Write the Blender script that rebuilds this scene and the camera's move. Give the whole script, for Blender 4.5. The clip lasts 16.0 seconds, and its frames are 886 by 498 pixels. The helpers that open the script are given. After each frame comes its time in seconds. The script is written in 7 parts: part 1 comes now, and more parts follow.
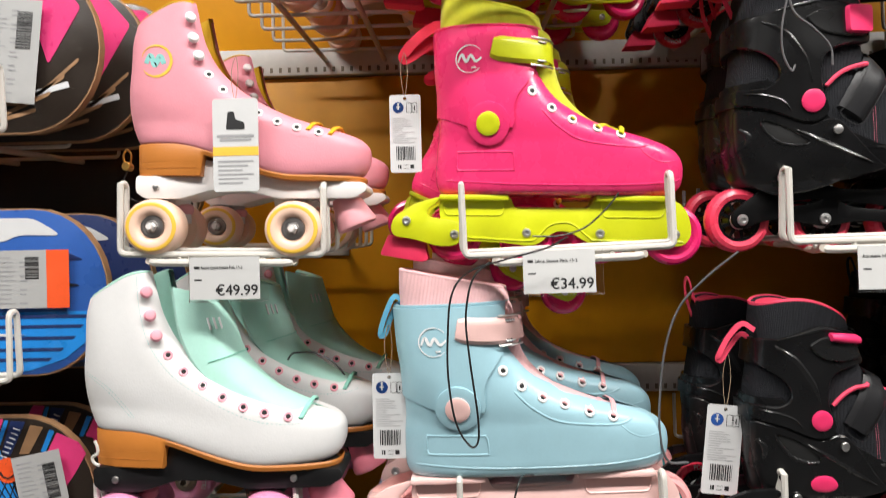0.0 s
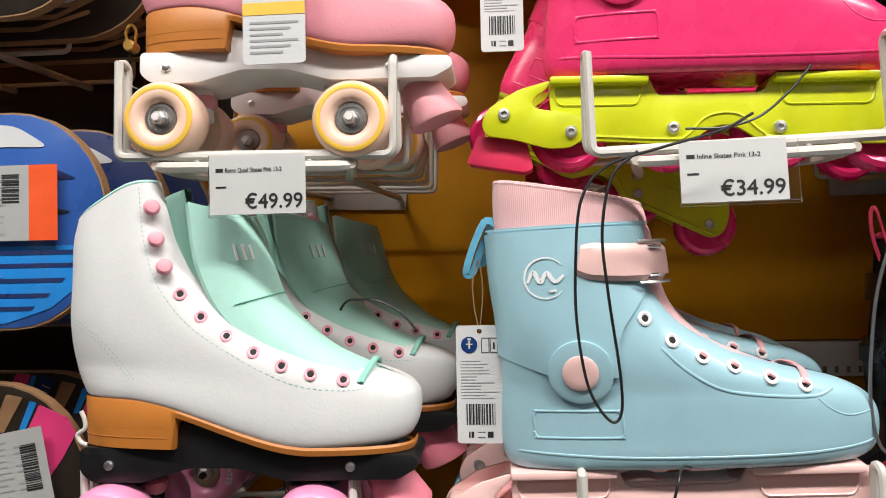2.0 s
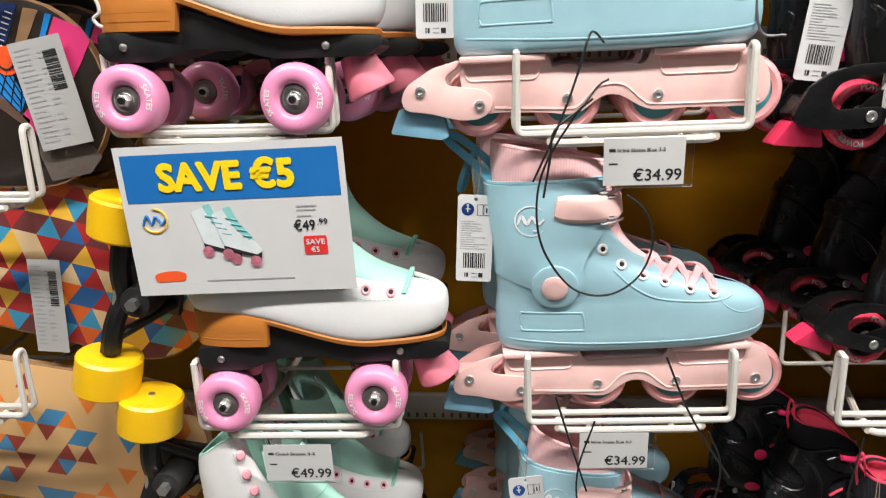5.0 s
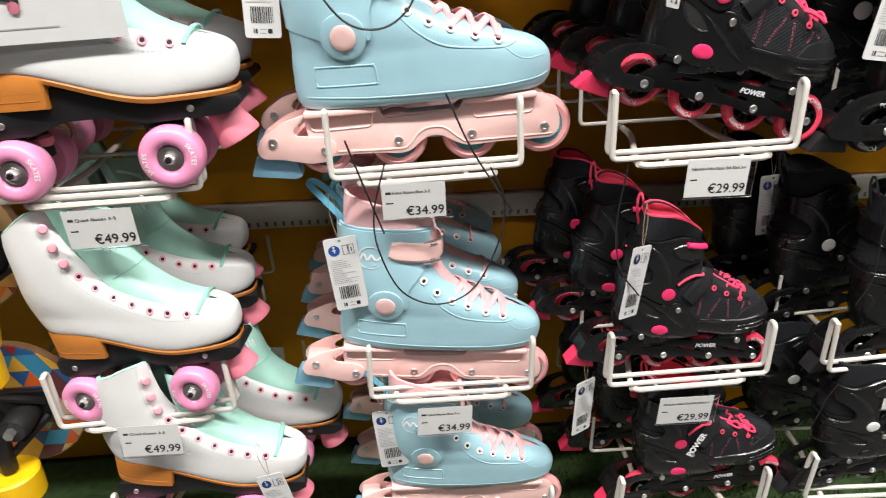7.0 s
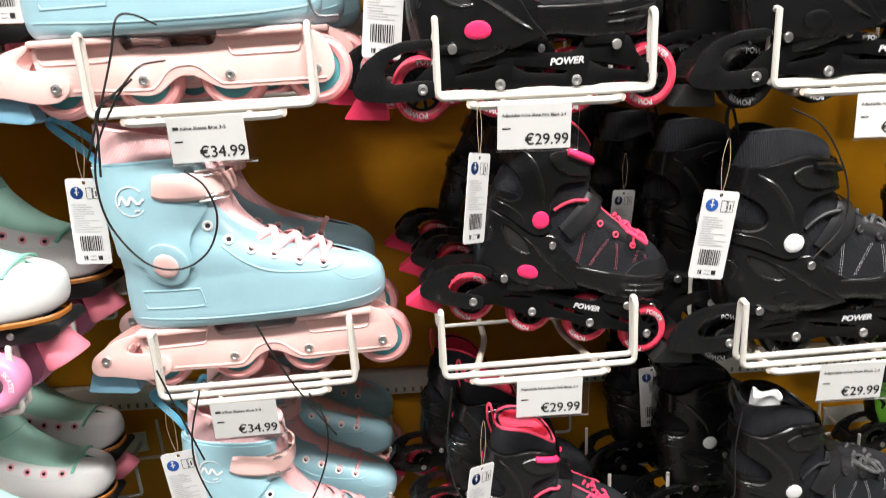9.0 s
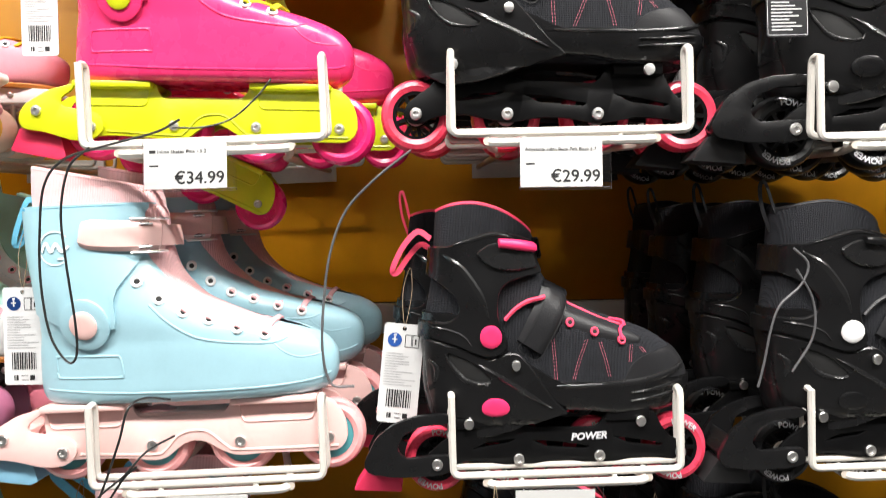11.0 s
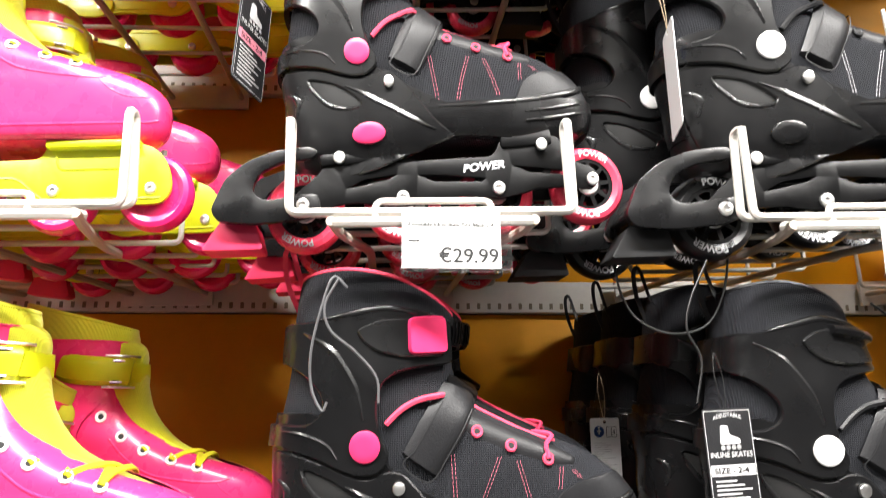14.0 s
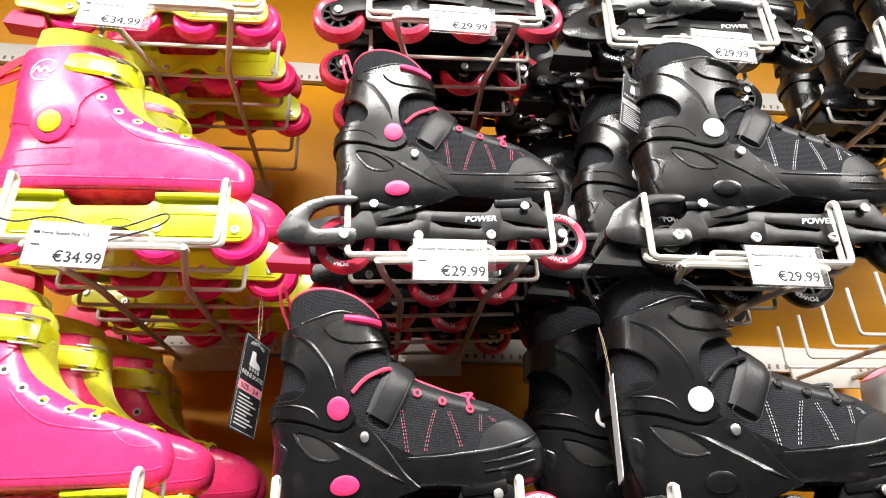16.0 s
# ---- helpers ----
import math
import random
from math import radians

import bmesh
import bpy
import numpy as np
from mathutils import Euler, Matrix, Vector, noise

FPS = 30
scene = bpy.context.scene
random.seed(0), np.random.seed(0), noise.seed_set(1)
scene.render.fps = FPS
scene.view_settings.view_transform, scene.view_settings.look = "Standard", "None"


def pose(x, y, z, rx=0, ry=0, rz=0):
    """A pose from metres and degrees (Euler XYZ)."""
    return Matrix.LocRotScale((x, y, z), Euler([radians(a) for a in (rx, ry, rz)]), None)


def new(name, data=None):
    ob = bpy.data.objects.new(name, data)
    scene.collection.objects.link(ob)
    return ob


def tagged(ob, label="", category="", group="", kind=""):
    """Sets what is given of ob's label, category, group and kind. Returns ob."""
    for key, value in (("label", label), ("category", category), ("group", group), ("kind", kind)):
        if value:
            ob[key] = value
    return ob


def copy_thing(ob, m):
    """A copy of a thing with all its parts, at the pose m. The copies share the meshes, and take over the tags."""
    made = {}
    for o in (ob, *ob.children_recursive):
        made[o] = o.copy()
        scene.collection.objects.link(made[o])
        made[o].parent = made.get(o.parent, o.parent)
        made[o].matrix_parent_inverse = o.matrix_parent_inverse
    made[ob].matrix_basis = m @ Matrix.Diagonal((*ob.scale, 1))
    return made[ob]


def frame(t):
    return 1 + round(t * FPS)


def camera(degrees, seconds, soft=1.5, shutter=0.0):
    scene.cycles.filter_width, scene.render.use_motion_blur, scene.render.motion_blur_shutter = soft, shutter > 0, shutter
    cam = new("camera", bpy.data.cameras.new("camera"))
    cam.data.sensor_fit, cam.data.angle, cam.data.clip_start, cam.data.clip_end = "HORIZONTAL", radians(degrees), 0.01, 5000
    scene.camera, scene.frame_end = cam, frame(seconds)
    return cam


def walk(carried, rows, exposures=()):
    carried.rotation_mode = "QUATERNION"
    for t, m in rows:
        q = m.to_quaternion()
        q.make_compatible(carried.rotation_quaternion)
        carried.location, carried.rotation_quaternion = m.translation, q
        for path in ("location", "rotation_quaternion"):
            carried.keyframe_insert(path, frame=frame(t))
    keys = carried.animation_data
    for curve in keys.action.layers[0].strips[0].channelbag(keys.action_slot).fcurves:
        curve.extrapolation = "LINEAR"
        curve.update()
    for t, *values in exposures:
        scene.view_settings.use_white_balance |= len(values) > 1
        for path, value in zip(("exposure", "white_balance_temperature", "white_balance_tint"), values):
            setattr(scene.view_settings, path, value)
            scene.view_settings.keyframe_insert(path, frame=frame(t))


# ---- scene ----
cam = camera(67.1, 16.0, 1.0, 0.2)
METRES, EYE, TILT, LEAN, TURN = 1.85, 1.45, 0.0, 1.2, 1.5
ROWS = [
    (0.0, 0.0, 0.0, 0.0, 0.0, -0.0, -0.0),
    (0.5, -0.0015, 0.0048, -0.0312, -0.93, -3.82, -0.46),
    (1.0, -0.0072, 0.0092, -0.0472, 0.31, -3.48, -0.18),
    (1.5, -0.0212, 0.0621, -0.0542, 1.94, 0.84, 0.2),
    (2.0, -0.0352, 0.1129, -0.0496, 2.84, 1.23, -0.04),
    (2.5, -0.0338, 0.1136, -0.0529, 2.9, -2.12, -0.49),
    (3.0, -0.0305, 0.1012, -0.0606, 2.54, -4.07, -0.58),
    (3.5, -0.0282, 0.0847, -0.0694, 1.95, -5.22, -1.06),
    (4.0, -0.0259, 0.0706, -0.0802, 2.68, -4.66, -0.22),
    (4.5, -0.0247, 0.055, -0.1286, 2.67, -10.55, -1.03),
    (5.0, -0.0186, 0.0386, -0.1498, 1.51, -14.78, -0.55),
    (7.5, 0.0972, -0.0054, -0.223, -8.05, -25.54, 0.47),
    (8.0, 0.1488, -0.009, -0.2181, -8.96, -24.94, 1.16),
    (8.5, 0.163, 0.0012, -0.192, -6.95, -20.45, 1.74),
    (9.0, 0.1686, 0.0133, -0.1561, -5.44, -15.42, 0.63),
    (11.5, 0.1849, 0.0627, -0.0084, -2.57, 2.64, -0.28),
    (12.0, 0.1961, 0.0969, 0.0321, -2.17, 6.05, -0.01),
    (12.5, 0.2024, 0.1342, 0.0544, -3.33, 5.88, 0.01),
    (13.0, 0.2077, 0.1336, 0.064, -4.71, 6.15, -0.39),
    (13.5, 0.2126, 0.1181, 0.0793, -4.35, 8.79, -0.02),
    (14.0, 0.2131, 0.0955, 0.1022, -6.28, 13.22, -0.76),
    (14.5, 0.2125, 0.0727, 0.1366, -6.87, 18.56, -0.86),
    (15.0, 0.2156, 0.0564, 0.1595, -6.86, 21.83, -1.28),
    (15.5, 0.2172, 0.0325, 0.1757, -8.3, 25.4, -1.42),
    (16.0, 0.2206, 0.0168, 0.1827, -6.31, 25.86, -1.9),
]
walk(cam, [(t, pose(0, 0, EYE, TILT, LEAN, TURN) @ pose(METRES * x, METRES * y, METRES * z, 90 + pitch, roll, yaw)) for t, x, y, z, yaw, pitch, roll in ROWS],
     [(0.0, -0.58), (2.0, -0.72), (3.5, -0.75), (4.5, -0.45), (5.0, -0.3), (7.5, 0.05), (8.5, 0.2), (9.0, 0.22), (11.5, 0.12), (12.5, 0.35), (13.6, 0.60), (14.5, 0.36), (15.0, 0.05), (16.0, 0.02)])
# ---------- light ----------
world = bpy.data.worlds.new("shop_world")
scene.world = world
world.use_nodes = True
world.node_tree.nodes["Background"].inputs[0].default_value = (0.9, 0.95, 1.0, 1)
world.node_tree.nodes["Background"].inputs[1].default_value = 0.15


def ceiling_lamp_light(x, y, z, sx, sy, power):
    d = bpy.data.lights.new("ceiling_tube_light", "AREA")
    d.shape, d.size, d.size_y, d.energy, d.color = "RECTANGLE", sx, sy, power, (1.0, 0.97, 0.93)
    ob = new("ceiling_tube_light", d)
    ob.matrix_world = pose(x, y, z)


LAMPS = [(-1.3, -0.4), (0.35, -0.4), (2.0, -0.4), (-1.3, -2.3), (0.35, -2.3), (2.0, -2.3)]
for lx, ly in LAMPS:
    ceiling_lamp_light(lx, ly, 3.14, 1.25, 0.16, (82 if lx < 0 else 102) if ly > -1 else 6)

# ---------- materials ----------
def mat(name, color, rough=0.5, metal=0.0, var=0.12, scale=40.0, bump=0.0, bscale=300.0, coat=0.0, spec=0.5, trans=0.0, sheen=0.0):
    m = bpy.data.materials.new(name)
    m.use_nodes = True
    nt = m.node_tree
    b = nt.nodes["Principled BSDF"]
    b.inputs["Roughness"].default_value = rough
    b.inputs["Metallic"].default_value = metal
    b.inputs["Coat Weight"].default_value = coat
    b.inputs["Coat Roughness"].default_value = 0.12
    b.inputs["Specular IOR Level"].default_value = spec
    b.inputs["Transmission Weight"].default_value = trans
    b.inputs["Sheen Weight"].default_value = sheen
    co = nt.nodes.new("ShaderNodeTexCoord")
    n1 = nt.nodes.new("ShaderNodeTexNoise")
    n1.inputs["Scale"].default_value, n1.inputs["Detail"].default_value = scale, 6
    nt.links.new(co.outputs["Object"], n1.inputs["Vector"])
    n2 = nt.nodes.new("ShaderNodeTexNoise")
    n2.inputs["Scale"].default_value, n2.inputs["Detail"].default_value = scale * 9, 3
    nt.links.new(co.outputs["Object"], n2.inputs["Vector"])
    add = nt.nodes.new("ShaderNodeMath")
    add.operation = "MULTIPLY_ADD"
    nt.links.new(n2.outputs["Fac"], add.inputs[0])
    add.inputs[1].default_value = 0.4
    nt.links.new(n1.outputs["Fac"], add.inputs[2])
    ramp = nt.nodes.new("ShaderNodeMapRange")
    ramp.inputs["From Min"].default_value, ramp.inputs["From Max"].default_value = 0.4, 1.0
    ramp.inputs["To Min"].default_value, ramp.inputs["To Max"].default_value = 1 - var, 1 + var * 0.5
    nt.links.new(add.outputs[0], ramp.inputs["Value"])
    mix = nt.nodes.new("ShaderNodeVectorMath")
    mix.operation = "SCALE"
    mix.inputs[0].default_value = color[:3]
    nt.links.new(ramp.outputs["Result"], mix.inputs["Scale"])
    nt.links.new(mix.outputs["Vector"], b.inputs["Base Color"])
    rr = nt.nodes.new("ShaderNodeMapRange")
    rr.inputs["From Min"].default_value, rr.inputs["From Max"].default_value = 0.3, 0.7
    rr.inputs["To Min"].default_value, rr.inputs["To Max"].default_value = max(rough - 0.06, 0.02), min(rough + 0.08, 1)
    nt.links.new(n1.outputs["Fac"], rr.inputs["Value"])
    nt.links.new(rr.outputs["Result"], b.inputs["Roughness"])
    if bump:
        n3 = nt.nodes.new("ShaderNodeTexNoise")
        n3.inputs["Scale"].default_value, n3.inputs["Detail"].default_value = bscale, 4
        nt.links.new(co.outputs["Object"], n3.inputs["Vector"])
        bp = nt.nodes.new("ShaderNodeBump")
        bp.inputs["Strength"].default_value, bp.inputs["Distance"].default_value = bump, 0.002
        nt.links.new(n3.outputs["Fac"], bp.inputs["Height"])
        nt.links.new(bp.outputs["Normal"], b.inputs["Normal"])
    return m


def weave(m, sx, sz, strength=0.5):
    """A fine woven relief of crossing waves on an existing material."""
    nt = m.node_tree
    b = nt.nodes["Principled BSDF"]
    co = nt.nodes.new("ShaderNodeTexCoord")
    outs = []
    for axis, s in (("X", sx), ("Z", sz)):
        w = nt.nodes.new("ShaderNodeTexWave")
        w.bands_direction = axis
        w.inputs["Scale"].default_value = s
        w.inputs["Distortion"].default_value = 0.6
        nt.links.new(co.outputs["Object"], w.inputs["Vector"])
        outs.append(w.outputs["Fac"])
    mul = nt.nodes.new("ShaderNodeMath")
    mul.operation = "MULTIPLY"
    nt.links.new(outs[0], mul.inputs[0])
    nt.links.new(outs[1], mul.inputs[1])
    bp = nt.nodes.new("ShaderNodeBump")
    bp.inputs["Strength"].default_value, bp.inputs["Distance"].default_value = strength, 0.001
    nt.links.new(mul.outputs[0], bp.inputs["Height"])
    nt.links.new(bp.outputs["Normal"], b.inputs["Normal"])
    return m


def ribs(m, scale, strength=0.7):
    nt = m.node_tree
    b = nt.nodes["Principled BSDF"]
    co = nt.nodes.new("ShaderNodeTexCoord")
    w = nt.nodes.new("ShaderNodeTexWave")
    w.bands_direction = "X"
    w.inputs["Scale"].default_value = scale
    nt.links.new(co.outputs["Object"], w.inputs["Vector"])
    bp = nt.nodes.new("ShaderNodeBump")
    bp.inputs["Strength"].default_value, bp.inputs["Distance"].default_value = strength, 0.0015
    nt.links.new(w.outputs["Fac"], bp.inputs["Height"])
    nt.links.new(bp.outputs["Normal"], b.inputs["Normal"])
    return m


HOT = (0.88, 0.040, 0.175)
LIME = (0.62, 0.66, 0.012)
SKY = (0.345, 0.565, 0.645)
BLUSH = (0.865, 0.56, 0.525)
MINT = (0.42, 0.72, 0.62)
TAN = (0.50, 0.175, 0.03)
m_hot = mat("hot_pink_shell_plastic", HOT, 0.27, coat=0.12, var=0.06, bump=0.03, bscale=60)
m_lime = mat("lime_plastic", LIME, 0.34, coat=0.15, var=0.07, bump=0.03, bscale=80)
m_limefab = ribs(mat("lime_liner_fabric", (0.60, 0.60, 0.015), 0.8, var=0.15, sheen=0.2), 240, 0.22)
m_sky = mat("pale_blue_shell_plastic", SKY, 0.36, coat=0.10, var=0.06, bump=0.03, bscale=60)
m_skyfab = mat("blue_webbing", (0.12, 0.42, 0.60), 0.75, var=0.2, bump=0.3, bscale=900)
m_blush = mat("blush_pink_plastic", BLUSH, 0.36, coat=0.12, var=0.06, bump=0.03, bscale=80)
m_blushfab = ribs(mat("blush_ribbed_knit", (0.85, 0.50, 0.51), 0.85, var=0.12, sheen=0.25), 200, 0.3)
m_lace_blush = mat("blush_lace", (0.86, 0.45, 0.47), 0.85, var=0.2, bump=0.4, bscale=1500)
m_lace_lime = mat("lime_lace", (0.66, 0.60, 0.01), 0.85, var=0.2, bump=0.4, bscale=1500)
m_lace_mint = mat("mint_lace", (0.30, 0.66, 0.54), 0.85, var=0.2, bump=0.4, bscale=1500)
m_lace_pink = mat("neon_pink_lace", (0.90, 0.05, 0.14), 0.8, var=0.3, bump=0.4, bscale=1500)
m_lace_gold = mat("golden_lace", (0.80, 0.44, 0.01), 0.85, var=0.2, bump=0.4, bscale=1500)
m_lace_black = mat("black_speckled_lace", (0.10, 0.10, 0.105), 0.8, var=0.95, scale=160, bump=0.4, bscale=1500)
m_whiteleather = mat("white_leather", (0.74, 0.735, 0.73), 0.40, var=0.05, scale=18, bump=0.07, bscale=420)
m_pinkleather = mat("dusty_pink_leather", (0.80, 0.31, 0.37), 0.45, var=0.06, scale=18, bump=0.08, bscale=420)
m_mint = mat("mint_lining", MINT, 0.7, var=0.08, bump=0.12, bscale=700)
m_goldlining = mat("golden_lining", (0.62, 0.36, 0.01), 0.7, var=0.1, bump=0.12, bscale=700)
m_tan = mat("tan_stacked_sole", TAN, 0.42, var=0.12, scale=14, bump=0.06, bscale=160)
m_blackplate = mat("black_nylon_plate", (0.006, 0.006, 0.0065), 0.45, var=0.3, bump=0.05)
m_whiteplate = mat("white_nylon_plate", (0.78, 0.74, 0.72), 0.45, var=0.06)
m_pinkwheel = mat("pink_urethane_wheel", (0.78, 0.28, 0.47), 0.33, var=0.05, coat=0.1)
m_creamwheel = mat("cream_urethane_wheel", (0.86, 0.58, 0.44), 0.38, var=0.06)
m_yellowring = mat("yellow_print", (0.85, 0.52, 0.06), 0.5, var=0.1)
m_toestop = mat("pink_rubber", (0.86, 0.24, 0.32), 0.6, var=0.08, bump=0.05)
m_eyelet = mat("pale_pink_enamel", (0.84, 0.36, 0.43), 0.4, var=0.06, coat=0.2)
m_palestop = mat("pale_pink_rubber", (0.80, 0.36, 0.40), 0.55, var=0.08, bump=0.05)
m_bluestop = mat("blue_rubber", (0.22, 0.46, 0.62), 0.6, var=0.08, bump=0.05)
m_hotstop = mat("hot_pink_rubber", (0.84, 0.035, 0.115), 0.55, var=0.08, bump=0.05)
m_blackrub = mat("black_rubber", (0.014, 0.014, 0.015), 0.6, var=0.25, bump=0.05)
m_clearpink = mat("translucent_pink_wheel", (0.88, 0.40, 0.40), 0.25, var=0.05, coat=0.2)
m_hotwheel = mat("hot_pink_wheel", (0.86, 0.02, 0.165), 0.25, var=0.05, coat=0.2)
m_redwheel = mat("coral_red_wheel", (0.80, 0.055, 0.11), 0.28, var=0.06, coat=0.2)
m_blackwheel = mat("black_urethane_wheel", (0.009, 0.009, 0.010), 0.3, var=0.2, coat=0.2)
m_teal = mat("teal_hub", (0.10, 0.38, 0.42), 0.4)
m_blk = mat("black_shell_plastic", (0.0065, 0.0065, 0.0070), 0.27, var=0.2, scale=20, bump=0.025, bscale=420, coat=0.08, spec=0.42)
m_blkgloss = mat("black_gloss_plastic", (0.010, 0.010, 0.0105), 0.26, var=0.2, scale=20, coat=0.12)
m_blkmatt = mat("black_frame_plastic", (0.0035, 0.0035, 0.0038), 0.34, var=0.25, scale=20, bump=0.05, bscale=260, spec=0.22)
m_blkfab = weave(mat("black_mesh_fabric", (0.021, 0.022, 0.026), 0.75, var=0.35, spec=0.15), 190, 190, 0.8)
m_blkleather = mat("black_synthetic_leather", (0.016, 0.016, 0.0175), 0.42, var=0.2, bump=0.15, bscale=600, spec=0.32)
m_neon = mat("neon_pink_plastic", (0.86, 0.035, 0.15), 0.4, var=0.08)
m_stitchpink = mat("dull_pink_thread", (0.56, 0.14, 0.20), 0.8, var=0.3)
m_neonfab = mat("neon_pink_piping", (0.85, 0.06, 0.13), 0.75, var=0.15, bump=0.2, bscale=1200)
m_whiteplastic = mat("white_plastic", (0.82, 0.82, 0.82), 0.4, var=0.05)
m_greyprint = mat("silver_grey_print", (0.62, 0.62, 0.64), 0.45, var=0.1)
m_chrome = mat("nickel_plated_steel", (0.76, 0.75, 0.74), 0.36, metal=1.0, var=0.1)
m_bearing = mat("dull_bearing_steel", (0.42, 0.40, 0.39), 0.36, metal=1.0, var=0.2)
m_nut = mat("zinc_plated_nut", (0.66, 0.65, 0.64), 0.38, metal=0.6, var=0.15)
m_dark = mat("dark_void_plastic", (0.006, 0.006, 0.006), 0.7)
m_wire = mat("off_white_powder_coat", (0.60, 0.575, 0.53), 0.38, var=0.06, scale=30, bump=0.05)
# coat of the hook arms, darker and browner than the other wires
m_wirepale = mat("aged_powder_coat", (0.48, 0.42, 0.36), 0.42, var=0.1, scale=30, bump=0.05)
m_paper = mat("white_paper", (0.55, 0.55, 0.542), 0.6, var=0.03)
m_sticker = mat("paper_under_film", (0.40, 0.40, 0.395), 0.45, var=0.05)
m_card = mat("white_card", (0.602, 0.602, 0.602), 0.45, var=0.03)
m_ink = mat("black_ink", (0.012, 0.012, 0.013), 0.6)
m_greyink = mat("grey_ink", (0.33, 0.33, 0.34), 0.6)
m_blueink = mat("blue_ink", (0.012, 0.07, 0.30), 0.5)
m_signblue = mat("sign_blue_ink", (0.010, 0.145, 0.44), 0.45, var=0.05)
m_signyellow = mat("sign_yellow_ink", (0.92, 0.66, 0.01), 0.45, var=0.04)
m_redink = mat("red_ink", (0.72, 0.03, 0.03), 0.5)
m_orangeink = mat("orange_ink", (0.86, 0.10, 0.02), 0.5)
m_mintink = mat("mint_ink", (0.25, 0.58, 0.55), 0.5)
m_pinkink = mat("pink_ink", (0.75, 0.25, 0.33), 0.5)
m_cable = mat("black_cable", (0.012, 0.012, 0.012), 0.4, var=0.2)
m_cablegrey = mat("grey_steel_cable", (0.13, 0.13, 0.135), 0.35, metal=0.3, var=0.2)
m_brass = mat("worn_brass", (0.62, 0.36, 0.10), 0.35, metal=1.0, var=0.2)
m_string = mat("brown_elastic_string", (0.30, 0.22, 0.14), 0.7)
m_red = mat("red_webbing", (0.72, 0.015, 0.05), 0.75, var=0.15, bump=0.3, bscale=900)
m_green = mat("acid_green_plastic", (0.13, 0.40, 0.025), 0.35, var=0.08)
m_yellowwheel = mat("yellow_urethane", (0.86, 0.50, 0.005), 0.4, var=0.06, coat=0.1)
m_ceiling = mat("white_ceiling_tile", (0.6, 0.6, 0.59), 0.8, var=0.05, scale=6, bump=0.3, bscale=120)
m_wallgrey = mat("grey_shop_wall", (0.09, 0.09, 0.09), 0.7, var=0.06, scale=3)
m_panel = mat("orange_back_panel", (0.62, 0.268, 0.003), 0.5, var=0.16, scale=5, bump=0.06, bscale=30, spec=0.3)
m_rail = mat("white_steel_rail", (0.56, 0.54, 0.50), 0.45, var=0.12, scale=12)

m_slot = mat("rail_slot_shadow_steel", (0.16, 0.13, 0.09), 0.6)

m_lamp = bpy.data.materials.new("lamp_diffuser")
m_lamp.use_nodes = True
m_lamp.node_tree.nodes["Principled BSDF"].inputs["Emission Color"].default_value = (1, 0.98, 0.95, 1)
m_lamp.node_tree.nodes["Principled BSDF"].inputs["Emission Strength"].default_value = 4.0


def film(name, rough, gloss, bump=0.0):
    """Thin clear film: see-through with a faint gloss that grows at grazing angles."""
    m = bpy.data.materials.new(name)
    m.use_nodes = True
    nt = m.node_tree
    out = nt.nodes["Material Output"]
    nt.nodes.remove(nt.nodes["Principled BSDF"])
    tr = nt.nodes.new("ShaderNodeBsdfTransparent")
    gl = nt.nodes.new("ShaderNodeBsdfGlossy")
    gl.inputs["Roughness"].default_value = rough
    lw = nt.nodes.new("ShaderNodeLayerWeight")
    lw.inputs["Blend"].default_value = gloss
    mx = nt.nodes.new("ShaderNodeMixShader")
    nt.links.new(lw.outputs["Fresnel"], mx.inputs[0])
    nt.links.new(tr.outputs[0], mx.inputs[1])
    nt.links.new(gl.outputs[0], mx.inputs[2])
    nt.links.new(mx.outputs[0], out.inputs["Surface"])
    if bump:
        co = nt.nodes.new("ShaderNodeTexCoord")
        n = nt.nodes.new("ShaderNodeTexNoise")
        n.inputs["Scale"].default_value, n.inputs["Detail"].default_value = 16, 5
        nt.links.new(co.outputs["Object"], n.inputs["Vector"])
        bp = nt.nodes.new("ShaderNodeBump")
        bp.inputs["Strength"].default_value, bp.inputs["Distance"].default_value = bump, 0.01
        nt.links.new(n.outputs["Fac"], bp.inputs["Height"])
        nt.links.new(bp.outputs["Normal"], gl.inputs["Normal"])
        nt.links.new(bp.outputs["Normal"], lw.inputs["Normal"])
    return m


m_sleeve = film("cloudy_plastic_sleeve", 0.35, 0.2)


# ---------- geometry helpers ----------
def part(name, bm, material, parent=None, label="", sharp=35):
    me = bpy.data.meshes.new(name)
    bm.to_mesh(me)
    bm.free()
    me.materials.append(material)
    me.shade_smooth()
    me.set_sharp_from_angle(angle=radians(sharp))
    ob = new(name, me)
    if parent:
        ob.parent = parent
    if label:
        ob["label"] = label
    return ob


def reuse(ob, m, parent):
    """A further part on the same mesh, at the pose m under parent."""
    c = bpy.data.objects.new(ob.name.split(".")[0], ob.data)
    scene.collection.objects.link(c)
    c.parent = parent
    c.matrix_basis = m
    for k in ob.keys():
        if k == "label":
            c[k] = ob[k]
    return c


def thing(name, label, category, group=""):
    return tagged(new(name), label, category, group)


def grid(bm, rows, closed=False):
    """Faces between rows of points; every row has the same length."""
    vs = [[bm.verts.new(p) for p in r] for r in rows]
    n = len(rows[0])
    for i in range(len(rows) - 1):
        for j in range(n if closed else n - 1):
            k = (j + 1) % n
            try:
                bm.faces.new((vs[i][j], vs[i][k], vs[i + 1][k], vs[i + 1][j]))
            except ValueError:
                pass
    return vs


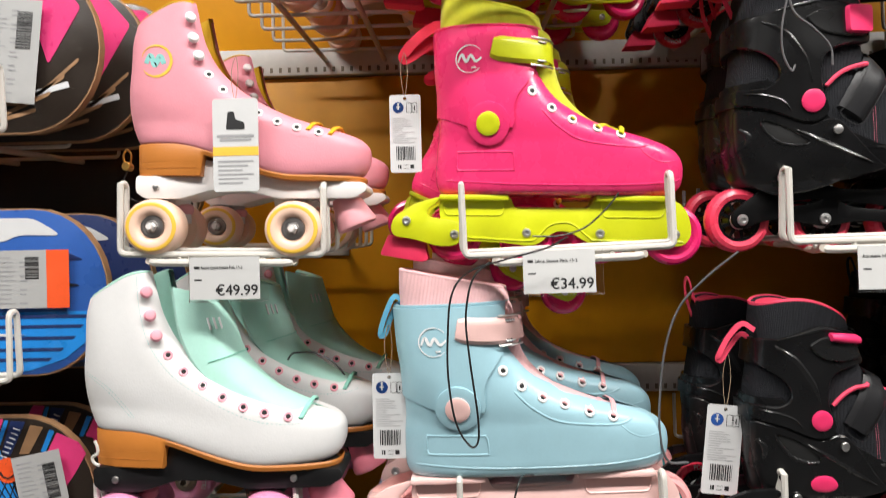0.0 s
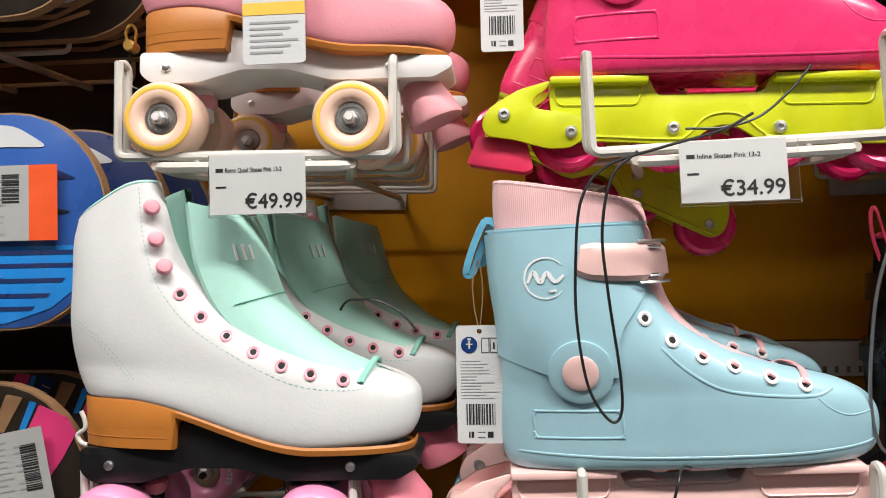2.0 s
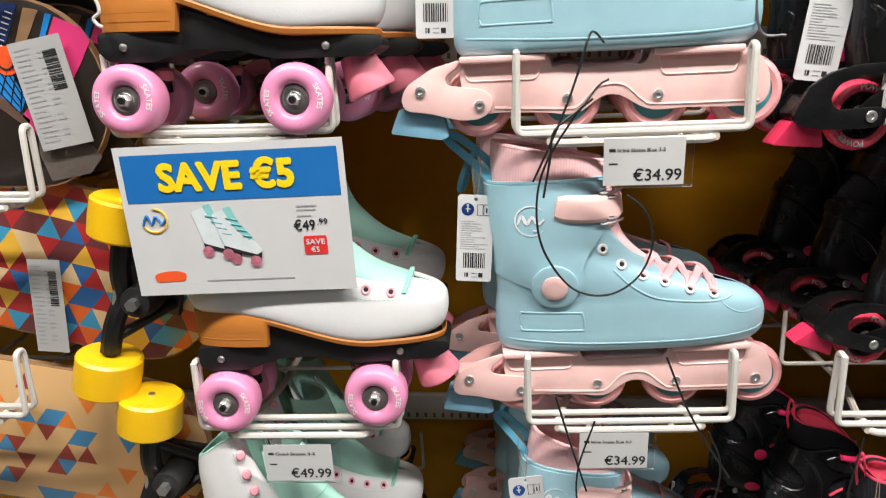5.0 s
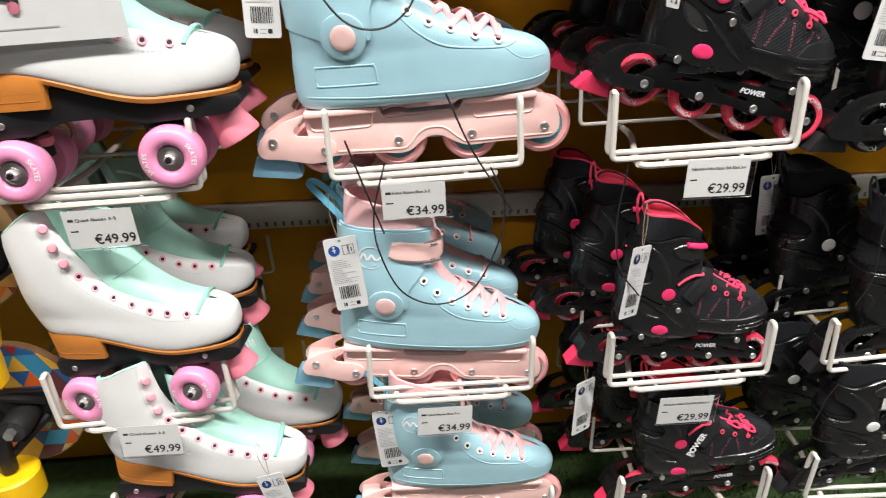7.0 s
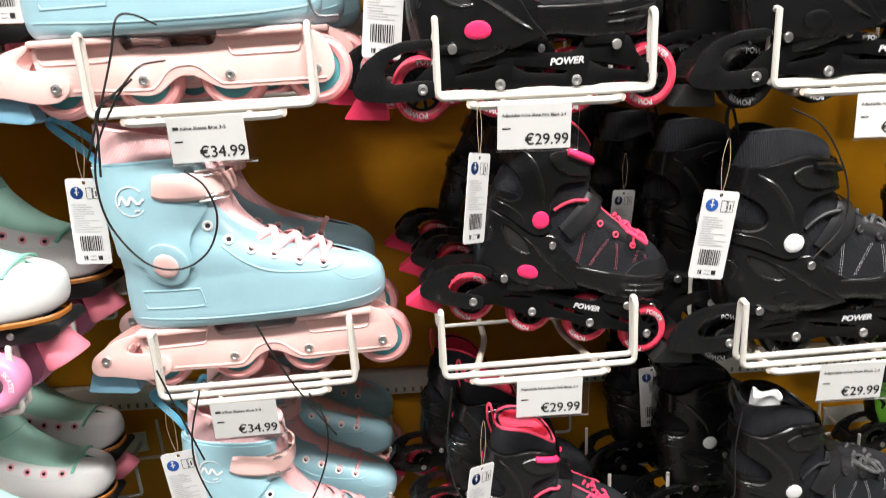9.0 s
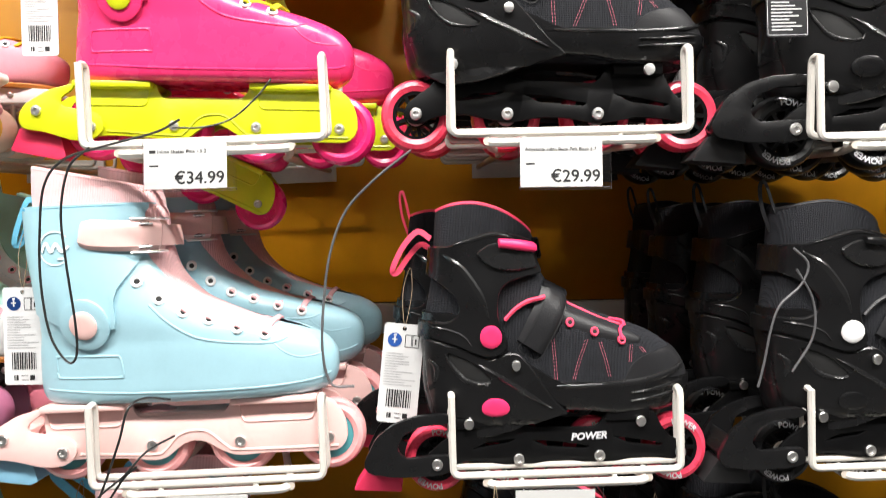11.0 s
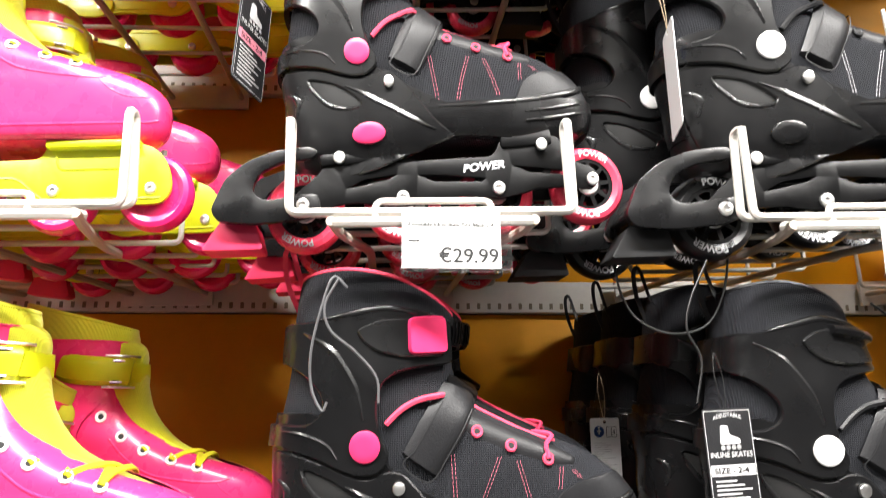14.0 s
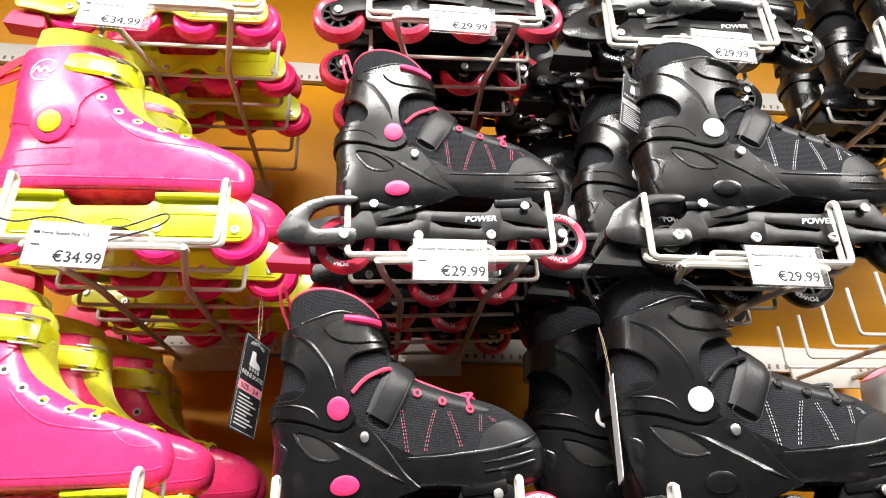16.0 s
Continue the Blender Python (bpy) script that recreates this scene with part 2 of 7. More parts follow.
def catmull(keys, n):
    k = np.array(keys, float)
    m = len(k)
    out = []
    for s in np.linspace(0, m - 1, n):
        i = min(int(s), m - 2)
        f = s - i
        p1, p2 = k[i], k[i + 1]
        p0 = k[i - 1] if i else 2 * p1 - p2
        p3 = k[i + 2] if i + 2 < m else 2 * p2 - p1
        out.append(0.5 * (2 * p1 + (p2 - p0) * f + (2 * p0 - 5 * p1 + 4 * p2 - p3) * f * f + (3 * p1 - p0 - 3 * p2 + p3) * f ** 3))
    return np.array(out)


def rounded(pts, r, n=4):
    """A closed outline with its corners rounded."""
    out = []
    m = len(pts)
    for i in range(m):
        p, a, b = Vector(pts[i][:2]), Vector(pts[i - 1][:2]), Vector(pts[(i + 1) % m][:2])
        rr = pts[i][2] if len(pts[i]) > 2 else r
        da, db = (a - p), (b - p)
        ra, rb = min(rr, da.length * 0.48), min(rr, db.length * 0.48)
        s, e = p + da.normalized() * ra, p + db.normalized() * rb
        for k in range(n + 1):
            t = k / n
            out.append(tuple((1 - t) ** 2 * s + 2 * t * (1 - t) * p + t * t * e))
    return out


def plate(bm, outline, y0, y1, holes=(), bevel=0.0):
    """A flat plate in the xz plane between y0 (near) and y1, with holes."""
    new_edges = []
    for loop in (outline, *holes):
        vs = [bm.verts.new((x, y0, z)) for x, z in loop]
        new_edges += [bm.edges.new((vs[i], vs[(i + 1) % len(vs)])) for i in range(len(vs))]
    made = bmesh.ops.triangle_fill(bm, edges=new_edges, use_beauty=True, use_dissolve=False, normal=(0, -1, 0))
    faces = [g for g in made["geom"] if isinstance(g, bmesh.types.BMFace)]
    rim = [e for e in new_edges if e.is_valid]
    ext = bmesh.ops.extrude_face_region(bm, geom=faces)
    vs = [g for g in ext["geom"] if isinstance(g, bmesh.types.BMVert)]
    bmesh.ops.translate(bm, verts=vs, vec=(0, y1 - y0, 0))
    if bevel:
        near = [e for e in bm.edges if e.is_valid and len(e.link_faces) == 2 and e.calc_face_angle(0) > 1.2 and all(abs(v.co.y - y0) < 1e-6 for v in e.verts)]
        bmesh.ops.bevel(bm, geom=near, offset=bevel, segments=2, affect="EDGES", profile=0.5, clamp_overlap=True)
    bmesh.ops.recalc_face_normals(bm, faces=bm.faces)
    return bm


def lathe(bm, prof, n=32, x=0.0, z=0.0, caps=True):
    """A turned body round an axis along y; prof: radius, y."""
    rows = []
    for r, y in prof:
        rows.append([(x + r * math.cos(2 * math.pi * j / n), y, z + r * math.sin(2 * math.pi * j / n)) for j in range(n)])
    vs = grid(bm, rows, True)
    for ring in (vs[0], vs[-1]) if caps else ():
        try:
            bm.faces.new(ring)
        except ValueError:
            pass
    bmesh.ops.recalc_face_normals(bm, faces=bm.faces)
    return bm


def tube(bm, pts, r, n=8, closed=False):
    """A round wire along points."""
    P = [Vector(p) for p in pts]
    m = len(P)
    rows = []
    up = Vector((0.123, 0.456, 0.88)).normalized()
    prev = None
    for i in range(m):
        a = P[i - 1] if (i or closed) else P[i]
        b = P[(i + 1) % m] if (i < m - 1 or closed) else P[i]
        d = (b - a).normalized()
        u = (prev if prev is not None else up)
        u = (u - d * u.dot(d))
        if u.length < 1e-5:
            u = d.orthogonal()
        u.normalize()
        prev = u
        v = d.cross(u)
        rows.append([P[i] + r * (math.cos(2 * math.pi * j / n) * u + math.sin(2 * math.pi * j / n) * v) for j in range(n)])
    if closed:
        rows.append(rows[0])
    vs = grid(bm, rows, True)
    if not closed:
        for ring in (vs[0], vs[-1]):
            try:
                bm.faces.new(ring)
            except ValueError:
                pass
    else:
        bmesh.ops.remove_doubles(bm, verts=bm.verts, dist=1e-5)
    bmesh.ops.recalc_face_normals(bm, faces=bm.faces)
    return bm


def bend(pts, r, n=5):
    """An open wire line in space with its corners bent to arcs."""
    P = [Vector(p) for p in pts]
    out = [P[0]]
    for i in range(1, len(P) - 1):
        da, db = P[i - 1] - P[i], P[i + 1] - P[i]
        ra, rb = min(r, da.length * 0.48), min(r, db.length * 0.48)
        s, e = P[i] + da.normalized() * ra, P[i] + db.normalized() * rb
        for k in range(n + 1):
            t = k / n
            out.append((1 - t) ** 2 * s + 2 * t * (1 - t) * P[i] + t * t * e)
    out.append(P[-1])
    return out


def box(bm, x0, x1, y0, y1, z0, z1, bevel=0.0):
    vs = [bm.verts.new((x, y, z)) for x in (x0, x1) for y in (y0, y1) for z in (z0, z1)]
    fs = [bm.faces.new([vs[i] for i in f]) for f in ((0, 1, 3, 2), (4, 6, 7, 5), (0, 4, 5, 1), (2, 3, 7, 6), (0, 2, 6, 4), (1, 5, 7, 3))]
    bmesh.ops.recalc_face_normals(bm, faces=bm.faces)
    if bevel:
        es = {e for f in fs for e in f.edges}
        bmesh.ops.bevel(bm, geom=list(es), offset=bevel, segments=2, affect="EDGES", profile=0.5, clamp_overlap=True)
    return bm


def webbing(bm, path, w, th=0.0012, y0=-0.004, y1=0.004):
    """A flat strap whose broad side faces the aisle, along (x, z), drifting from y0 to y1."""
    n = len(path)
    rows = []
    for i in range(n):
        d = Vector(path[min(i + 1, n - 1)]) - Vector(path[max(i - 1, 0)])
        d.normalize()
        nx, nz = -d.y * w / 2, d.x * w / 2
        x, z = path[i]
        y = y0 + (y1 - y0) * i / (n - 1)
        rows.append([(x + nx, y, z + nz), (x - nx, y + 0.001, z - nz), (x - nx, y + 0.001 + th, z - nz), (x + nx, y + th, z + nz)])
    vs = grid(bm, rows, True)
    for e in (vs[0], vs[-1]):
        bm.faces.new(e)
    bmesh.ops.recalc_face_normals(bm, faces=bm.faces)
    return bm


def flat_lace(bm, pts, w=0.0064, th=0.0015):
    """A flat woven lace along pts, its broad side up and forward."""
    P = [Vector(p) for p in pts]
    rows = []
    for i, p in enumerate(P):
        t = (P[min(i + 1, len(P) - 1)] - P[max(i - 1, 0)]).normalized()
        up = Vector((0.5, p.y * 12, 0.9))
        up = (up - t * up.dot(t)).normalized()
        side = t.cross(up) * w / 2
        rows.append([p + side, p + side * 0.8 + up * th, p - side * 0.8 + up * th, p - side])
    vs = grid(bm, rows, True)
    for e in (vs[0], vs[-1]):
        bm.faces.new(e)
    bmesh.ops.recalc_face_normals(bm, faces=bm.faces)
    return bm


_words = {}


def words(text, size):
    """The vertices and faces of a line of lettering in the built-in font, from x 0, on z 0; with its width."""
    key = (text, size)
    if key not in _words:
        c = bpy.data.curves.new("lettering", "FONT")
        c.body, c.size, c.resolution_u = text, size, 3
        ob = bpy.data.objects.new("lettering", c)
        scene.collection.objects.link(ob)
        me = bpy.data.meshes.new_from_object(ob)
        vs = [tuple(v.co) for v in me.vertices]
        fs = [tuple(p.vertices) for p in me.polygons]
        bpy.data.objects.remove(ob)
        bpy.data.curves.remove(c)
        bpy.data.meshes.remove(me)
        _words[key] = (vs, fs, max(v[0] for v in vs))
    return _words[key]


def letter(bm, text, size, place, bold=0.0, width=None):
    """Adds lettering to bm; place maps (u, v) to a point. bold thickens the strokes by shifted layers, as a share of the size."""
    vs, fs, w = words(text, size)
    k = width / w if width else 1.0
    b = bold * size
    layers = [(0, 0)] if not bold else [(0, 0)] + [(b * math.cos(radians(a)), b * math.sin(radians(a))) for a in range(0, 360, 15 if bold > 0.03 else 90)]
    for q, (du, dv) in enumerate(layers):
        nv = [bm.verts.new(Vector(place(v[0] * k + du, v[1] + dv)) + Vector((0, -0.00003 * q, 0))) for v in vs]
        for f in fs:
            try:
                bm.faces.new([nv[i] for i in f])
            except ValueError:
                pass
    return bm


def flat_rect(bm, x0, x1, z0, z1, y):
    bm.faces.new([bm.verts.new(p) for p in ((x0, y, z0), (x1, y, z0), (x1, y, z1), (x0, y, z1))])
    return bm


# ---------- a boot's body: slices from the sole to the cuff ----------
class Body:
    """keys: height, heel x, front x, half width, half opening at the front; a superellipse at every height."""

    def __init__(self, keys, e=2.5, fat=0.10, n=44):
        self.k = catmull(keys, n)
        self.k[:, 4] = np.maximum(self.k[:, 4], 0)
        self.e, self.fat = e, fat

    def point(self, row, th, off=0.0):
        z, a, b, w, _ = row
        c, s = math.cos(th), math.sin(th)
        q = 2 / self.e
        u = math.copysign(abs(c) ** q, c)
        v = math.copysign(abs(s) ** q, s)
        r = (b - a) / 2
        return Vector(((a + b) / 2 + (r + off) * u, (w * (1 + self.fat * u) + off) * v, z))

    def row(self, z):
        k = self.k
        i = int(np.clip(np.searchsorted(k[:, 0], z), 1, len(k) - 1))
        f = np.clip((z - k[i - 1, 0]) / max(k[i, 0] - k[i - 1, 0], 1e-6), 0, 1)
        return k[i - 1] * (1 - f) + k[i] * f

    def side(self, x, z):
        """y of the near side at (x, z)."""
        r = self.row(z)
        u = (x - (r[1] + r[2]) / 2) / max((r[2] - r[1]) / 2, 1e-4)
        u = min(max(u, -0.995), 0.995)
        return -r[3] * (1 + self.fat * u) * (1 - abs(u) ** self.e) ** (1 / self.e)

    def on(self, x, z, off=0.0):
        n = self.normal(x, z)
        return Vector((x, self.side(x, z), z)) + n * off

    def normal(self, x, z):
        d = 0.002
        tx = Vector((2 * d, self.side(x + d, z) - self.side(x - d, z), 0))
        tz = Vector((0, self.side(x, z + d) - self.side(x, z - d), 2 * d))
        n = tx.cross(tz)
        return (n if n.y < 0 else -n).normalized()

    def shell(self, bm, thick=0.003, na=56, z0=None, z1=None, inner=0.0, off=0.0, floor=True):
        """The wall, open at the top and along the front opening, with an inner face that goes down by inner."""
        ks = [r for r in self.k if (z0 is None or r[0] >= z0 - 1e-6) and (z1 is None or r[0] <= z1 + 1e-6)]

        def ring(r, o):
            half = (r[2] - r[1]) / 2
            g = r[4]
            d = 0.0
            if g > 0:
                d = math.asin(min((g / max(r[3] * (1 + self.fat), 1e-4)) ** (self.e / 2), 1)) if g < r[3] else 1.2
            return [self.point(r, d + (2 * math.pi - 2 * d) * j / na, o) for j in range(na + 1)]

        rows = [ring(r, off) for r in ks]
        top = ks[-1]
        rows.append([p + Vector((0, 0, 0.0012)) for p in ring(top, off - thick * 0.3)])
        rows.append([p + Vector((0, 0, 0.0012)) for p in ring(top, off - thick * 0.7)])
        for r in reversed(ks):
            if r[0] < ks[-1][0] - inner:
                break
            rows.append(ring(r, off - thick))
        grid(bm, rows)
        if floor:
            first = ring(ks[0], off - 0.002)
            c = bm.verts.new((sum((p for p in first), Vector()) / len(first)))
            vs = [bm.verts.new(p) for p in first]
            for j in range(na):
                bm.faces.new((vs[j + 1], vs[j], c))
        bmesh.ops.remove_doubles(bm, verts=bm.verts, dist=1e-5)
        bmesh.ops.recalc_face_normals(bm, faces=bm.faces)
        return bm

    def ribbon(self, bm, path, widths, h, n=24, prof=(0.0, 0.8, 1.0, 1.0, 0.8, 0.0), both=False, lift=0.0):
        """A raised strip that lies on the near side along path (x, z); widths may vary along it."""
        P = catmull(path, n) if len(path) > 2 else np.array([np.array(path[0]) * (1 - t) + np.array(path[1]) * t for t in np.linspace(0, 1, n)])
        W = np.interp(np.linspace(0, 1, n), np.linspace(0, 1, len(widths)), widths)
        m = len(prof)
        rows = []
        for i in range(n):
            d = P[min(i + 1, n - 1)] - P[max(i - 1, 0)]
            d = d / max(np.linalg.norm(d), 1e-9)
            nx, nz = -d[1], d[0]
            fade = 0.0 if i in (0, n - 1) else 1.0
            rows.append([self.on(P[i][0] + nx * W[i] * (j / (m - 1) - 0.5), P[i][1] + nz * W[i] * (j / (m - 1) - 0.5), -0.0005 + lift * fade + h * prof[j] * fade) for j in range(m)])
        sides = (1, -1) if both else (1,)
        for s in sides:
            grid(bm, [[(p.x, p.y * s, p.z) for p in r] for r in rows])
        bmesh.ops.recalc_face_normals(bm, faces=bm.faces)
        return bm

    def frame_at(self, x, z, off=0.0):
        """A pose on the near side whose -y points outwards."""
        n = self.normal(x, z)
        q = n.to_track_quat("-Y", "Z")
        return Matrix.Translation(self.on(x, z, off)) @ q.to_matrix().to_4x4()

    def band(self, bm, z0, z1, a0, a1, off, h, n=30, slope=0.0):
        """A strap that goes round the body between two angles, from the near side (270 degrees) over the front (360)."""
        rows = []
        for i in range(n + 1):
            t = i / n
            th = radians(a0 + (a1 - a0) * t)
            dz = slope * t
            o = [(z0, off), (z0, off + h), ((z0 + z1) / 2, off + h * 1.15), (z1, off + h), (z1, off)]
            rows.append([self.point(self.row(z + dz), th, oo) for z, oo in o])
        grid(bm, rows)
        for r in (rows[0], rows[-1]):
            bm.faces.new([bm.verts.new(p) for p in r])
        bmesh.ops.recalc_face_normals(bm, faces=bm.faces)
        return bm


def disc(bm, m, r, h, n=24, dome=0.25, hole=0.0):
    """A button, washer or eyelet with its face to -y of the pose m."""
    prof = [(r, 0.001), (r, -h * 0.7), (r * 0.9, -h), (r * 0.5, -h * (1 + dome))]
    if hole:
        prof = [(r, 0.001), (r, -h * 0.6), ((r + hole) / 2, -h), (hole, -h * 0.6), (hole * 0.9, 0.001)]
    rows = [[m @ Vector((q * math.cos(2 * math.pi * j / n), y, q * math.sin(2 * math.pi * j / n))) for j in range(n)] for q, y in prof]
    vs = grid(bm, rows, True)
    if not hole:
        bm.faces.new(vs[-1])
    bmesh.ops.recalc_face_normals(bm, faces=bm.faces)
    return bm


def bolt(bm, x, y, z, r=0.0055):
    """A socket screw on a washer, its face to -y."""
    lathe(bm, [(r, y + 0.003), (r, y - 0.0012), (r * 0.9, y - 0.002), (r * 0.5, y - 0.0024), (r * 0.42, y - 0.0008), (r * 0.1, y - 0.0006)], 14, x, z)
    return bm
# ---------- wheels ----------
def inline_wheel(parent, x, r, tyre_mat, hub_mat, bolt_y, print_mat=None, spokes=True, print_text="POWER"):
    """An inline wheel with tyre, spoked hub and axle bolt, its axle at (x, 0)."""
    w = thing("wheel", "", "")
    w.parent = parent
    tyre = lathe(bmesh.new(), [(r * 0.66, -0.0095), (r * 0.80, -0.0115), (r * 0.92, -0.0095), (r * 0.985, -0.005), (r, 0.0), (r * 0.985, 0.005), (r * 0.92, 0.0095), (r * 0.80, 0.0115), (r * 0.66, 0.0095)], 40, caps=False)
    tyre = part("tyre", tyre, tyre_mat, w)
    ring_out = [(r * 0.68 * math.cos(2 * math.pi * k / 36), r * 0.68 * math.sin(2 * math.pi * k / 36)) for k in range(36)]
    gaps = []
    if spokes:
        for k in range(9):
            a, b = 2 * math.pi * (k + 0.12) / 9, 2 * math.pi * (k + 0.88) / 9
            c, d = 2 * math.pi * (k + 0.22) / 9, 2 * math.pi * (k + 0.78) / 9
            gaps.append([(r * 0.57 * math.cos(a), r * 0.57 * math.sin(a)), (r * 0.58 * math.cos((a + b) / 2), r * 0.58 * math.sin((a + b) / 2)), (r * 0.57 * math.cos(b), r * 0.57 * math.sin(b)), (r * 0.34 * math.cos(d), r * 0.34 * math.sin(d)), (r * 0.34 * math.cos(c), r * 0.34 * math.sin(c))])
    bm = plate(bmesh.new(), ring_out, -0.0085, 0.0085, gaps)
    part("hub", bm, hub_mat, w)
    part("bearing", lathe(bmesh.new(), [(r * 0.30, -0.0082), (r * 0.27, -0.0098), (r * 0.17, -0.0098), (r * 0.15, -0.0085)], 16, caps=False), m_chrome, w)
    if print_mat:
        bm = bmesh.new()
        for a0 in (100, 280):
            def on_tyre(u, v, a0=a0):
                rad = r * 0.715 + v
                a = radians(a0) - u / (r * 0.78)
                return (rad * math.cos(a), -0.0119 + abs(v / r - 0.08) * 0.004, rad * math.sin(a))
            letter(bm, print_text, 0.0085, on_tyre, 0.03)
        part("printed_lettering", bm, print_mat, w)["kind"] = "stuff"
    w.location = (x, 0, 0)
    return w


def repeat_part(w, xs):
    """Copies of a part with its pieces, moved along x."""
    for x in xs:
        c = w.copy()
        scene.collection.objects.link(c)
        c.location = (x, 0, 0)
        for ch in w.children:
            d = ch.copy()
            scene.collection.objects.link(d)
            d.parent = c


def frame_bolts(parent, spots, y, r=0.0055):
    first = None
    for x, z in spots:
        if first is None:
            first = part("axle_bolt", bolt(bmesh.new(), 0, 0, 0, r), m_chrome, parent)
            first.location = (x, y, z)
        else:
            reuse(first, pose(x, y, z), parent)


# ---------- hard-shell inline skate with a printed ring, buckle and ribbed liner ----------
def shell_inline_skate(label, m_shell, m_trim, m_liner, m_frame, m_pad, m_wheel, m_lace, m_loop, group, m_hub=None, puff=0.0):
    sk = thing("inline_skate", label, "inline skate", group)
    B = Body([(0.044, -0.144, 0.118, 0.032, 0), (0.0475, -0.150, 0.130, 0.037, 0), (0.056, -0.154, 0.139, 0.0405, 0), (0.070, -0.155, 0.142, 0.042, 0), (0.084, -0.1545, 0.1405, 0.0435, 0),
              (0.095, -0.154, 0.133, 0.0445, 0), (0.104, -0.153, 0.118, 0.045, 0), (0.112, -0.152, 0.095, 0.046, 0.008), (0.120, -0.152, 0.065, 0.047, 0.013), (0.131, -0.152, 0.034, 0.048, 0.014),
              (0.145, -0.1525, 0.008, 0.0485, 0.013), (0.160, -0.1535, -0.010, 0.0485, 0.013), (0.186, -0.156, -0.026, 0.0475, 0.014), (0.212, -0.157, -0.029, 0.047, 0.014), (0.235, -0.158, -0.029, 0.0465, 0.014)], 2.6, 0.06, 52)
    shell = part("shell", B.shell(bmesh.new(), 0.0035, 60, inner=0.05), m_shell, sk)
    # ribbed liner with a sloping collar
    L = Body([(0.098, -0.145, 0.120, 0.038, 0), (0.106, -0.146, 0.102, 0.040, 0), (0.118, -0.146, 0.068, 0.042, 0), (0.131, -0.146, 0.036, 0.043, 0), (0.150, -0.147, 0.0, 0.043, 0), (0.175, -0.149, -0.020, 0.0425, 0),
              (0.205, -0.151, -0.025, 0.042, 0), (0.235, -0.152, -0.027, 0.042, 0), (0.252, -0.152, -0.0275, 0.042, 0), (0.264, -0.151, -0.030, 0.041, 0)], 2.5, 0.05, 36)
    bm = L.shell(bmesh.new(), 0.006, 48, inner=0.035, floor=False)
    for v in bm.verts:
        if v.co.z > 0.215:
            v.co.z += (-0.20 * (v.co.x + 0.10)) * min((v.co.z - 0.215) / 0.045, 1.2)
    part("liner", bm, m_liner, sk)
    edge = []
    for j in range(48):
        q = L.point(L.row(0.264), 2 * math.pi * j / 48, -0.002)
        edge.append((q.x, q.y, q.z - 0.20 * (q.x + 0.10) * 1.09))
    part("liner_rim", tube(bmesh.new(), edge, 0.0026, 8, True), m_liner, sk)
    bm = bmesh.new()
    B.shell(bm, 0.0, 60, z0=0.2335, off=0.0016, floor=False)
    part("collar_rim", bm, m_shell, shell)
    # cuff seam, moulded panel and edge lines
    bm = bmesh.new()
    B.ribbon(bm, [(-0.149, 0.060), (-0.05, 0.055), (0.06, 0.055), (0.12, 0.059), (0.137, 0.064)], [0.003] * 2, 0.0011, 40)
    B.ribbon(bm, [(-0.030, 0.140), (-0.012, 0.122), (0.012, 0.107), (0.04, 0.101), (0.082, 0.098), (0.1, 0.103)], [0.003] * 2, 0.0013, 40)
    B.ribbon(bm, [(0.084, 0.098), (0.095, 0.088), (0.11, 0.082), (0.132, 0.084)], [0.002] * 2, 0.0009, 20)
    loop = rounded([(-0.128, 0.071), (-0.059, 0.071), (-0.061, 0.092), (-0.128, 0.092)], 0.005)
    loop.append(loop[0])
    B.ribbon(bm, loop, [0.0026] * 2, 0.0013, 80)
    part("moulded_seam", bm, m_shell, shell)
    # raised cuff with a lobe round the pivot
    bm = wrap_patch(B, bmesh.new(), np.linspace(0.118, 0.2325, 40), [(0.118, -0.062), (0.1244, -0.0605), (0.144, -0.0614), (0.156, -0.0575), (0.1675, -0.049), (0.1795, -0.041), (0.192, -0.0365), (0.233, -0.036)], 0.0028, 0.004, 56)
    for v in bm.verts:
        v.co.z += max(-0.108 - v.co.x, 0) * 0.36 * max(1 - (v.co.z - 0.118) / 0.1, 0)
    part("cuff", bm, m_shell, shell)
    bm = bmesh.new()
    disc(bm, B.frame_at(-0.0905, 0.1235, 0.0014), 0.0250, 0.0028, 36, 0.02)
    part("pivot_plate", bm, m_shell, shell)
    bm = bmesh.new()
    disc(bm, B.frame_at(-0.0905, 0.1235, 0.0040), 0.0138, 0.0026, 32, 0.1)
    part("pivot_cap", bm, m_trim, sk)
    # printed ring mark
    bm = bmesh.new()
    for a0, a1, rr in ((35, 330, 0.0155),):
        path = [(-0.113 + rr * math.cos(radians(a)), 0.196 + rr * math.sin(radians(a))) for a in range(a0, a1 + 1, 12)]
        B.ribbon(bm, path, [0.0006, 0.0016, 0.0013, 0.0006], 0.0002, 60, (1, 1), lift=0.0042)
    B.ribbon(bm, [(-0.127, 0.191), (-0.122, 0.201), (-0.117, 0.193), (-0.112, 0.200), (-0.106, 0.193), (-0.099, 0.198)], [0.0016, 0.0034, 0.0030, 0.0032, 0.002], 0.0002, 36, (1, 1), lift=0.0042)
    B.ribbon(bm, [(-0.114, 0.1855), (-0.103, 0.1865)], [0.0016, 0.0016], 0.0002, 4, (1, 1), lift=0.0046)
    part("printed_ring_mark", bm, m_whiteplastic, shell, "white printed round mark")
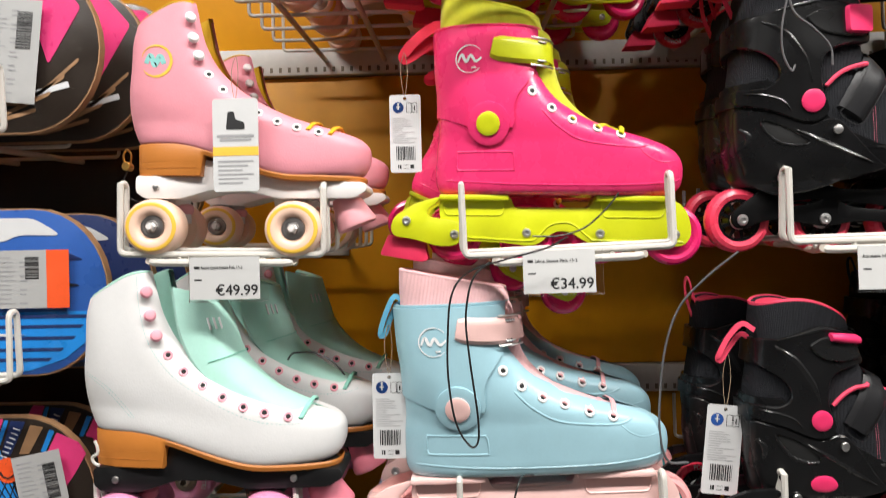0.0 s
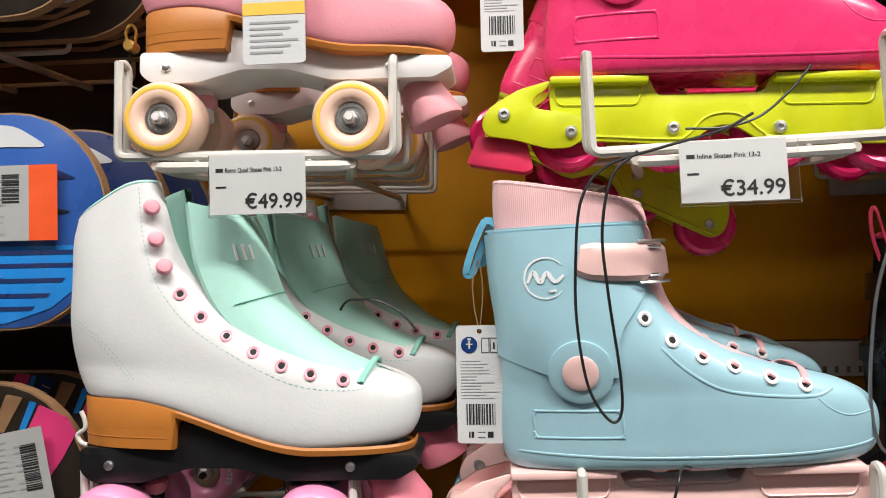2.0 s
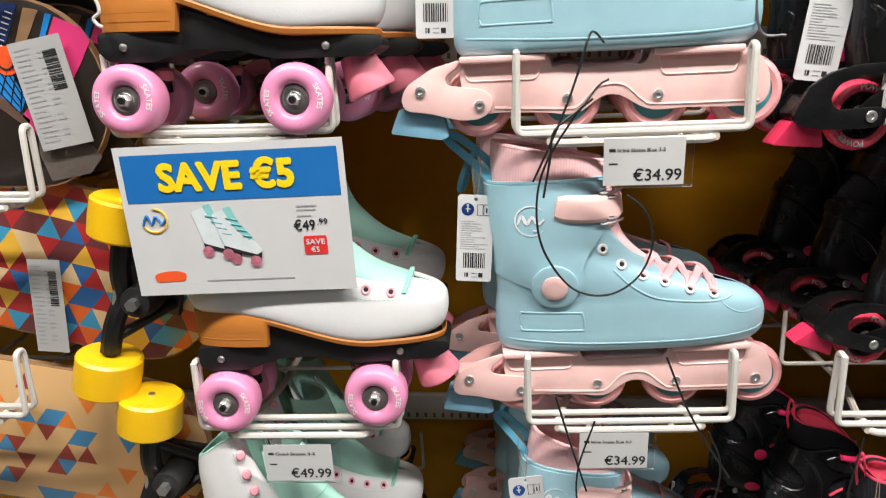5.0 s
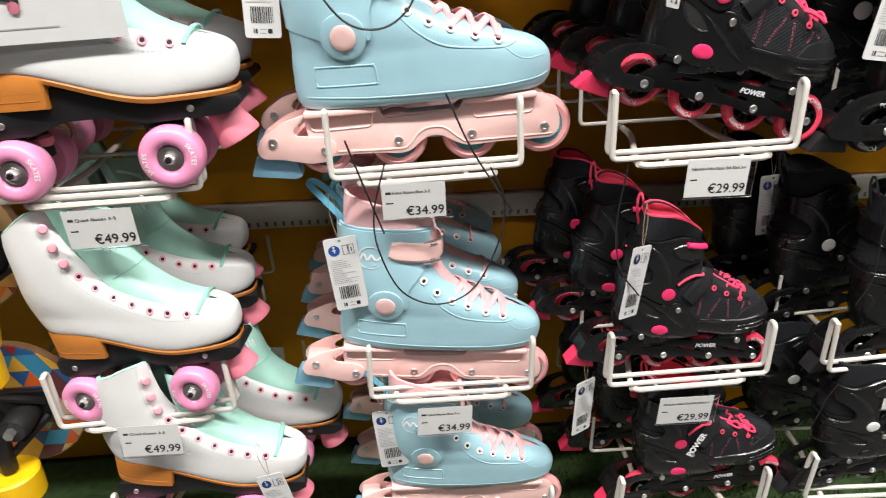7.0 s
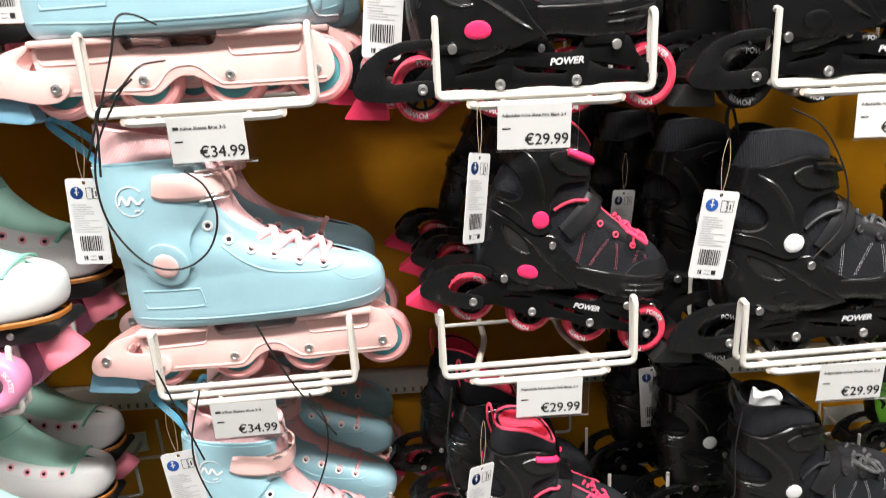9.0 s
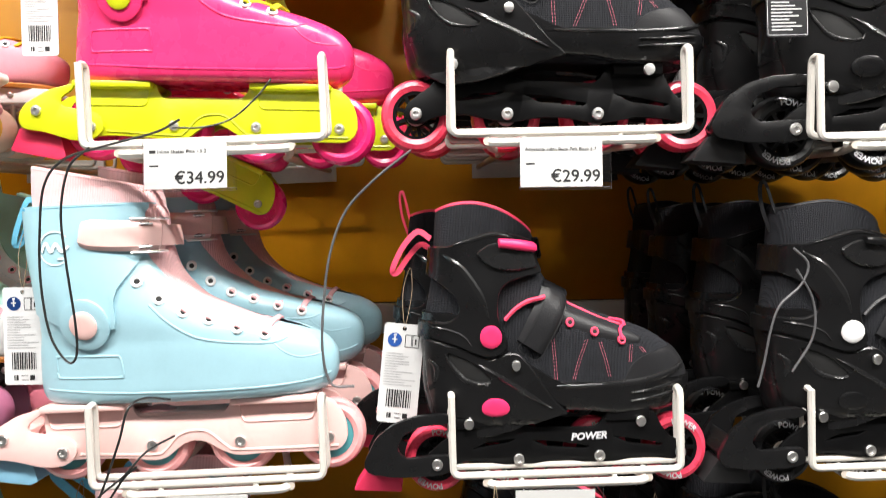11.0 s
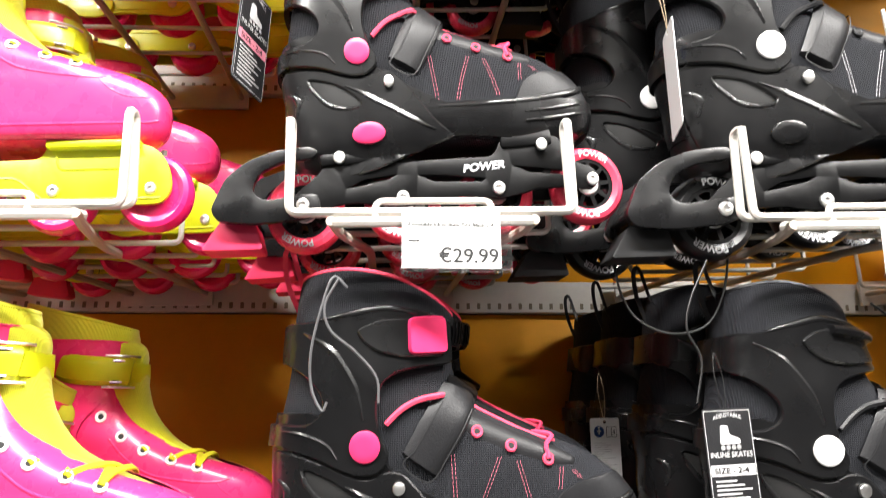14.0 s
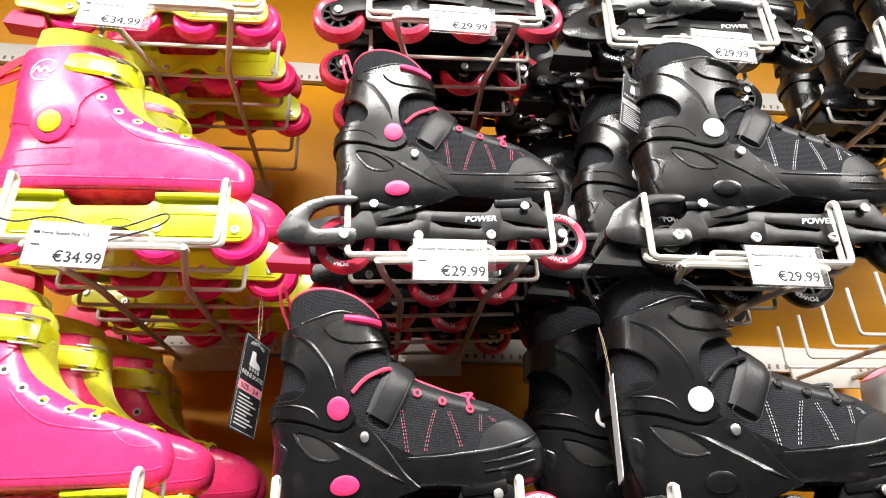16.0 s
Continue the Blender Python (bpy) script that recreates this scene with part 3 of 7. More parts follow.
    # padded tongue that stands proud of the shell
    T = Body([(0.125, -0.05, 0.046 + puff * 0.4, 0.022, 0), (0.138, -0.05, 0.021 + puff * 0.6, 0.026, 0), (0.155, -0.06, puff * 0.8, 0.030, 0), (0.175, -0.07, -0.0145 + puff, 0.032, 0), (0.205, -0.08, -0.0225 + puff, 0.033, 0), (0.222, -0.08, -0.0235 + puff, 0.033, 0), (0.232, -0.08, -0.026 + puff * 0.8, 0.031, 0), (0.238, -0.08, -0.032 + puff * 0.6, 0.027, 0)], 2.3, 0.0, 30)
    part("tongue", T.shell(bmesh.new(), 0.0235, 40, inner=0.0, floor=False), m_liner, sk)
    # buckle strap
    S = Body([(0.17, -0.1545, -0.012, 0.0490, 0), (0.19, -0.156, -0.0165, 0.0485, 0), (0.212, -0.157, -0.0185, 0.048, 0), (0.22, -0.157, -0.0185, 0.048, 0)], 2.6, 0.06, 12)
    bm = S.band(bmesh.new(), 0.1945, 0.2145, 300, 428, 0.0015, 0.0028, 30)
    part("ankle_strap", bm, m_trim, sk)
    bm = bmesh.new()
    S.ribbon(bm, [(-0.089, 0.2090), (-0.078, 0.2070), (-0.055, 0.205), (-0.0195, 0.2045)], [0.0215, 0.0285, 0.0290, 0.0290], 0.0040, 24, (0, 0.9, 1, 1, 1, 1, 0.9, 0), lift=0.003)
    lever = part("buckle_lever", bm, m_trim, sk)
    for zz in (0.1885, 0.2205):
        bm = bmesh.new()
        tube(bm, [tuple(S.on(x, zz, 0.0045)) for x in np.linspace(-0.044, -0.0200, 10)], 0.0013, 6)
        part("buckle_side", bm, m_chrome, lever, "steel buckle side")
    for zz in (0.1935, 0.2155):
        bm = bmesh.new()
        S.ribbon(bm, [(-0.040, zz), (-0.0275, zz)], [0.0035, 0.0035], 0.0002, 4, (1, 1), lift=0.0072)
        part("buckle_slot", bm, m_dark, lever)
        bm = bmesh.new()
        tube(bm, [tuple(S.on(x, zz, 0.0075)) for x in np.linspace(-0.038, -0.0295, 4)], 0.0010, 6)
        part("buckle_pin", bm, m_chrome, lever, "steel buckle pin")
    # eyelets and laces
    eyes = [(-0.0370, 0.1645), (-0.0175, 0.1470), (0.0045, 0.1338), (0.0280, 0.1252), (0.0545, 0.1160), (0.0800, 0.1092)]
    if puff:
        eyes = [(-0.0375, 0.1630), (-0.0145, 0.1440), (0.0095, 0.1310), (0.0390, 0.1215), (0.0660, 0.1150)]
    for x, z in eyes:
        part("eyelet", disc(bmesh.new(), B.frame_at(x - 0.003, z - 0.003, 0.0), 0.0058, 0.0018, 18, hole=0.0028), m_whiteplastic, sk)
        part("eyelet_hole", disc(bmesh.new(), B.frame_at(x - 0.003, z - 0.003, 0.0007), 0.0028, 0.0003, 12, 0.0), m_dark, sk)
    bm = bmesh.new()
    for i in range(2, len(eyes) - 1):
        (xa, za), (xb, zb) = eyes[i], eyes[i + 1]
        for s in (1, -1):
            a, b = B.on(xa - 0.003, za - 0.003, 0.002), B.on(xb - 0.003, zb - 0.003, 0.002)
            a.y, b.y = a.y * s, -b.y * s
            mid = (a + b) / 2 + Vector((0.003 + puff * 0.2, 0, 0.0055 + puff * 0.3 + 0.0012 * s))
            a2, b2 = a.lerp(mid, 0.5) + Vector((0, 0, 0.002)), b.lerp(mid, 0.5) + Vector((0, 0, 0.002))
            pts = catmull([tuple(a), tuple(a2), tuple(mid), tuple(b2), tuple(b)], 14)
            flat_lace(bm, pts)
    lx, lz = eyes[-1]
    for s in (1, -1):
        a = B.on(lx - 0.003, lz - 0.003, 0.002)
        pts = [(a.x, a.y * s, a.z), (a.x + 0.003, a.y * s * 0.6, a.z + 0.008), (a.x + 0.005, 0, a.z + 0.010)]
        flat_lace(bm, catmull(pts, 8))
    part("lace", bm, m_lace, sk)
    # heel loop
    bm = bmesh.new()
    P = catmull([(-0.148, 0.240), (-0.158, 0.245), (-0.167, 0.231), (-0.1755, 0.210), (-0.1770, 0.201), (-0.1715, 0.203), (-0.165, 0.219), (-0.157, 0.234), (-0.150, 0.236)], 34)
    if puff:
        P = catmull([(-0.144, 0.247), (-0.163, 0.243), (-0.183, 0.229), (-0.196, 0.215), (-0.197, 0.208), (-0.188, 0.212), (-0.170, 0.224), (-0.148, 0.236)], 34)
    webbing(bm, [tuple(p) for p in P], 0.013 if puff else 0.0058, 0.0014, -0.008, 0.004)
    part("heel_loop", bm, m_loop, sk)
    # the boot is a little narrower than its moulds
    done = set()
    for o in sk.children_recursive:
        if o.type == "MESH" and o.data.name not in done:
            done.add(o.data.name)
            for v in o.data.vertices:
                v.co.y *= 0.88
    # frame
    out = rounded([(-0.145, 0.0415), (-0.150, 0.030), (-0.147, 0.014), (-0.146, -0.004), (-0.138, -0.012), (-0.106, -0.0105), (-0.062, -0.0125), (-0.043, -0.0155),
                   (-0.030, -0.0135), (-0.016, -0.002), (-0.005, 0.003), (0.008, 0.002), (0.022, -0.007), (0.034, -0.0125), (0.044, -0.0140), (0.070, -0.0125), (0.118, -0.0135), (0.141, -0.0135), (0.150, -0.002), (0.148, 0.018), (0.139, 0.034), (0.124, 0.0415),
                   (0.036, 0.0415, 0.003), (0.031, 0.029), (-0.058, 0.027), (-0.063, 0.0415, 0.003)], 0.008, 3)
    bm = plate(bmesh.new(), out, -0.0175, -0.013, (), 0.0012)
    frame_near = part("frame_plate", bm, m_frame, sk)
    reuse(frame_near, pose(0, 0, 0) @ Matrix.Diagonal((1, -1, 1, 1)), sk)
    arm = rounded([(-0.147, 0.0415), (-0.176, 0.034), (-0.203, 0.018), (-0.209, 0.004), (-0.204, -0.006), (-0.180, -0.009), (-0.150, -0.017), (-0.130, -0.0165), (-0.118, -0.008), (-0.1165, 0.004), (-0.126, 0.0125), (-0.150, 0.0155), (-0.164, 0.018), (-0.163, 0.027), (-0.152, 0.033)], 0.006, 3)
    brake_arm = part("brake_arm", plate(bmesh.new(), arm, -0.0208, -0.0176, (), 0.0012), m_frame, sk)
    reuse(brake_arm, Matrix.Diagonal((1, -1, 1, 1)), sk)
    part("brake_holder", box(bmesh.new(), -0.202, -0.169, -0.0176, 0.0176, 0.000, 0.018, 0.003), m_frame, sk)
    bm = bmesh.new()
    box(bm, -0.149, -0.065, -0.026, 0.026, 0.037, 0.0435, 0.002)
    box(bm, 0.037, 0.122, -0.026, 0.026, 0.037, 0.0435, 0.002)
    box(bm, -0.14, 0.12, -0.013, 0.013, 0.024, 0.030, 0.001)
    part("frame_bridge", bm, m_frame, sk)
    for x0, x1, za, zb in ((-0.146, -0.069, 0.020, 0.0375), (0.043, 0.120, 0.019, 0.0375)):
        L2 = rounded([(x0, zb), (x0 + 0.004, za), (x1 - 0.004, za), (x1, zb)], 0.006)
        part("frame_rib", tube(bmesh.new(), [(x, -0.0176, z) for x, z in L2], 0.0011, 5, True), m_frame, frame_near)
    ridge = catmull([(-0.115, -0.006), (-0.045, -0.009), (-0.032, -0.006), (-0.018, 0.008), (-0.004, 0.0125), (0.012, 0.0105), (0.030, -0.004), (0.045, -0.008), (0.140, -0.0085)], 60)
    part("frame_ridge", tube(bmesh.new(), [(p[0], -0.0174, p[1]) for p in ridge], 0.0014, 5), m_frame, frame_near)
    # brake
    bm = plate(bmesh.new(), rounded([(-0.212, -0.004), (-0.168, -0.010), (-0.162, -0.033), (-0.170, -0.036), (-0.222, -0.028)], 0.003), -0.012, 0.012, (), 0.001)
    part("heel_brake", bm, m_pad, sk)
    xs = (-0.131, -0.0435, 0.0435, 0.131)
    w = inline_wheel(sk, xs[0], 0.0352, m_wheel, m_hub or m_wheel, -0.018, spokes=False)
    repeat_part(w, xs[1:])
    frame_bolts(sk, [(-0.1885, 0.0125), (-0.130, -0.003)], -0.0212)
    frame_bolts(sk, [(-0.0435, 0), (0.0435, 0), (0.131, 0)], -0.018)
    return sk


# ---------- black adjustable inline skate ----------
def wrap_patch(B, bm, zs, xr, off, th, n=40, front=False):
    """A skin on the body from an edge line on the near side round the heel (or the toe) to the same line on the far side."""
    def angle(row, x):
        u = (x - (row[1] + row[2]) / 2) / ((row[2] - row[1]) / 2)
        u = min(max(u, -1), 1)
        c = math.copysign(abs(u) ** (B.e / 2), u)
        return 2 * math.pi - math.acos(min(max(c, -1), 1))
    outer, inner = [], []
    for z in zs:
        r = B.row(z)
        x = np.interp(z, [q[0] for q in xr], [q[1] for q in xr])
        a = angle(r, x)
        if front:
            ths = [a + (2 * (2 * math.pi - a)) * j / n for j in range(n + 1)]
        else:
            ths = [a - 2 * (a - math.pi) * j / n for j in range(n + 1)]
        outer.append([B.point(r, t, off) for t in ths])
        inner.append([B.point(r, t, off - th) for t in ths])
    m = len(outer)
    rows = [inner[0]] + outer + [inner[-1]]
    grid(bm, rows)
    for e in (0, -1):
        grid(bm, [[inner[i][e] for i in range(m)], [outer[i][e] for i in range(m)]])
    bmesh.ops.remove_doubles(bm, verts=bm.verts, dist=1e-5)
    bmesh.ops.recalc_face_normals(bm, faces=bm.faces)
    return bm


def panel(B, outline, h, lift=0.0, holes=(), cell=0.009, edge=0.0013):
    """A moulded plate with softened edges that follows the near side of the body inside an outline of (x, z)."""
    bm = bmesh.new()
    rim = []
    for loop in (outline, *holes):
        vs = [bm.verts.new((x, 0, z)) for x, z in loop]
        rim += [bm.edges.new((vs[i], vs[(i + 1) % len(vs)])) for i in range(len(vs))]
    bmesh.ops.triangle_fill(bm, edges=rim, use_beauty=True, use_dissolve=False, normal=(0, -1, 0))
    for _ in range(4):
        long = [e for e in bm.edges if e.calc_length() > cell]
        if not long:
            break
        bmesh.ops.subdivide_edges(bm, edges=long, cuts=1)
        bmesh.ops.triangulate(bm, faces=bm.faces[:])
    bmesh.ops.inset_region(bm, faces=bm.faces[:], thickness=edge, use_even_offset=True, use_boundary=True)
    outer = {v for e in bm.edges if e.is_boundary for v in e.verts}
    skirt = bmesh.ops.extrude_edge_only(bm, edges=[e for e in bm.edges if e.is_boundary])
    low = {g for g in skirt["geom"] if isinstance(g, bmesh.types.BMVert)}
    for v in bm.verts:
        d = -0.001 if v in low else lift + h * (0.45 if v in outer else 1.0)
        v.co = B.on(v.co.x, v.co.z, d)
    bmesh.ops.recalc_face_normals(bm, faces=bm.faces)
    return bm


def adjustable_inline_skate(label, m_accent, m_pipe, m_tyre, m_lace, m_pad, m_print, group, brake=True, square_lever=False, m_cup=None):
    m_cup = m_cup or m_blk
    sk = thing("inline_skate", label, "inline skate", group)
    B = Body([(0.043, -0.126, 0.128, 0.032, 0), (0.050, -0.137, 0.142, 0.037, 0), (0.062, -0.142, 0.1495, 0.040, 0), (0.077, -0.145, 0.150, 0.0415, 0), (0.092, -0.144, 0.140, 0.043, 0), (0.104, -0.145, 0.127, 0.0435, 0),
              (0.115, -0.1455, 0.110, 0.044, 0), (0.125, -0.145, 0.084, 0.0445, 0), (0.136, -0.144, 0.052, 0.045, 0), (0.149, -0.142, 0.021, 0.0455, 0), (0.165, -0.139, 0.004, 0.046, 0), (0.185, -0.137, -0.003, 0.046, 0),
              (0.215, -0.136, -0.001, 0.046, 0), (0.234, -0.134, 0.000, 0.0455, 0), (0.245, -0.132, -0.002, 0.0445, 0)], 2.7, 0.02, 56)
    def lift_sole(bm):
        for v in bm.verts:
            low = min(max((0.078 - v.co.z) / 0.034, 0), 1)
            heel = min(max((-0.035 - v.co.x) / 0.05, 0), 1)
            arch = max(1 - abs(v.co.x - 0.012) / 0.06, 0)
            v.co.z += low * (0.003 + 0.007 * arch * arch * (3 - 2 * arch) - 0.012 * heel * heel * (3 - 2 * heel))

    bm = B.shell(bmesh.new(), 0.009, 60, inner=0.05)
    for v in bm.verts:
        if v.co.z > 0.215:
            x = v.co.x + 0.07
            v.co.z += (0.008 - 0.18 * x - 4.0 * x * x) * min((v.co.z - 0.215) / 0.03, 1.1)
    lift_sole(bm)
    part("fabric_boot", bm, m_blkfab, sk)
    if m_pipe is m_neonfab:
        bm = B.shell(bmesh.new(), 0.002, 48, z0=0.205, inner=0.03, off=-0.0095, floor=False)
        for v in bm.verts:
            if v.co.z > 0.215:
                x = v.co.x + 0.07
                v.co.z += (0.006 - 0.18 * x - 4.0 * x * x) * min((v.co.z - 0.215) / 0.03, 1.1)
        part("lining", bm, m_neonfab, sk, "pink fabric lining")
        rows = []
        for off, z in ((-0.0105, 0.240), (-0.0150, 0.236), (-0.0200, 0.222), (-0.0240, 0.205), (-0.0300, 0.196)):
            row = [B.point(B.row(z), 2 * math.pi * j / 40, off) for j in range(40)]
            rows.append([(p.x, p.y, p.z + ((0.006 - 0.18 * (p.x + 0.07) - 4.0 * (p.x + 0.07) ** 2) * min((z - 0.215) / 0.03, 1.1) if z > 0.215 else 0)) for p in row])
        bm = bmesh.new()
        bm.faces.new(grid(bm, rows, True)[-1])
        bmesh.ops.recalc_face_normals(bm, faces=bm.faces)
        part("padding", bm, m_neonfab, sk, "pink padded inside")
    # collar piping
    top = B.row(0.245)
    pts = []
    for j in range(48):
        p = B.point(top, 2 * math.pi * j / 48, -0.002)
        x = p.x + 0.07
        pts.append((p.x, p.y, p.z + (0.008 - 0.18 * x - 4.0 * x * x) * 1.033 + 0.001))
    part("collar_piping", tube(bmesh.new(), pts, 0.0024, 6, True), m_pipe, sk)
    # moulded cup round the sole, rising at the heel
    bm = wrap_patch(B, bmesh.new(), np.linspace(0.0445, 0.0735, 10), [(0.04, 0.149), (0.08, 0.149)], 0.0042, 0.004)
    wrap_patch(B, bm, np.linspace(0.0445, 0.0735, 10), [(0.04, 0.08), (0.08, 0.08)], 0.0043, 0.004, front=True)
    wrap_patch(B, bm, np.linspace(0.070, 0.145, 24), [(0.070, 0.012), (0.080, -0.010), (0.092, -0.036), (0.105, -0.054), (0.118, -0.062), (0.130, -0.076), (0.145, -0.115)], 0.0046, 0.0045)
    lift_sole(bm)
    shell = part("shell", bm, m_blk, sk)
    bm = bmesh.new()
    B.ribbon(bm, [(-0.01, 0.0735), (0.04, 0.0725), (0.09, 0.0735), (0.125, 0.078), (0.143, 0.083)], [0.004, 0.005, 0.006, 0.005], 0.0034, 30, lift=0.002)
    for zz in (0.066, 0.060):
        B.ribbon(bm, [(0.075, zz), (0.11, zz + 0.002), (0.138, zz + 0.006)], [0.001, 0.004, 0.003], 0.0022, 20, lift=0.0036)
    part("welt", bm, m_blkgloss, shell)
    # side of the cup with a leaf-shaped vent, and the flange that runs down to the sole
    vent = rounded([(-0.1206, 0.1051), (-0.099, 0.0972), (-0.0835, 0.0875), (-0.0717, 0.0787), (-0.0874, 0.0781), (-0.103, 0.0820), (-0.1147, 0.0936)], 0.006, 3)
    side = rounded([(-0.1420, 0.1188), (-0.1226, 0.1147), (-0.103, 0.1088), (-0.087, 0.101), (-0.0716, 0.097), (-0.0566, 0.1038), (-0.044, 0.1026), (-0.0244, 0.0824), (-0.009, 0.0658), (0.0087, 0.0527, 0.002),
                    (-0.021, 0.0463), (-0.0447, 0.0361), (-0.072, 0.0282), (-0.103, 0.025), (-0.120, 0.0341), (-0.129, 0.0437), (-0.134, 0.0591), (-0.140, 0.0749)], 0.006, 3)
    part("side_panel", panel(B, side, 0.0022, 0.0048, [vent]), m_cup, shell)
    part("vent_slot", panel(B, vent, 0.0004, 0.0046), m_dark, shell)
    bm = bmesh.new()
    B.ribbon(bm, [(-0.1215, 0.1055), (-0.1160, 0.0930), (-0.104, 0.0812), (-0.088, 0.0772), (-0.074, 0.0775)], [0.001, 0.0040, 0.0045, 0.003, 0.001], 0.0022, 26, lift=0.0062)
    B.ribbon(bm, [(-0.090, 0.0945), (-0.062, 0.0830), (-0.032, 0.0692), (-0.006, 0.0575)], [0.001, 0.009, 0.008, 0.001], 0.0022, 26, (0, 1, 0.5, 0.2, 0), lift=0.0066)
    B.ribbon(bm, [(-0.138, 0.098), (-0.130, 0.088), (-0.133, 0.076)], [0.003, 0.008, 0.002], 0.0018, 14, lift=0.0066)
    part("moulded_rib", bm, m_blkgloss, shell)
    # cuff: a strap above, a sweeping strut and a band round the heel; fabric shows in the window between them
    collar = rounded([(-0.1345, 0.2136), (-0.115, 0.2131), (-0.087, 0.2213), (-0.069, 0.2266), (-0.0525, 0.2267), (-0.030, 0.2227), (-0.012, 0.2173), (-0.011, 0.1821), (-0.035, 0.1791), (-0.051, 0.1751), (-0.061, 0.168),
                      (-0.065, 0.1573), (-0.0655, 0.1435), (-0.0615, 0.128), (-0.055, 0.1155), (-0.0565, 0.1077), (-0.0645, 0.1008), (-0.079, 0.0998), (-0.093, 0.105), (-0.109, 0.1127), (-0.128, 0.1185), (-0.1425, 0.1225),
                      (-0.1425, 0.1361), (-0.135, 0.1374), (-0.118, 0.1367), (-0.1085, 0.142), (-0.1045, 0.1496), (-0.107, 0.1594), (-0.115, 0.1692), (-0.126, 0.1776), (-0.1355, 0.183)], 0.005, 3)
    cuff = part("cuff", panel(B, collar, 0.0032, 0.0062), m_cup, sk)
    reuse(cuff, Matrix.Diagonal((1, -1, 1, 1)), sk)
    part("cuff_back", wrap_patch(B, bmesh.new(), np.linspace(0.184, 0.2125, 14), [(0.18, -0.122), (0.22, -0.122)], 0.0080, 0.006), m_blk, sk)
    part("heel_band", wrap_patch(B, bmesh.new(), np.linspace(0.1205, 0.1365, 10), [(0.11, -0.126), (0.15, -0.126)], 0.0082, 0.006), m_blk, sk)
    bm = bmesh.new()
    B.ribbon(bm, [(-0.122, 0.206), (-0.102, 0.187), (-0.086, 0.162), (-0.075, 0.138)], [0.004, 0.020, 0.019, 0.004], 0.0026, 30, (0, 0.15, 0.45, 1.0, 0), lift=0.0086)
    B.ribbon(bm, [(-0.112, 0.2135), (-0.084, 0.2195), (-0.060, 0.2235), (-0.034, 0.2195)], [0.002, 0.006, 0.006, 0.002], 0.0022, 30, lift=0.0086)
    B.ribbon(bm, [(-0.136, 0.1335), (-0.116, 0.1315), (-0.100, 0.1240), (-0.092, 0.112)], [0.002, 0.007, 0.006, 0.002], 0.0022, 24, (0, 1, 0.5, 0.2, 0), lift=0.0086)
    part("cuff_rib", bm, m_blkgloss, cuff)
    part("pivot_cap", disc(bmesh.new(), B.frame_at(-0.073, 0.122, 0.0095), 0.0118, 0.0022, 28, 0.12), m_accent, sk)
    part("rivet", disc(bmesh.new(), B.frame_at(-0.047, 0.092, 0.0088), 0.0048, 0.0022, 16, 0.3), m_chrome, sk)
    if brake:
        bm = disc(bmesh.new(), B.frame_at(-0.070, 0.060, 0.0072) @ Matrix.Diagonal((1.6, 1, 0.80, 1)), 0.0095, 0.002, 24, 0.2)
        part("size_button", bm, m_accent if m_accent is not m_whiteplastic else m_blk, sk)
    for x, z in ((-0.100, 0.043), (0.090, 0.0385)):
        part("shell_screw", disc(bmesh.new(), Matrix.Translation((x, -0.0375, z)), 0.0055, 0.002, 16, 0.1), m_chrome, sk)
    # cuff buckle
    bm = bmesh.new()
    part("buckle_base", panel(B, rounded([(-0.083, 0.2063), (-0.067, 0.2140), (-0.0457, 0.2165), (-0.016, 0.2150), (-0.016, 0.1885), (-0.0461, 0.1865), (-0.065, 0.1900), (-0.076, 0.1971)], 0.005, 3), 0.0028, 0.0094), m_blkgloss, sk)
    bm = bmesh.new()
    if square_lever:
        bm.free()
        bm = panel(B, rounded([(-0.0440, 0.2165), (-0.0190, 0.2195), (-0.0180, 0.1905), (-0.0432, 0.1880)], 0.005, 3), 0.0055, 0.0120)
    else:
        B.ribbon(bm, [(-0.056, 0.2150), (-0.036, 0.2130), (-0.011, 0.2095)], [0.009, 0.011, 0.011], 0.0065, 16, lift=0.0118)
    part("buckle_lever", bm, m_accent if m_accent is not m_whiteplastic else m_blk, sk, "pink buckle lever" if m_accent is not m_whiteplastic else "black buckle lever")
    part("ankle_strap", B.band(bmesh.new(), 0.197, 0.219, 325, 425, 0.004, 0.003, 20), m_blkmatt, sk)
    bm = bmesh.new()
    for s in range(5):
        a = 352 - s * 6
        B.band(bm, 0.199, 0.217, a, a + 2.2, 0.007, 0.0016, 2)
    part("strap_ladder", bm, m_blkmatt, sk)["kind"] = "stuff"
    # instep strap
    bm = bmesh.new()
    B.ribbon(bm, [(0.001, 0.162), (-0.008, 0.146), (-0.020, 0.126), (-0.033, 0.106)], [0.031, 0.034, 0.034, 0.030], 0.0042, 26, (0, 0.9, 1, 1, 1, 0.9, 0), lift=0.003)
    strap = part("instep_strap", bm, m_blkleather, sk)
    bm = bmesh.new()
    rows = []
    for i in range(9):
        t = i / 8
        a, b = B.on(-0.012, 0.168, 0.005), B.on(0.012, 0.152, 0.005)
        ang = math.pi * t
        rows.append([(p.x + 0.004 * math.sin(ang), p.y * math.cos(ang), p.z + 0.016 * math.sin(ang) * (0.4 if p is b else 0.5)) for p in (a, b)])
    grid(bm, rows)
    bmesh.ops.solidify(bm, geom=bm.faces[:], thickness=0.003)
    part("strap_bridge", bm, m_blkleather, strap)
    bm = bmesh.new()
    loop = [(-0.013, 0.157), (-0.034, 0.121), (-0.044, 0.108), (-0.024, 0.096), (-0.009, 0.116), (0.010, 0.148)]
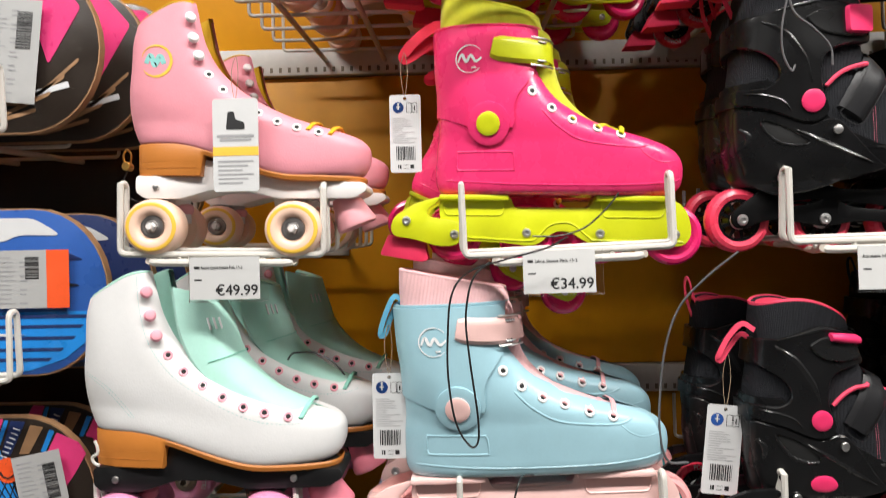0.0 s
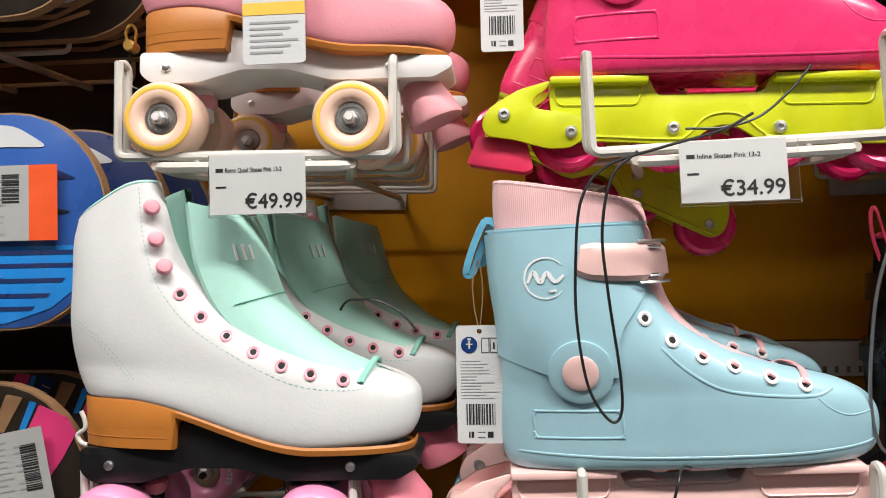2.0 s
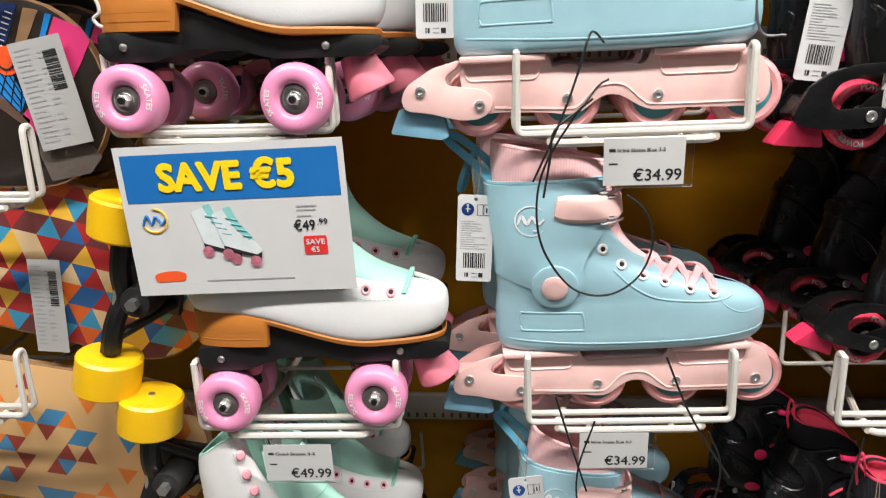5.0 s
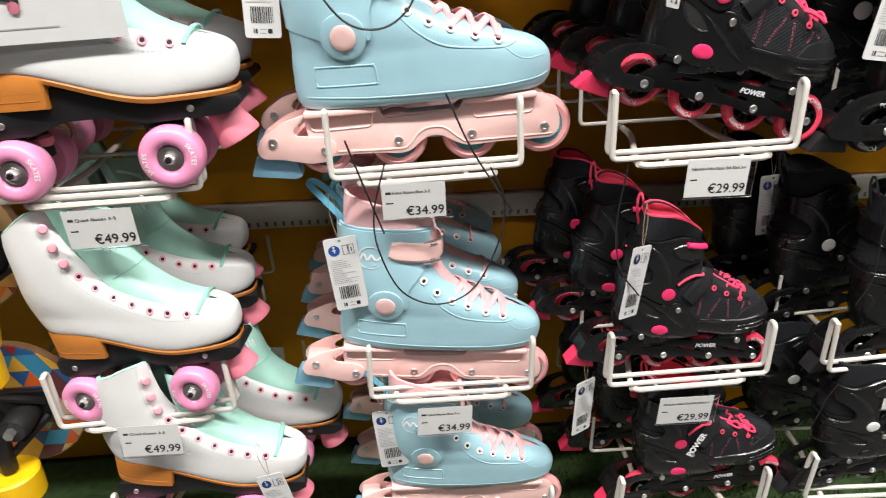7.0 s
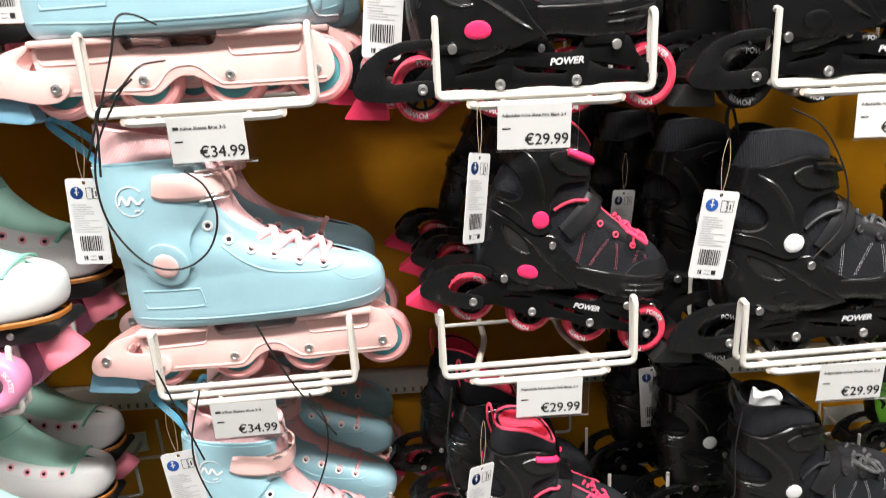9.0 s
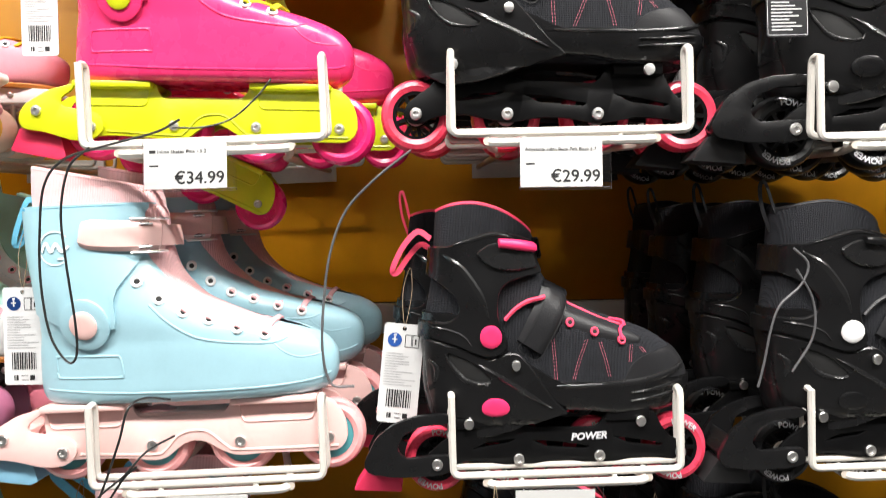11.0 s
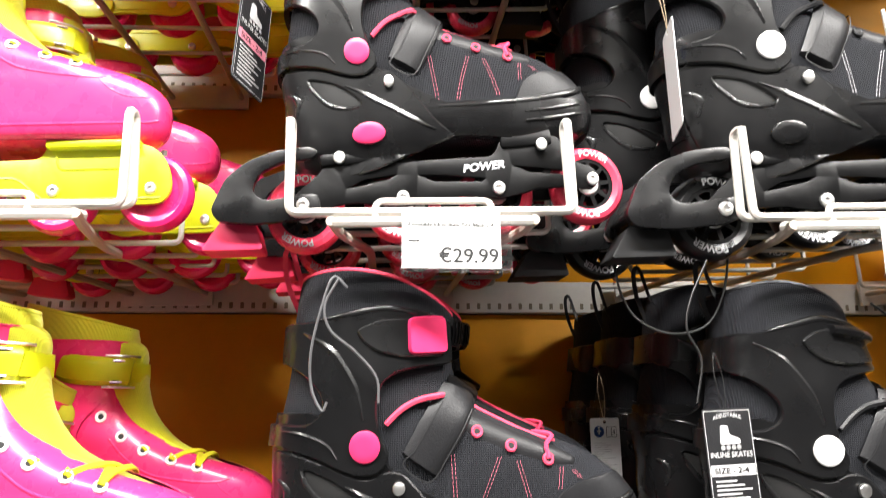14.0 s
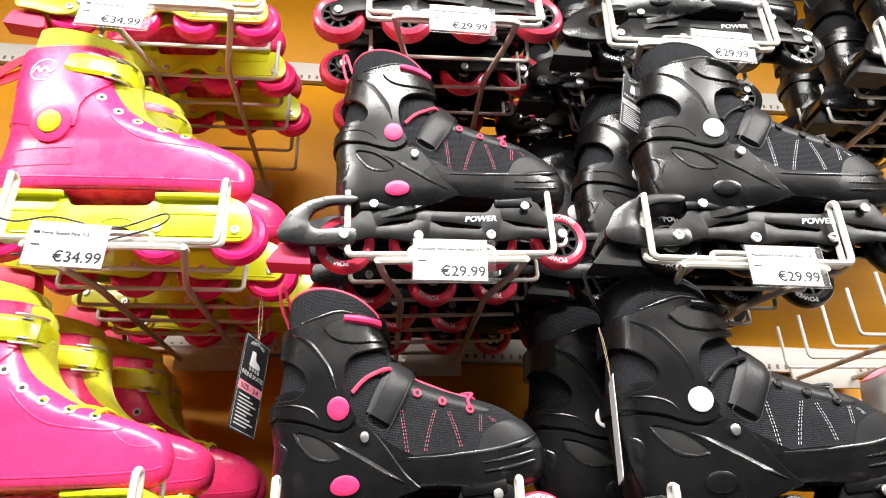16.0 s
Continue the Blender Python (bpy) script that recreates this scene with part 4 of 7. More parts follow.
    B.ribbon(bm, loop, [0.0009] * 2, 0.0004, 40, (1, 1), lift=0.0074)
    part("strap_stitching", bm, m_ink, strap)
    # toe cap, lace strip, eyelets
    bm = wrap_patch(B, bmesh.new(), np.linspace(0.074, 0.099, 12), [(0.074, 0.071), (0.086, 0.080), (0.0935, 0.094), (0.0975, 0.112), (0.099, 0.122)], 0.0022, 0.002, front=True)
    part("toe_cap", bm, m_blkleather, sk)
    bm = bmesh.new()
    B.ribbon(bm, [(-0.003, 0.144), (0.022, 0.133), (0.05, 0.122), (0.078, 0.113), (0.094, 0.1085)], [0.020, 0.021, 0.019, 0.015, 0.006], 0.0018, 26)
    part("lace_strip", bm, m_blkleather, sk)
    bm = bmesh.new()
    pts = [B.on(x, z, 0.002) for x, z in ((0.000, 0.157), (0.012, 0.147), (0.03, 0.138), (0.055, 0.127), (0.078, 0.120))]
    both = [(p.x, p.y * 0.72, p.z + 0.002) for p in pts]
    tube(bm, [tuple(p) for p in catmull(both + [(p[0], -p[1], p[2]) for p in reversed(both)], 44)], 0.0019, 6)
    part("tongue_piping", bm, m_pipe, sk)
    bm = bmesh.new()
    pts = [B.on(x, z, 0.003) for x, z in ((-0.058, 0.137), (-0.046, 0.148), (-0.032, 0.155), (-0.014, 0.158))]
    both = [tuple(p) for p in pts]
    tube(bm, [tuple(p) for p in catmull(both + [(p[0], -p[1], p[2]) for p in reversed(both)], 40)], 0.0024, 6)
    part("ankle_piping", bm, m_pipe, sk)
    eyes = [(0.013, 0.131), (0.040, 0.1205), (0.070, 0.1105)]
    for x, z in eyes:
        part("eyelet", disc(bmesh.new(), B.frame_at(x, z, 0.0015), 0.0048, 0.0016, 16, hole=0.0024), m_pipe, sk)
        part("eyelet_hole", disc(bmesh.new(), B.frame_at(x, z, 0.0024), 0.0024, 0.0002, 10, 0), m_dark, sk)
    bm = bmesh.new()
    a = B.on(0.070, 0.1105, 0.003)
    pts = [tuple(a), (a.x - 0.001, a.y * 0.9, a.z + 0.010), (a.x + 0.005, a.y * 0.75, a.z + 0.017), (a.x - 0.006, a.y * 0.5, a.z + 0.019), (a.x - 0.014, a.y * 0.3, a.z + 0.016), (a.x, 0, a.z + 0.014), (a.x + 0.004, -a.y * 0.7, a.z + 0.010), (a.x, -a.y, a.z)]
    tube(bm, [tuple(p) for p in catmull(pts, 34)], 0.0019, 6)
    tube(bm, [tuple(p) for p in catmull([(0.058, 0.012, 0.128), (0.052, 0.0, 0.131), (0.04, -0.014, 0.137), (0.03, 0, 0.141), (0.024, 0.014, 0.143)], 20)], 0.0018, 6)
    part("lace", bm, m_lace, sk)
    # stitching in slanting pairs
    bm = bmesh.new()
    for (x0, z0), (x1, z1) in (((-0.006, 0.115), (-0.003, 0.076)), ((0.031, 0.1125), (0.016, 0.076)), ((0.046, 0.1095), (0.056, 0.077)), ((0.0815, 0.1045), (0.079, 0.088)), ((0.0915, 0.1025), (0.0975, 0.096))):
        for d in (-0.0013, 0.0013):
            nst = 12
            for k in range(nst):
                t0, t1 = k / nst, (k + 0.6) / nst
                B.ribbon(bm, [(x0 + (x1 - x0) * t0 + d, z0 + (z1 - z0) * t0), (x0 + (x1 - x0) * t1 + d, z0 + (z1 - z0) * t1)], [0.0006, 0.0006], 0.0003, 2, (1, 1), lift=0.0)
    for v in bm.verts:
        v.co.y -= 0.0011
    part("stitching", bm, m_stitchpink if m_accent is not m_whiteplastic else m_greyprint, sk)["kind"] = "stuff"
    # heel pull loop
    bm = bmesh.new()
    P = catmull([(-0.126, 0.236), (-0.134, 0.254), (-0.142, 0.278), (-0.147, 0.281), (-0.149, 0.272), (-0.145, 0.250), (-0.134, 0.226)], 24)
    webbing(bm, [tuple(p) for p in P], 0.0045, 0.0012, -0.006, 0.004)
    part("heel_loop", bm, m_pipe, sk)
    if brake:
        done = set()
        for o in sk.children_recursive:
            if o.type == "MESH" and o.data.name not in done:
                done.add(o.data.name)
                for v in o.data.vertices:
                    t = min(max((v.co.z - 0.15) / 0.07, 0), 1)
                    v.co.x -= t * t * (3 - 2 * t) * (0.024 * (v.co.x + 0.137) / 0.137 - 0.005)
                    u = min(max((v.co.z - 0.05) / 0.045, 0), 1)
                    v.co += Vector((0.0065, 0.010, -0.003 + 0.0135 * u * u * (3 - 2 * u)))
    # frame
    out_y = -0.0228 if brake else -0.0178
    mid = 0.0056 if brake else 0.0
    fit_x = lambda pts: [(mid + p[0], *p[1:]) for p in pts]
    out = rounded(fit_x([(-0.1476, 0.0004), (-0.145, 0.009), (-0.1325, 0.0194), (-0.1238, 0.0243), (-0.1165, 0.0314), (-0.1108, 0.0398), (-0.049, 0.0421), (-0.0429, 0.0367), (-0.0265, 0.0322), (0.0419, 0.0299), (0.0484, 0.0357), (0.0523, 0.0447), (0.1077, 0.0445), (0.1129, 0.0327), (0.1228, 0.0172), (0.138, 0.0115), (0.1432, 0.0009), (0.1367, -0.0084), (0.125, -0.0071), (0.1077, -0.0039), (0.0817, -0.0031), (0.0644, -0.0068), (0.0471, -0.0088), (0.0298, -0.0069), (0.0125, -0.0033), (-0.0135, -0.0033), (-0.0286, -0.0062), (-0.0438, -0.0083), (-0.0611, -0.0056), (-0.0827, -0.0009), (-0.1043, -0.0002), (-0.1195, -0.004), (-0.1303, -0.0097), (-0.1424, -0.0089)]), 0.005, 3)
    holes = [rounded(fit_x(q), 0.002, 2) for q in ([(-0.0966, 0.0125), (-0.0784, 0.0197), (-0.0472, 0.0217), (-0.0567, 0.0172), (-0.0827, 0.0138)], [(-0.0299, 0.0193), (-0.0048, 0.0172), (0.035, 0.0106), (0.0307, 0.0078), (-0.0135, 0.0114)], [(0.0601, 0.0202), (0.086, 0.0158), (0.1172, 0.0096), (0.1129, 0.0071), (0.0774, 0.0118)])]
    near = part("frame_plate", plate(bmesh.new(), out, out_y, out_y + 0.0043, holes, 0.0017), m_blkmatt, sk)
    reuse(near, Matrix.Diagonal((1, -1, 1, 1)), sk)
    bm = bmesh.new()
    box(bm, -0.112, -0.055, -0.026, 0.026, 0.034, 0.0455, 0.003)
    box(bm, 0.058, 0.108, -0.026, 0.026, 0.036, 0.0505, 0.003)
    box(bm, -0.11, 0.10, out_y + 0.0043, -out_y - 0.0043, 0.0165, 0.0195, 0.001)
    part("frame_bridge", bm, m_blkmatt, sk)
    if brake:
        bm = bmesh.new()
        letter(bm, "POWER", 0.0125, lambda u, v: (0.019 + u + v * 0.18, out_y - 0.0003, 0.0175 + v * 0.8 + u * 0.02), 0.035, 0.040)
        part("frame_lettering", bm, m_print, near, "pale printed lettering")
        arm = rounded([(px + 0.010, pz) for px, pz in [(-0.1242, -0.008), (-0.1422, -0.012), (-0.1842, -0.012), (-0.2152, -0.007), (-0.2212, 0.003), (-0.2062, 0.03), (-0.1852, 0.044), (-0.1592, 0.051), (-0.1292, 0.052), (-0.1212, 0.047), (-0.1272, 0.041), (-0.1552, 0.0405), (-0.1762, 0.032), (-0.1842, 0.017), (-0.1752, 0.007), (-0.1452, 0.009), (-0.1252, 0.009)]], 0.006, 3)
        arm_ob = part("brake_arm", plate(bmesh.new(), arm, -0.0295, -0.0230, (), 0.0028), m_blk, sk)
        reuse(arm_ob, Matrix.Diagonal((1, -1, 1, 1)), sk)
        part("brake_block", plate(bmesh.new(), rounded([(-0.172, -0.008), (-0.204, -0.003), (-0.207, 0.004), (-0.194, 0.024), (-0.178, 0.010)], 0.003), -0.0230, 0.0230, (), 0.0), m_blk, sk)
        bm = plate(bmesh.new(), rounded([(-0.205, -0.003), (-0.174, -0.008), (-0.170, -0.031), (-0.224, -0.027)], 0.003), -0.016, 0.016, (), 0.0015)
        part("heel_brake", bm, m_pad, sk)
    xs = [mid + q for q in (-0.1355, -0.045, 0.045, 0.1355)]
    w = inline_wheel(sk, xs[0], 0.0365 if brake else 0.0356, m_tyre, m_blkmatt, -0.018, m_print if brake else None)
    repeat_part(w, xs[1:])
    frame_bolts(sk, [(x, 0) for x in (xs[1:] if brake else xs)], out_y - 0.0008, 0.0060)
    if brake:
        frame_bolts(sk, [(xs[0], 0)], -0.0296, 0.0060)
    return sk


# ---------- roller skate with a laced boot on four wheels ----------
def quad_skate(label, m_boot, m_lining, m_sole, m_plate, m_tyre, m_stop, m_lace, m_eye, group, tongue=True, ring=None, studs=None):
    sk = thing("roller_skate", label, "roller skate", group)
    B = Body([(0.066, -0.114, 0.148, 0.040, 0), (0.071, -0.118, 0.158, 0.042, 0), (0.079, -0.120, 0.1635, 0.0433, 0), (0.088, -0.122, 0.166, 0.0438, 0), (0.098, -0.124, 0.1665, 0.0438, 0), (0.107, -0.126, 0.1645, 0.0436, 0), (0.115, -0.127, 0.156, 0.0435, 0),
              (0.122, -0.128, 0.139, 0.0435, 0.002), (0.130, -0.129, 0.112, 0.0435, 0.010), (0.138, -0.1295, 0.085, 0.0435, 0.014), (0.149, -0.130, 0.055, 0.0435, 0.017), (0.170, -0.130, 0.017, 0.0435, 0.020), (0.200, -0.127, -0.013, 0.0435, 0.023), (0.229, -0.1255, -0.028, 0.043, 0.025),
              (0.256, -0.1240, -0.035, 0.042, 0.026), (0.282, -0.1205, -0.040, 0.041, 0.027)], 3.0, 0.06, 60)

    def rise(x):
        t = min(max((0.085 - x) / 0.16, 0), 1)
        return 0.038 * t * t * (3 - 2 * t)

    def settle(bm):
        for v in bm.verts:
            low = min(max(1 - (v.co.z - 0.066) / 0.14, 0), 1)
            v.co.z += rise(v.co.x) * low * low
            if v.co.z > 0.225:
                u = v.co.x + 0.060
                v.co.z += (0.50 * u - 9.0 * max(u + 0.016, 0) ** 2) * min((v.co.z - 0.225) / 0.05, 1.15)
        return bm

    part("boot", settle(B.shell(bmesh.new(), 0.003, 64, inner=0.012)), m_boot, sk)
    part("lining", settle(B.shell(bmesh.new(), 0.002, 64, inner=0.15, off=-0.0032, z0=0.10, floor=False)), m_lining, sk)
    top = B.row(0.282)
    d = 0.62
    bm = bmesh.new()
    tube(bm, [tuple(B.point(top, d + (2 * math.pi - 2 * d) * j / 40, -0.0015)) for j in range(41)], 0.0021, 6)
    part("collar_piping", settle(bm), m_lining, sk)
    if tongue:
        F = catmull([(0.130, 0.124), (0.088, 0.146), (0.054, 0.180), (0.040, 0.215), (0.028, 0.252)], 26)
        E2 = catmull([(0.122, 0.116), (0.060, 0.136), (0.014, 0.167), (-0.010, 0.212), (-0.018, 0.264)], 26)
        rows = []
        for i in range(26):
            row = []
            for k in (0, 1):
                for j in range(15):
                    jj = j if k == 0 else 14 - j
                    a = math.pi * (jj / 14 - 0.5)
                    c = math.cos(a) ** 0.7 if jj not in (0, 14) else 0
                    inn = 0.004 * k
                    row.append((E2[i][0] + (F[i][0] - E2[i][0]) * c - inn, (0.034 - inn) * math.sin(a), E2[i][1] + (F[i][1] - E2[i][1]) * c - inn * 0.5))
            rows.append(row)
        bm = bmesh.new()
        vs = grid(bm, rows, True)
        bm.faces.new(vs[-1])
        bmesh.ops.recalc_face_normals(bm, faces=bm.faces)
        ton = part("tongue", bm, m_lining, sk)
        bm = bmesh.new()
        tube(bm, [(E2[14][0] + (F[14][0] - E2[14][0]) * math.cos(a) ** 0.7 + 0.001, 0.0345 * math.sin(a), E2[14][1] + (F[14][1] - E2[14][1]) * math.cos(a) ** 0.7) for a in np.linspace(-1.4, 1.4, 20)], 0.0007, 5)
        part("tongue_seam", bm, m_lace, ton)
        bm = bmesh.new()
        for q in range(3):
            pts = []
            for k in range(9):
                i = 19 + k * 0.45
                i0 = int(i)
                a = -1.0 + q * 0.17
                c = math.cos(a) ** 0.7
                pts.append((E2[i0][0] + (F[i0][0] - E2[i0][0]) * c, 0.0352 * math.sin(a), E2[i0][1] + (F[i0][1] - E2[i0][1]) * c))
            tube(bm, pts[::3], 0.0014, 5)
        part("printed_mark", bm, m_whiteplastic, ton)
    # stitch lines and the heel counter
    bm = bmesh.new()
    for path in ([(-0.056, 0.278), (-0.052, 0.238), (-0.041, 0.200), (-0.015, 0.163), (0.024, 0.136), (0.07, 0.117), (0.115, 0.112), (0.142, 0.118)], [(-0.041, 0.272), (-0.035, 0.238), (-0.023, 0.207), (0.003, 0.178), (0.043, 0.153), (0.083, 0.1365), (0.118, 0.129)],
                 [(-0.126, 0.172), (-0.105, 0.160), (-0.088, 0.145), (-0.072, 0.120), (-0.062, 0.100)], [(-0.126, 0.168), (-0.107, 0.157), (-0.091, 0.142), (-0.076, 0.118), (-0.066, 0.100)]):
        n = int(sum((Vector(path[i + 1]) - Vector(path[i])).length for i in range(len(path) - 1)) / 0.0042)
        P = catmull(path, n * 2)
        for k in range(0, n * 2 - 1, 2):
            B.ribbon(bm, [tuple(P[k]), tuple(P[k + 1])], [0.00055] * 2, 0.0004, 2, (1, 1), lift=0.0)
    for v in bm.verts:
        v.co.y -= 0.0008
    part("stitching", settle(bm), studs or m_lace, sk)["kind"] = "stuff"
    # eyelets: hooks above, rimmed holes below
    eyes = [(-0.0385, 0.2625), (-0.034, 0.2365), (-0.0265, 0.2140), (-0.0135, 0.1935), (0.0035, 0.1750), (0.0245, 0.1595), (0.0465, 0.1465), (0.0695, 0.1357), (0.0925, 0.1290), (0.118, 0.1240)]
    for i, (x, z) in enumerate(eyes):
        m = B.frame_at(x - 0.009, z - 0.004, 0.0)
        if i < 3:
            bm = lathe(bmesh.new(), [(0.0035, 0.001), (0.0030, -0.003), (0.0062, -0.004), (0.0066, -0.007), (0.0045, -0.0095), (0.001, -0.010)], 16)
            bmesh.ops.transform(bm, matrix=m, verts=bm.verts)
            part("lace_hook", bm, m_eye, sk)
        else:
            part("eyelet", disc(bmesh.new(), m, 0.0054, 0.0012, 18, hole=0.0028), m_eye, sk)
            part("eyelet_hole", disc(bmesh.new(), B.frame_at(x - 0.009, z - 0.004, 0.0009), 0.0026, 0.0002, 12, 0), m_dark, sk)
    bm = bmesh.new()
    for (x, z) in eyes[8:] if ring else eyes[9:]:
        a = B.on(x + 0.004, z - 0.007, 0.001)
        pts = catmull([tuple(a), (a.x + 0.004, a.y * 0.7, a.z + 0.009), (a.x + 0.006, 0, a.z + 0.014), (a.x + 0.004, -a.y * 0.7, a.z + 0.009), (a.x, -a.y, a.z)], 16)
        for dd in (-0.0012, 0.0012):
            tube(bm, [(p[0] + dd, p[1], p[2]) for p in pts], 0.0017, 6)
    part("lace", bm, m_lace, sk)
    if ring:
        bm = bmesh.new()
        path = [(-0.085 + 0.019 * math.cos(radians(a)), 0.205 + 0.019 * math.sin(radians(a))) for a in range(-150, 171, 15)]
        B.ribbon(bm, path, [0.0008, 0.004, 0.003, 0.0008], 0.0002, 50, (1, 1), lift=0.0008)
        part("printed_ring_mark", bm, ring, sk, "golden printed ring")
        bm = bmesh.new()
        B.ribbon(bm, [(-0.098, 0.201), (-0.092, 0.212), (-0.086, 0.200), (-0.08, 0.211), (-0.074, 0.20)], [0.006, 0.007, 0.006], 0.0002, 30, (1, 1), lift=0.0006)
        part("printed_wave_mark", bm, m_mintink, sk)
    # stacked heel and sole
    na = 240
    foot = np.array([0.066, -0.119, 0.1615, 0.0405, 0.0])
    ring_o = [B.point(foot, 2 * math.pi * j / na, 0.0) for j in range(na)]
    topz = lambda x: 0.067 + rise(x)
    botz = lambda x: 0.0640 if x < -0.031 else 0.0595 + rise(x)
    rows = [[(p.x, p.y, topz(p.x)) for p in ring_o], [(p.x * 1.006, p.y * 1.03, topz(p.x) - 0.002) for p in ring_o], [(p.x * 1.004, p.y * 1.02, (topz(p.x) + botz(p.x)) / 2) for p in ring_o], [(p.x, p.y, botz(p.x) + 0.001) for p in ring_o], [(p.x * 0.97, p.y * 0.92, botz(p.x)) for p in ring_o]]
    bm = bmesh.new()
    vs = grid(bm, rows, True)
    for k in range(na // 2):
        a, b, c2, d2 = vs[-1][k], vs[-1][k + 1], vs[-1][(na - k - 1) % na], vs[-1][(na - k) % na]
        try:
            bm.faces.new([v for i, v in enumerate((a, b, c2, d2)) if v not in (a, b, c2, d2)[:i]])
        except ValueError:
            pass
    bmesh.ops.recalc_face_normals(bm, faces=bm.faces)
    part("sole", bm, m_sole, sk)
    bm = bmesh.new()
    for zz in (0.074, 0.082, 0.090, 0.097):
        pts = [(p.x * 1.003, p.y * 1.012, zz) for p in ring_o if p.x < -0.034]
        pts.sort(key=lambda p: math.atan2(p[1], -(p[0] + 0.05)))
        tube(bm, pts, 0.0004, 4)
    part("heel_layer_line", bm, m_sole, sk)
    # base plate, trucks
    bm = plate(bmesh.new(), rounded([(-0.113, 0.0640), (-0.030, 0.0640, 0.001), (-0.029, 0.085, 0.002), (-0.006, 0.080), (0.026, 0.0705), (0.07, 0.0605), (0.164, 0.0595), (0.167, 0.050), (0.150, 0.040), (0.06, 0.038), (0.02, 0.048), (-0.02, 0.048), (-0.06, 0.036), (-0.103, 0.036), (-0.113, 0.044)], 0.005), -0.031, 0.031, (), 0.002)
    part("base_plate", bm, m_plate, sk)
    for s in (-1, 1):
        bm = bmesh.new()
        tube(bm, [(s * 0.0840 - 0.003, -0.052, 0), (s * 0.0840 - 0.003, 0.052, 0)], 0.0035, 8)
        tube(bm, bend([(s * 0.0840 - 0.003, -0.013, 0), (s * 0.0705 - 0.003, 0, 0.016), (s * 0.0840 - 0.003, 0.013, 0)], 0.008), 0.0075, 8)
        tube(bm, [(s * 0.0665 - 0.003, 0, 0.006), (s * 0.0645 - 0.0035 - 0.003, 0, 0.04)], 0.012, 12)
        tube(bm, [(s * 0.0665 - 0.003, 0, 0.010), (s * 0.1025 - 0.003, 0, 0.040)], 0.008, 10)
        part("truck", bm, m_plate, sk)
        bm = lathe(bmesh.new(), [(0.010, -0.006), (0.0125, -0.002), (0.0125, 0.004), (0.010, 0.007)], 16)
        bmesh.ops.rotate(bm, verts=bm.verts, cent=(0, 0, 0), matrix=Matrix.Rotation(radians(90), 3, "X"))
        bmesh.ops.translate(bm, verts=bm.verts, vec=(s * 0.0645 - 0.003, 0, 0.024))
        part("cushion", bm, m_stop, sk)
    part("plate_screw", disc(bmesh.new(), Matrix.Translation((-0.088, -0.0312, 0.050)), 0.004, 0.002, 12), m_chrome, sk)
    part("plate_screw", disc(bmesh.new(), Matrix.Translation((0.112, -0.0312, 0.050)), 0.004, 0.002, 12), m_chrome, sk)
    # wheels
    r = 0.0348
    first = None
    for x in (-0.087, 0.081):
        for sy in (-1, 1):
            w = thing("wheel", "", "")
            w.parent = sk
            w.location = (x, 0.030 * sy, 0)
            w.rotation_euler = (0, 0, 0 if sy < 0 else math.pi)
            if first is None:
                prof = [(r * 0.36, 0.014), (r * 0.9, 0.0155), (r * 0.97, 0.012), (r, 0.006), (r, -0.006), (r * 0.97, -0.012), (r * 0.88, -0.0155), (r * 0.72, -0.017), (r * 0.56, -0.0165), (r * 0.48, -0.0145), (r * 0.43, -0.012), (r * 0.40, -0.010)]
                ty = part("tyre", lathe(bmesh.new(), prof, 40), m_tyre, w)
                hub = part("hub", lathe(bmesh.new(), [(r * 0.41, -0.0105), (r * 0.39, -0.0128), (r * 0.32, -0.0128), (r * 0.30, -0.0118), (r * 0.22, -0.0118), (r * 0.20, -0.0132), (r * 0.05, -0.0132)], 24), m_bearing, w, "dull steel bearing")
                nut = part("axle_nut", lathe(bmesh.new(), [(0.0062, -0.012), (0.0062, -0.0175), (0.0050, -0.0185), (0.0030, -0.0185), (0.0030, -0.0205), (0.0015, -0.0210)], 6), m_nut, w)
                bm = bmesh.new()
                if ring:
                    lathe(bm, [(r * 0.74, -0.0170), (r * 0.80, -0.01725), (r * 0.865, -0.0164), (r * 0.87, -0.0155)], 40, caps=False)
                else:
                    for a0 in (215, 35):
                        letter(bm, "SKATES", 0.0075, lambda u, v, a0=a0: ((r * 0.68 + v) * math.cos(radians(a0) - u / (r * 0.74)), -0.01715 + max(v - 0.0012, 0) * 0.18, (r * 0.68 + v) * math.sin(radians(a0) - u / (r * 0.74))), 0.02)
                pr = part("printed_lettering" if not ring else "printed_ring", bm, m_whiteplastic if not ring else m_yellowring, w)
                first = (ty, hub, nut, pr)
            else:
                for o in first:
                    reuse(o, Matrix.Identity(4), w)
    # toe stop
    bm = lathe(bmesh.new(), [(0.005, 0.02), (0.016, 0.018), (0.0175, 0.014), (0.0255, -0.020), (0.0245, -0.023), (0.01, -0.024)], 28)
    mm = Matrix.Translation((0.142, 0, 0.0265)) @ Vector((0.42, 0, -0.90)).to_track_quat("-Y", "Z").to_matrix().to_4x4()
    bmesh.ops.transform(bm, matrix=mm, verts=bm.verts)
    part("toe_stop", bm, m_stop, sk)
    return sk
# ---------- the place: back wall, floor, ceiling, far walls ----------
WALL_Y = 1.20


def slab(name, x0, x1, y0, y1, z0, z1, material, label, category, bevel=0.0):
    ob = part(name, box(bmesh.new(), x0, x1, y0, y1, z0, z1, bevel), material)
    return tagged(ob, label, category, "", "structure")


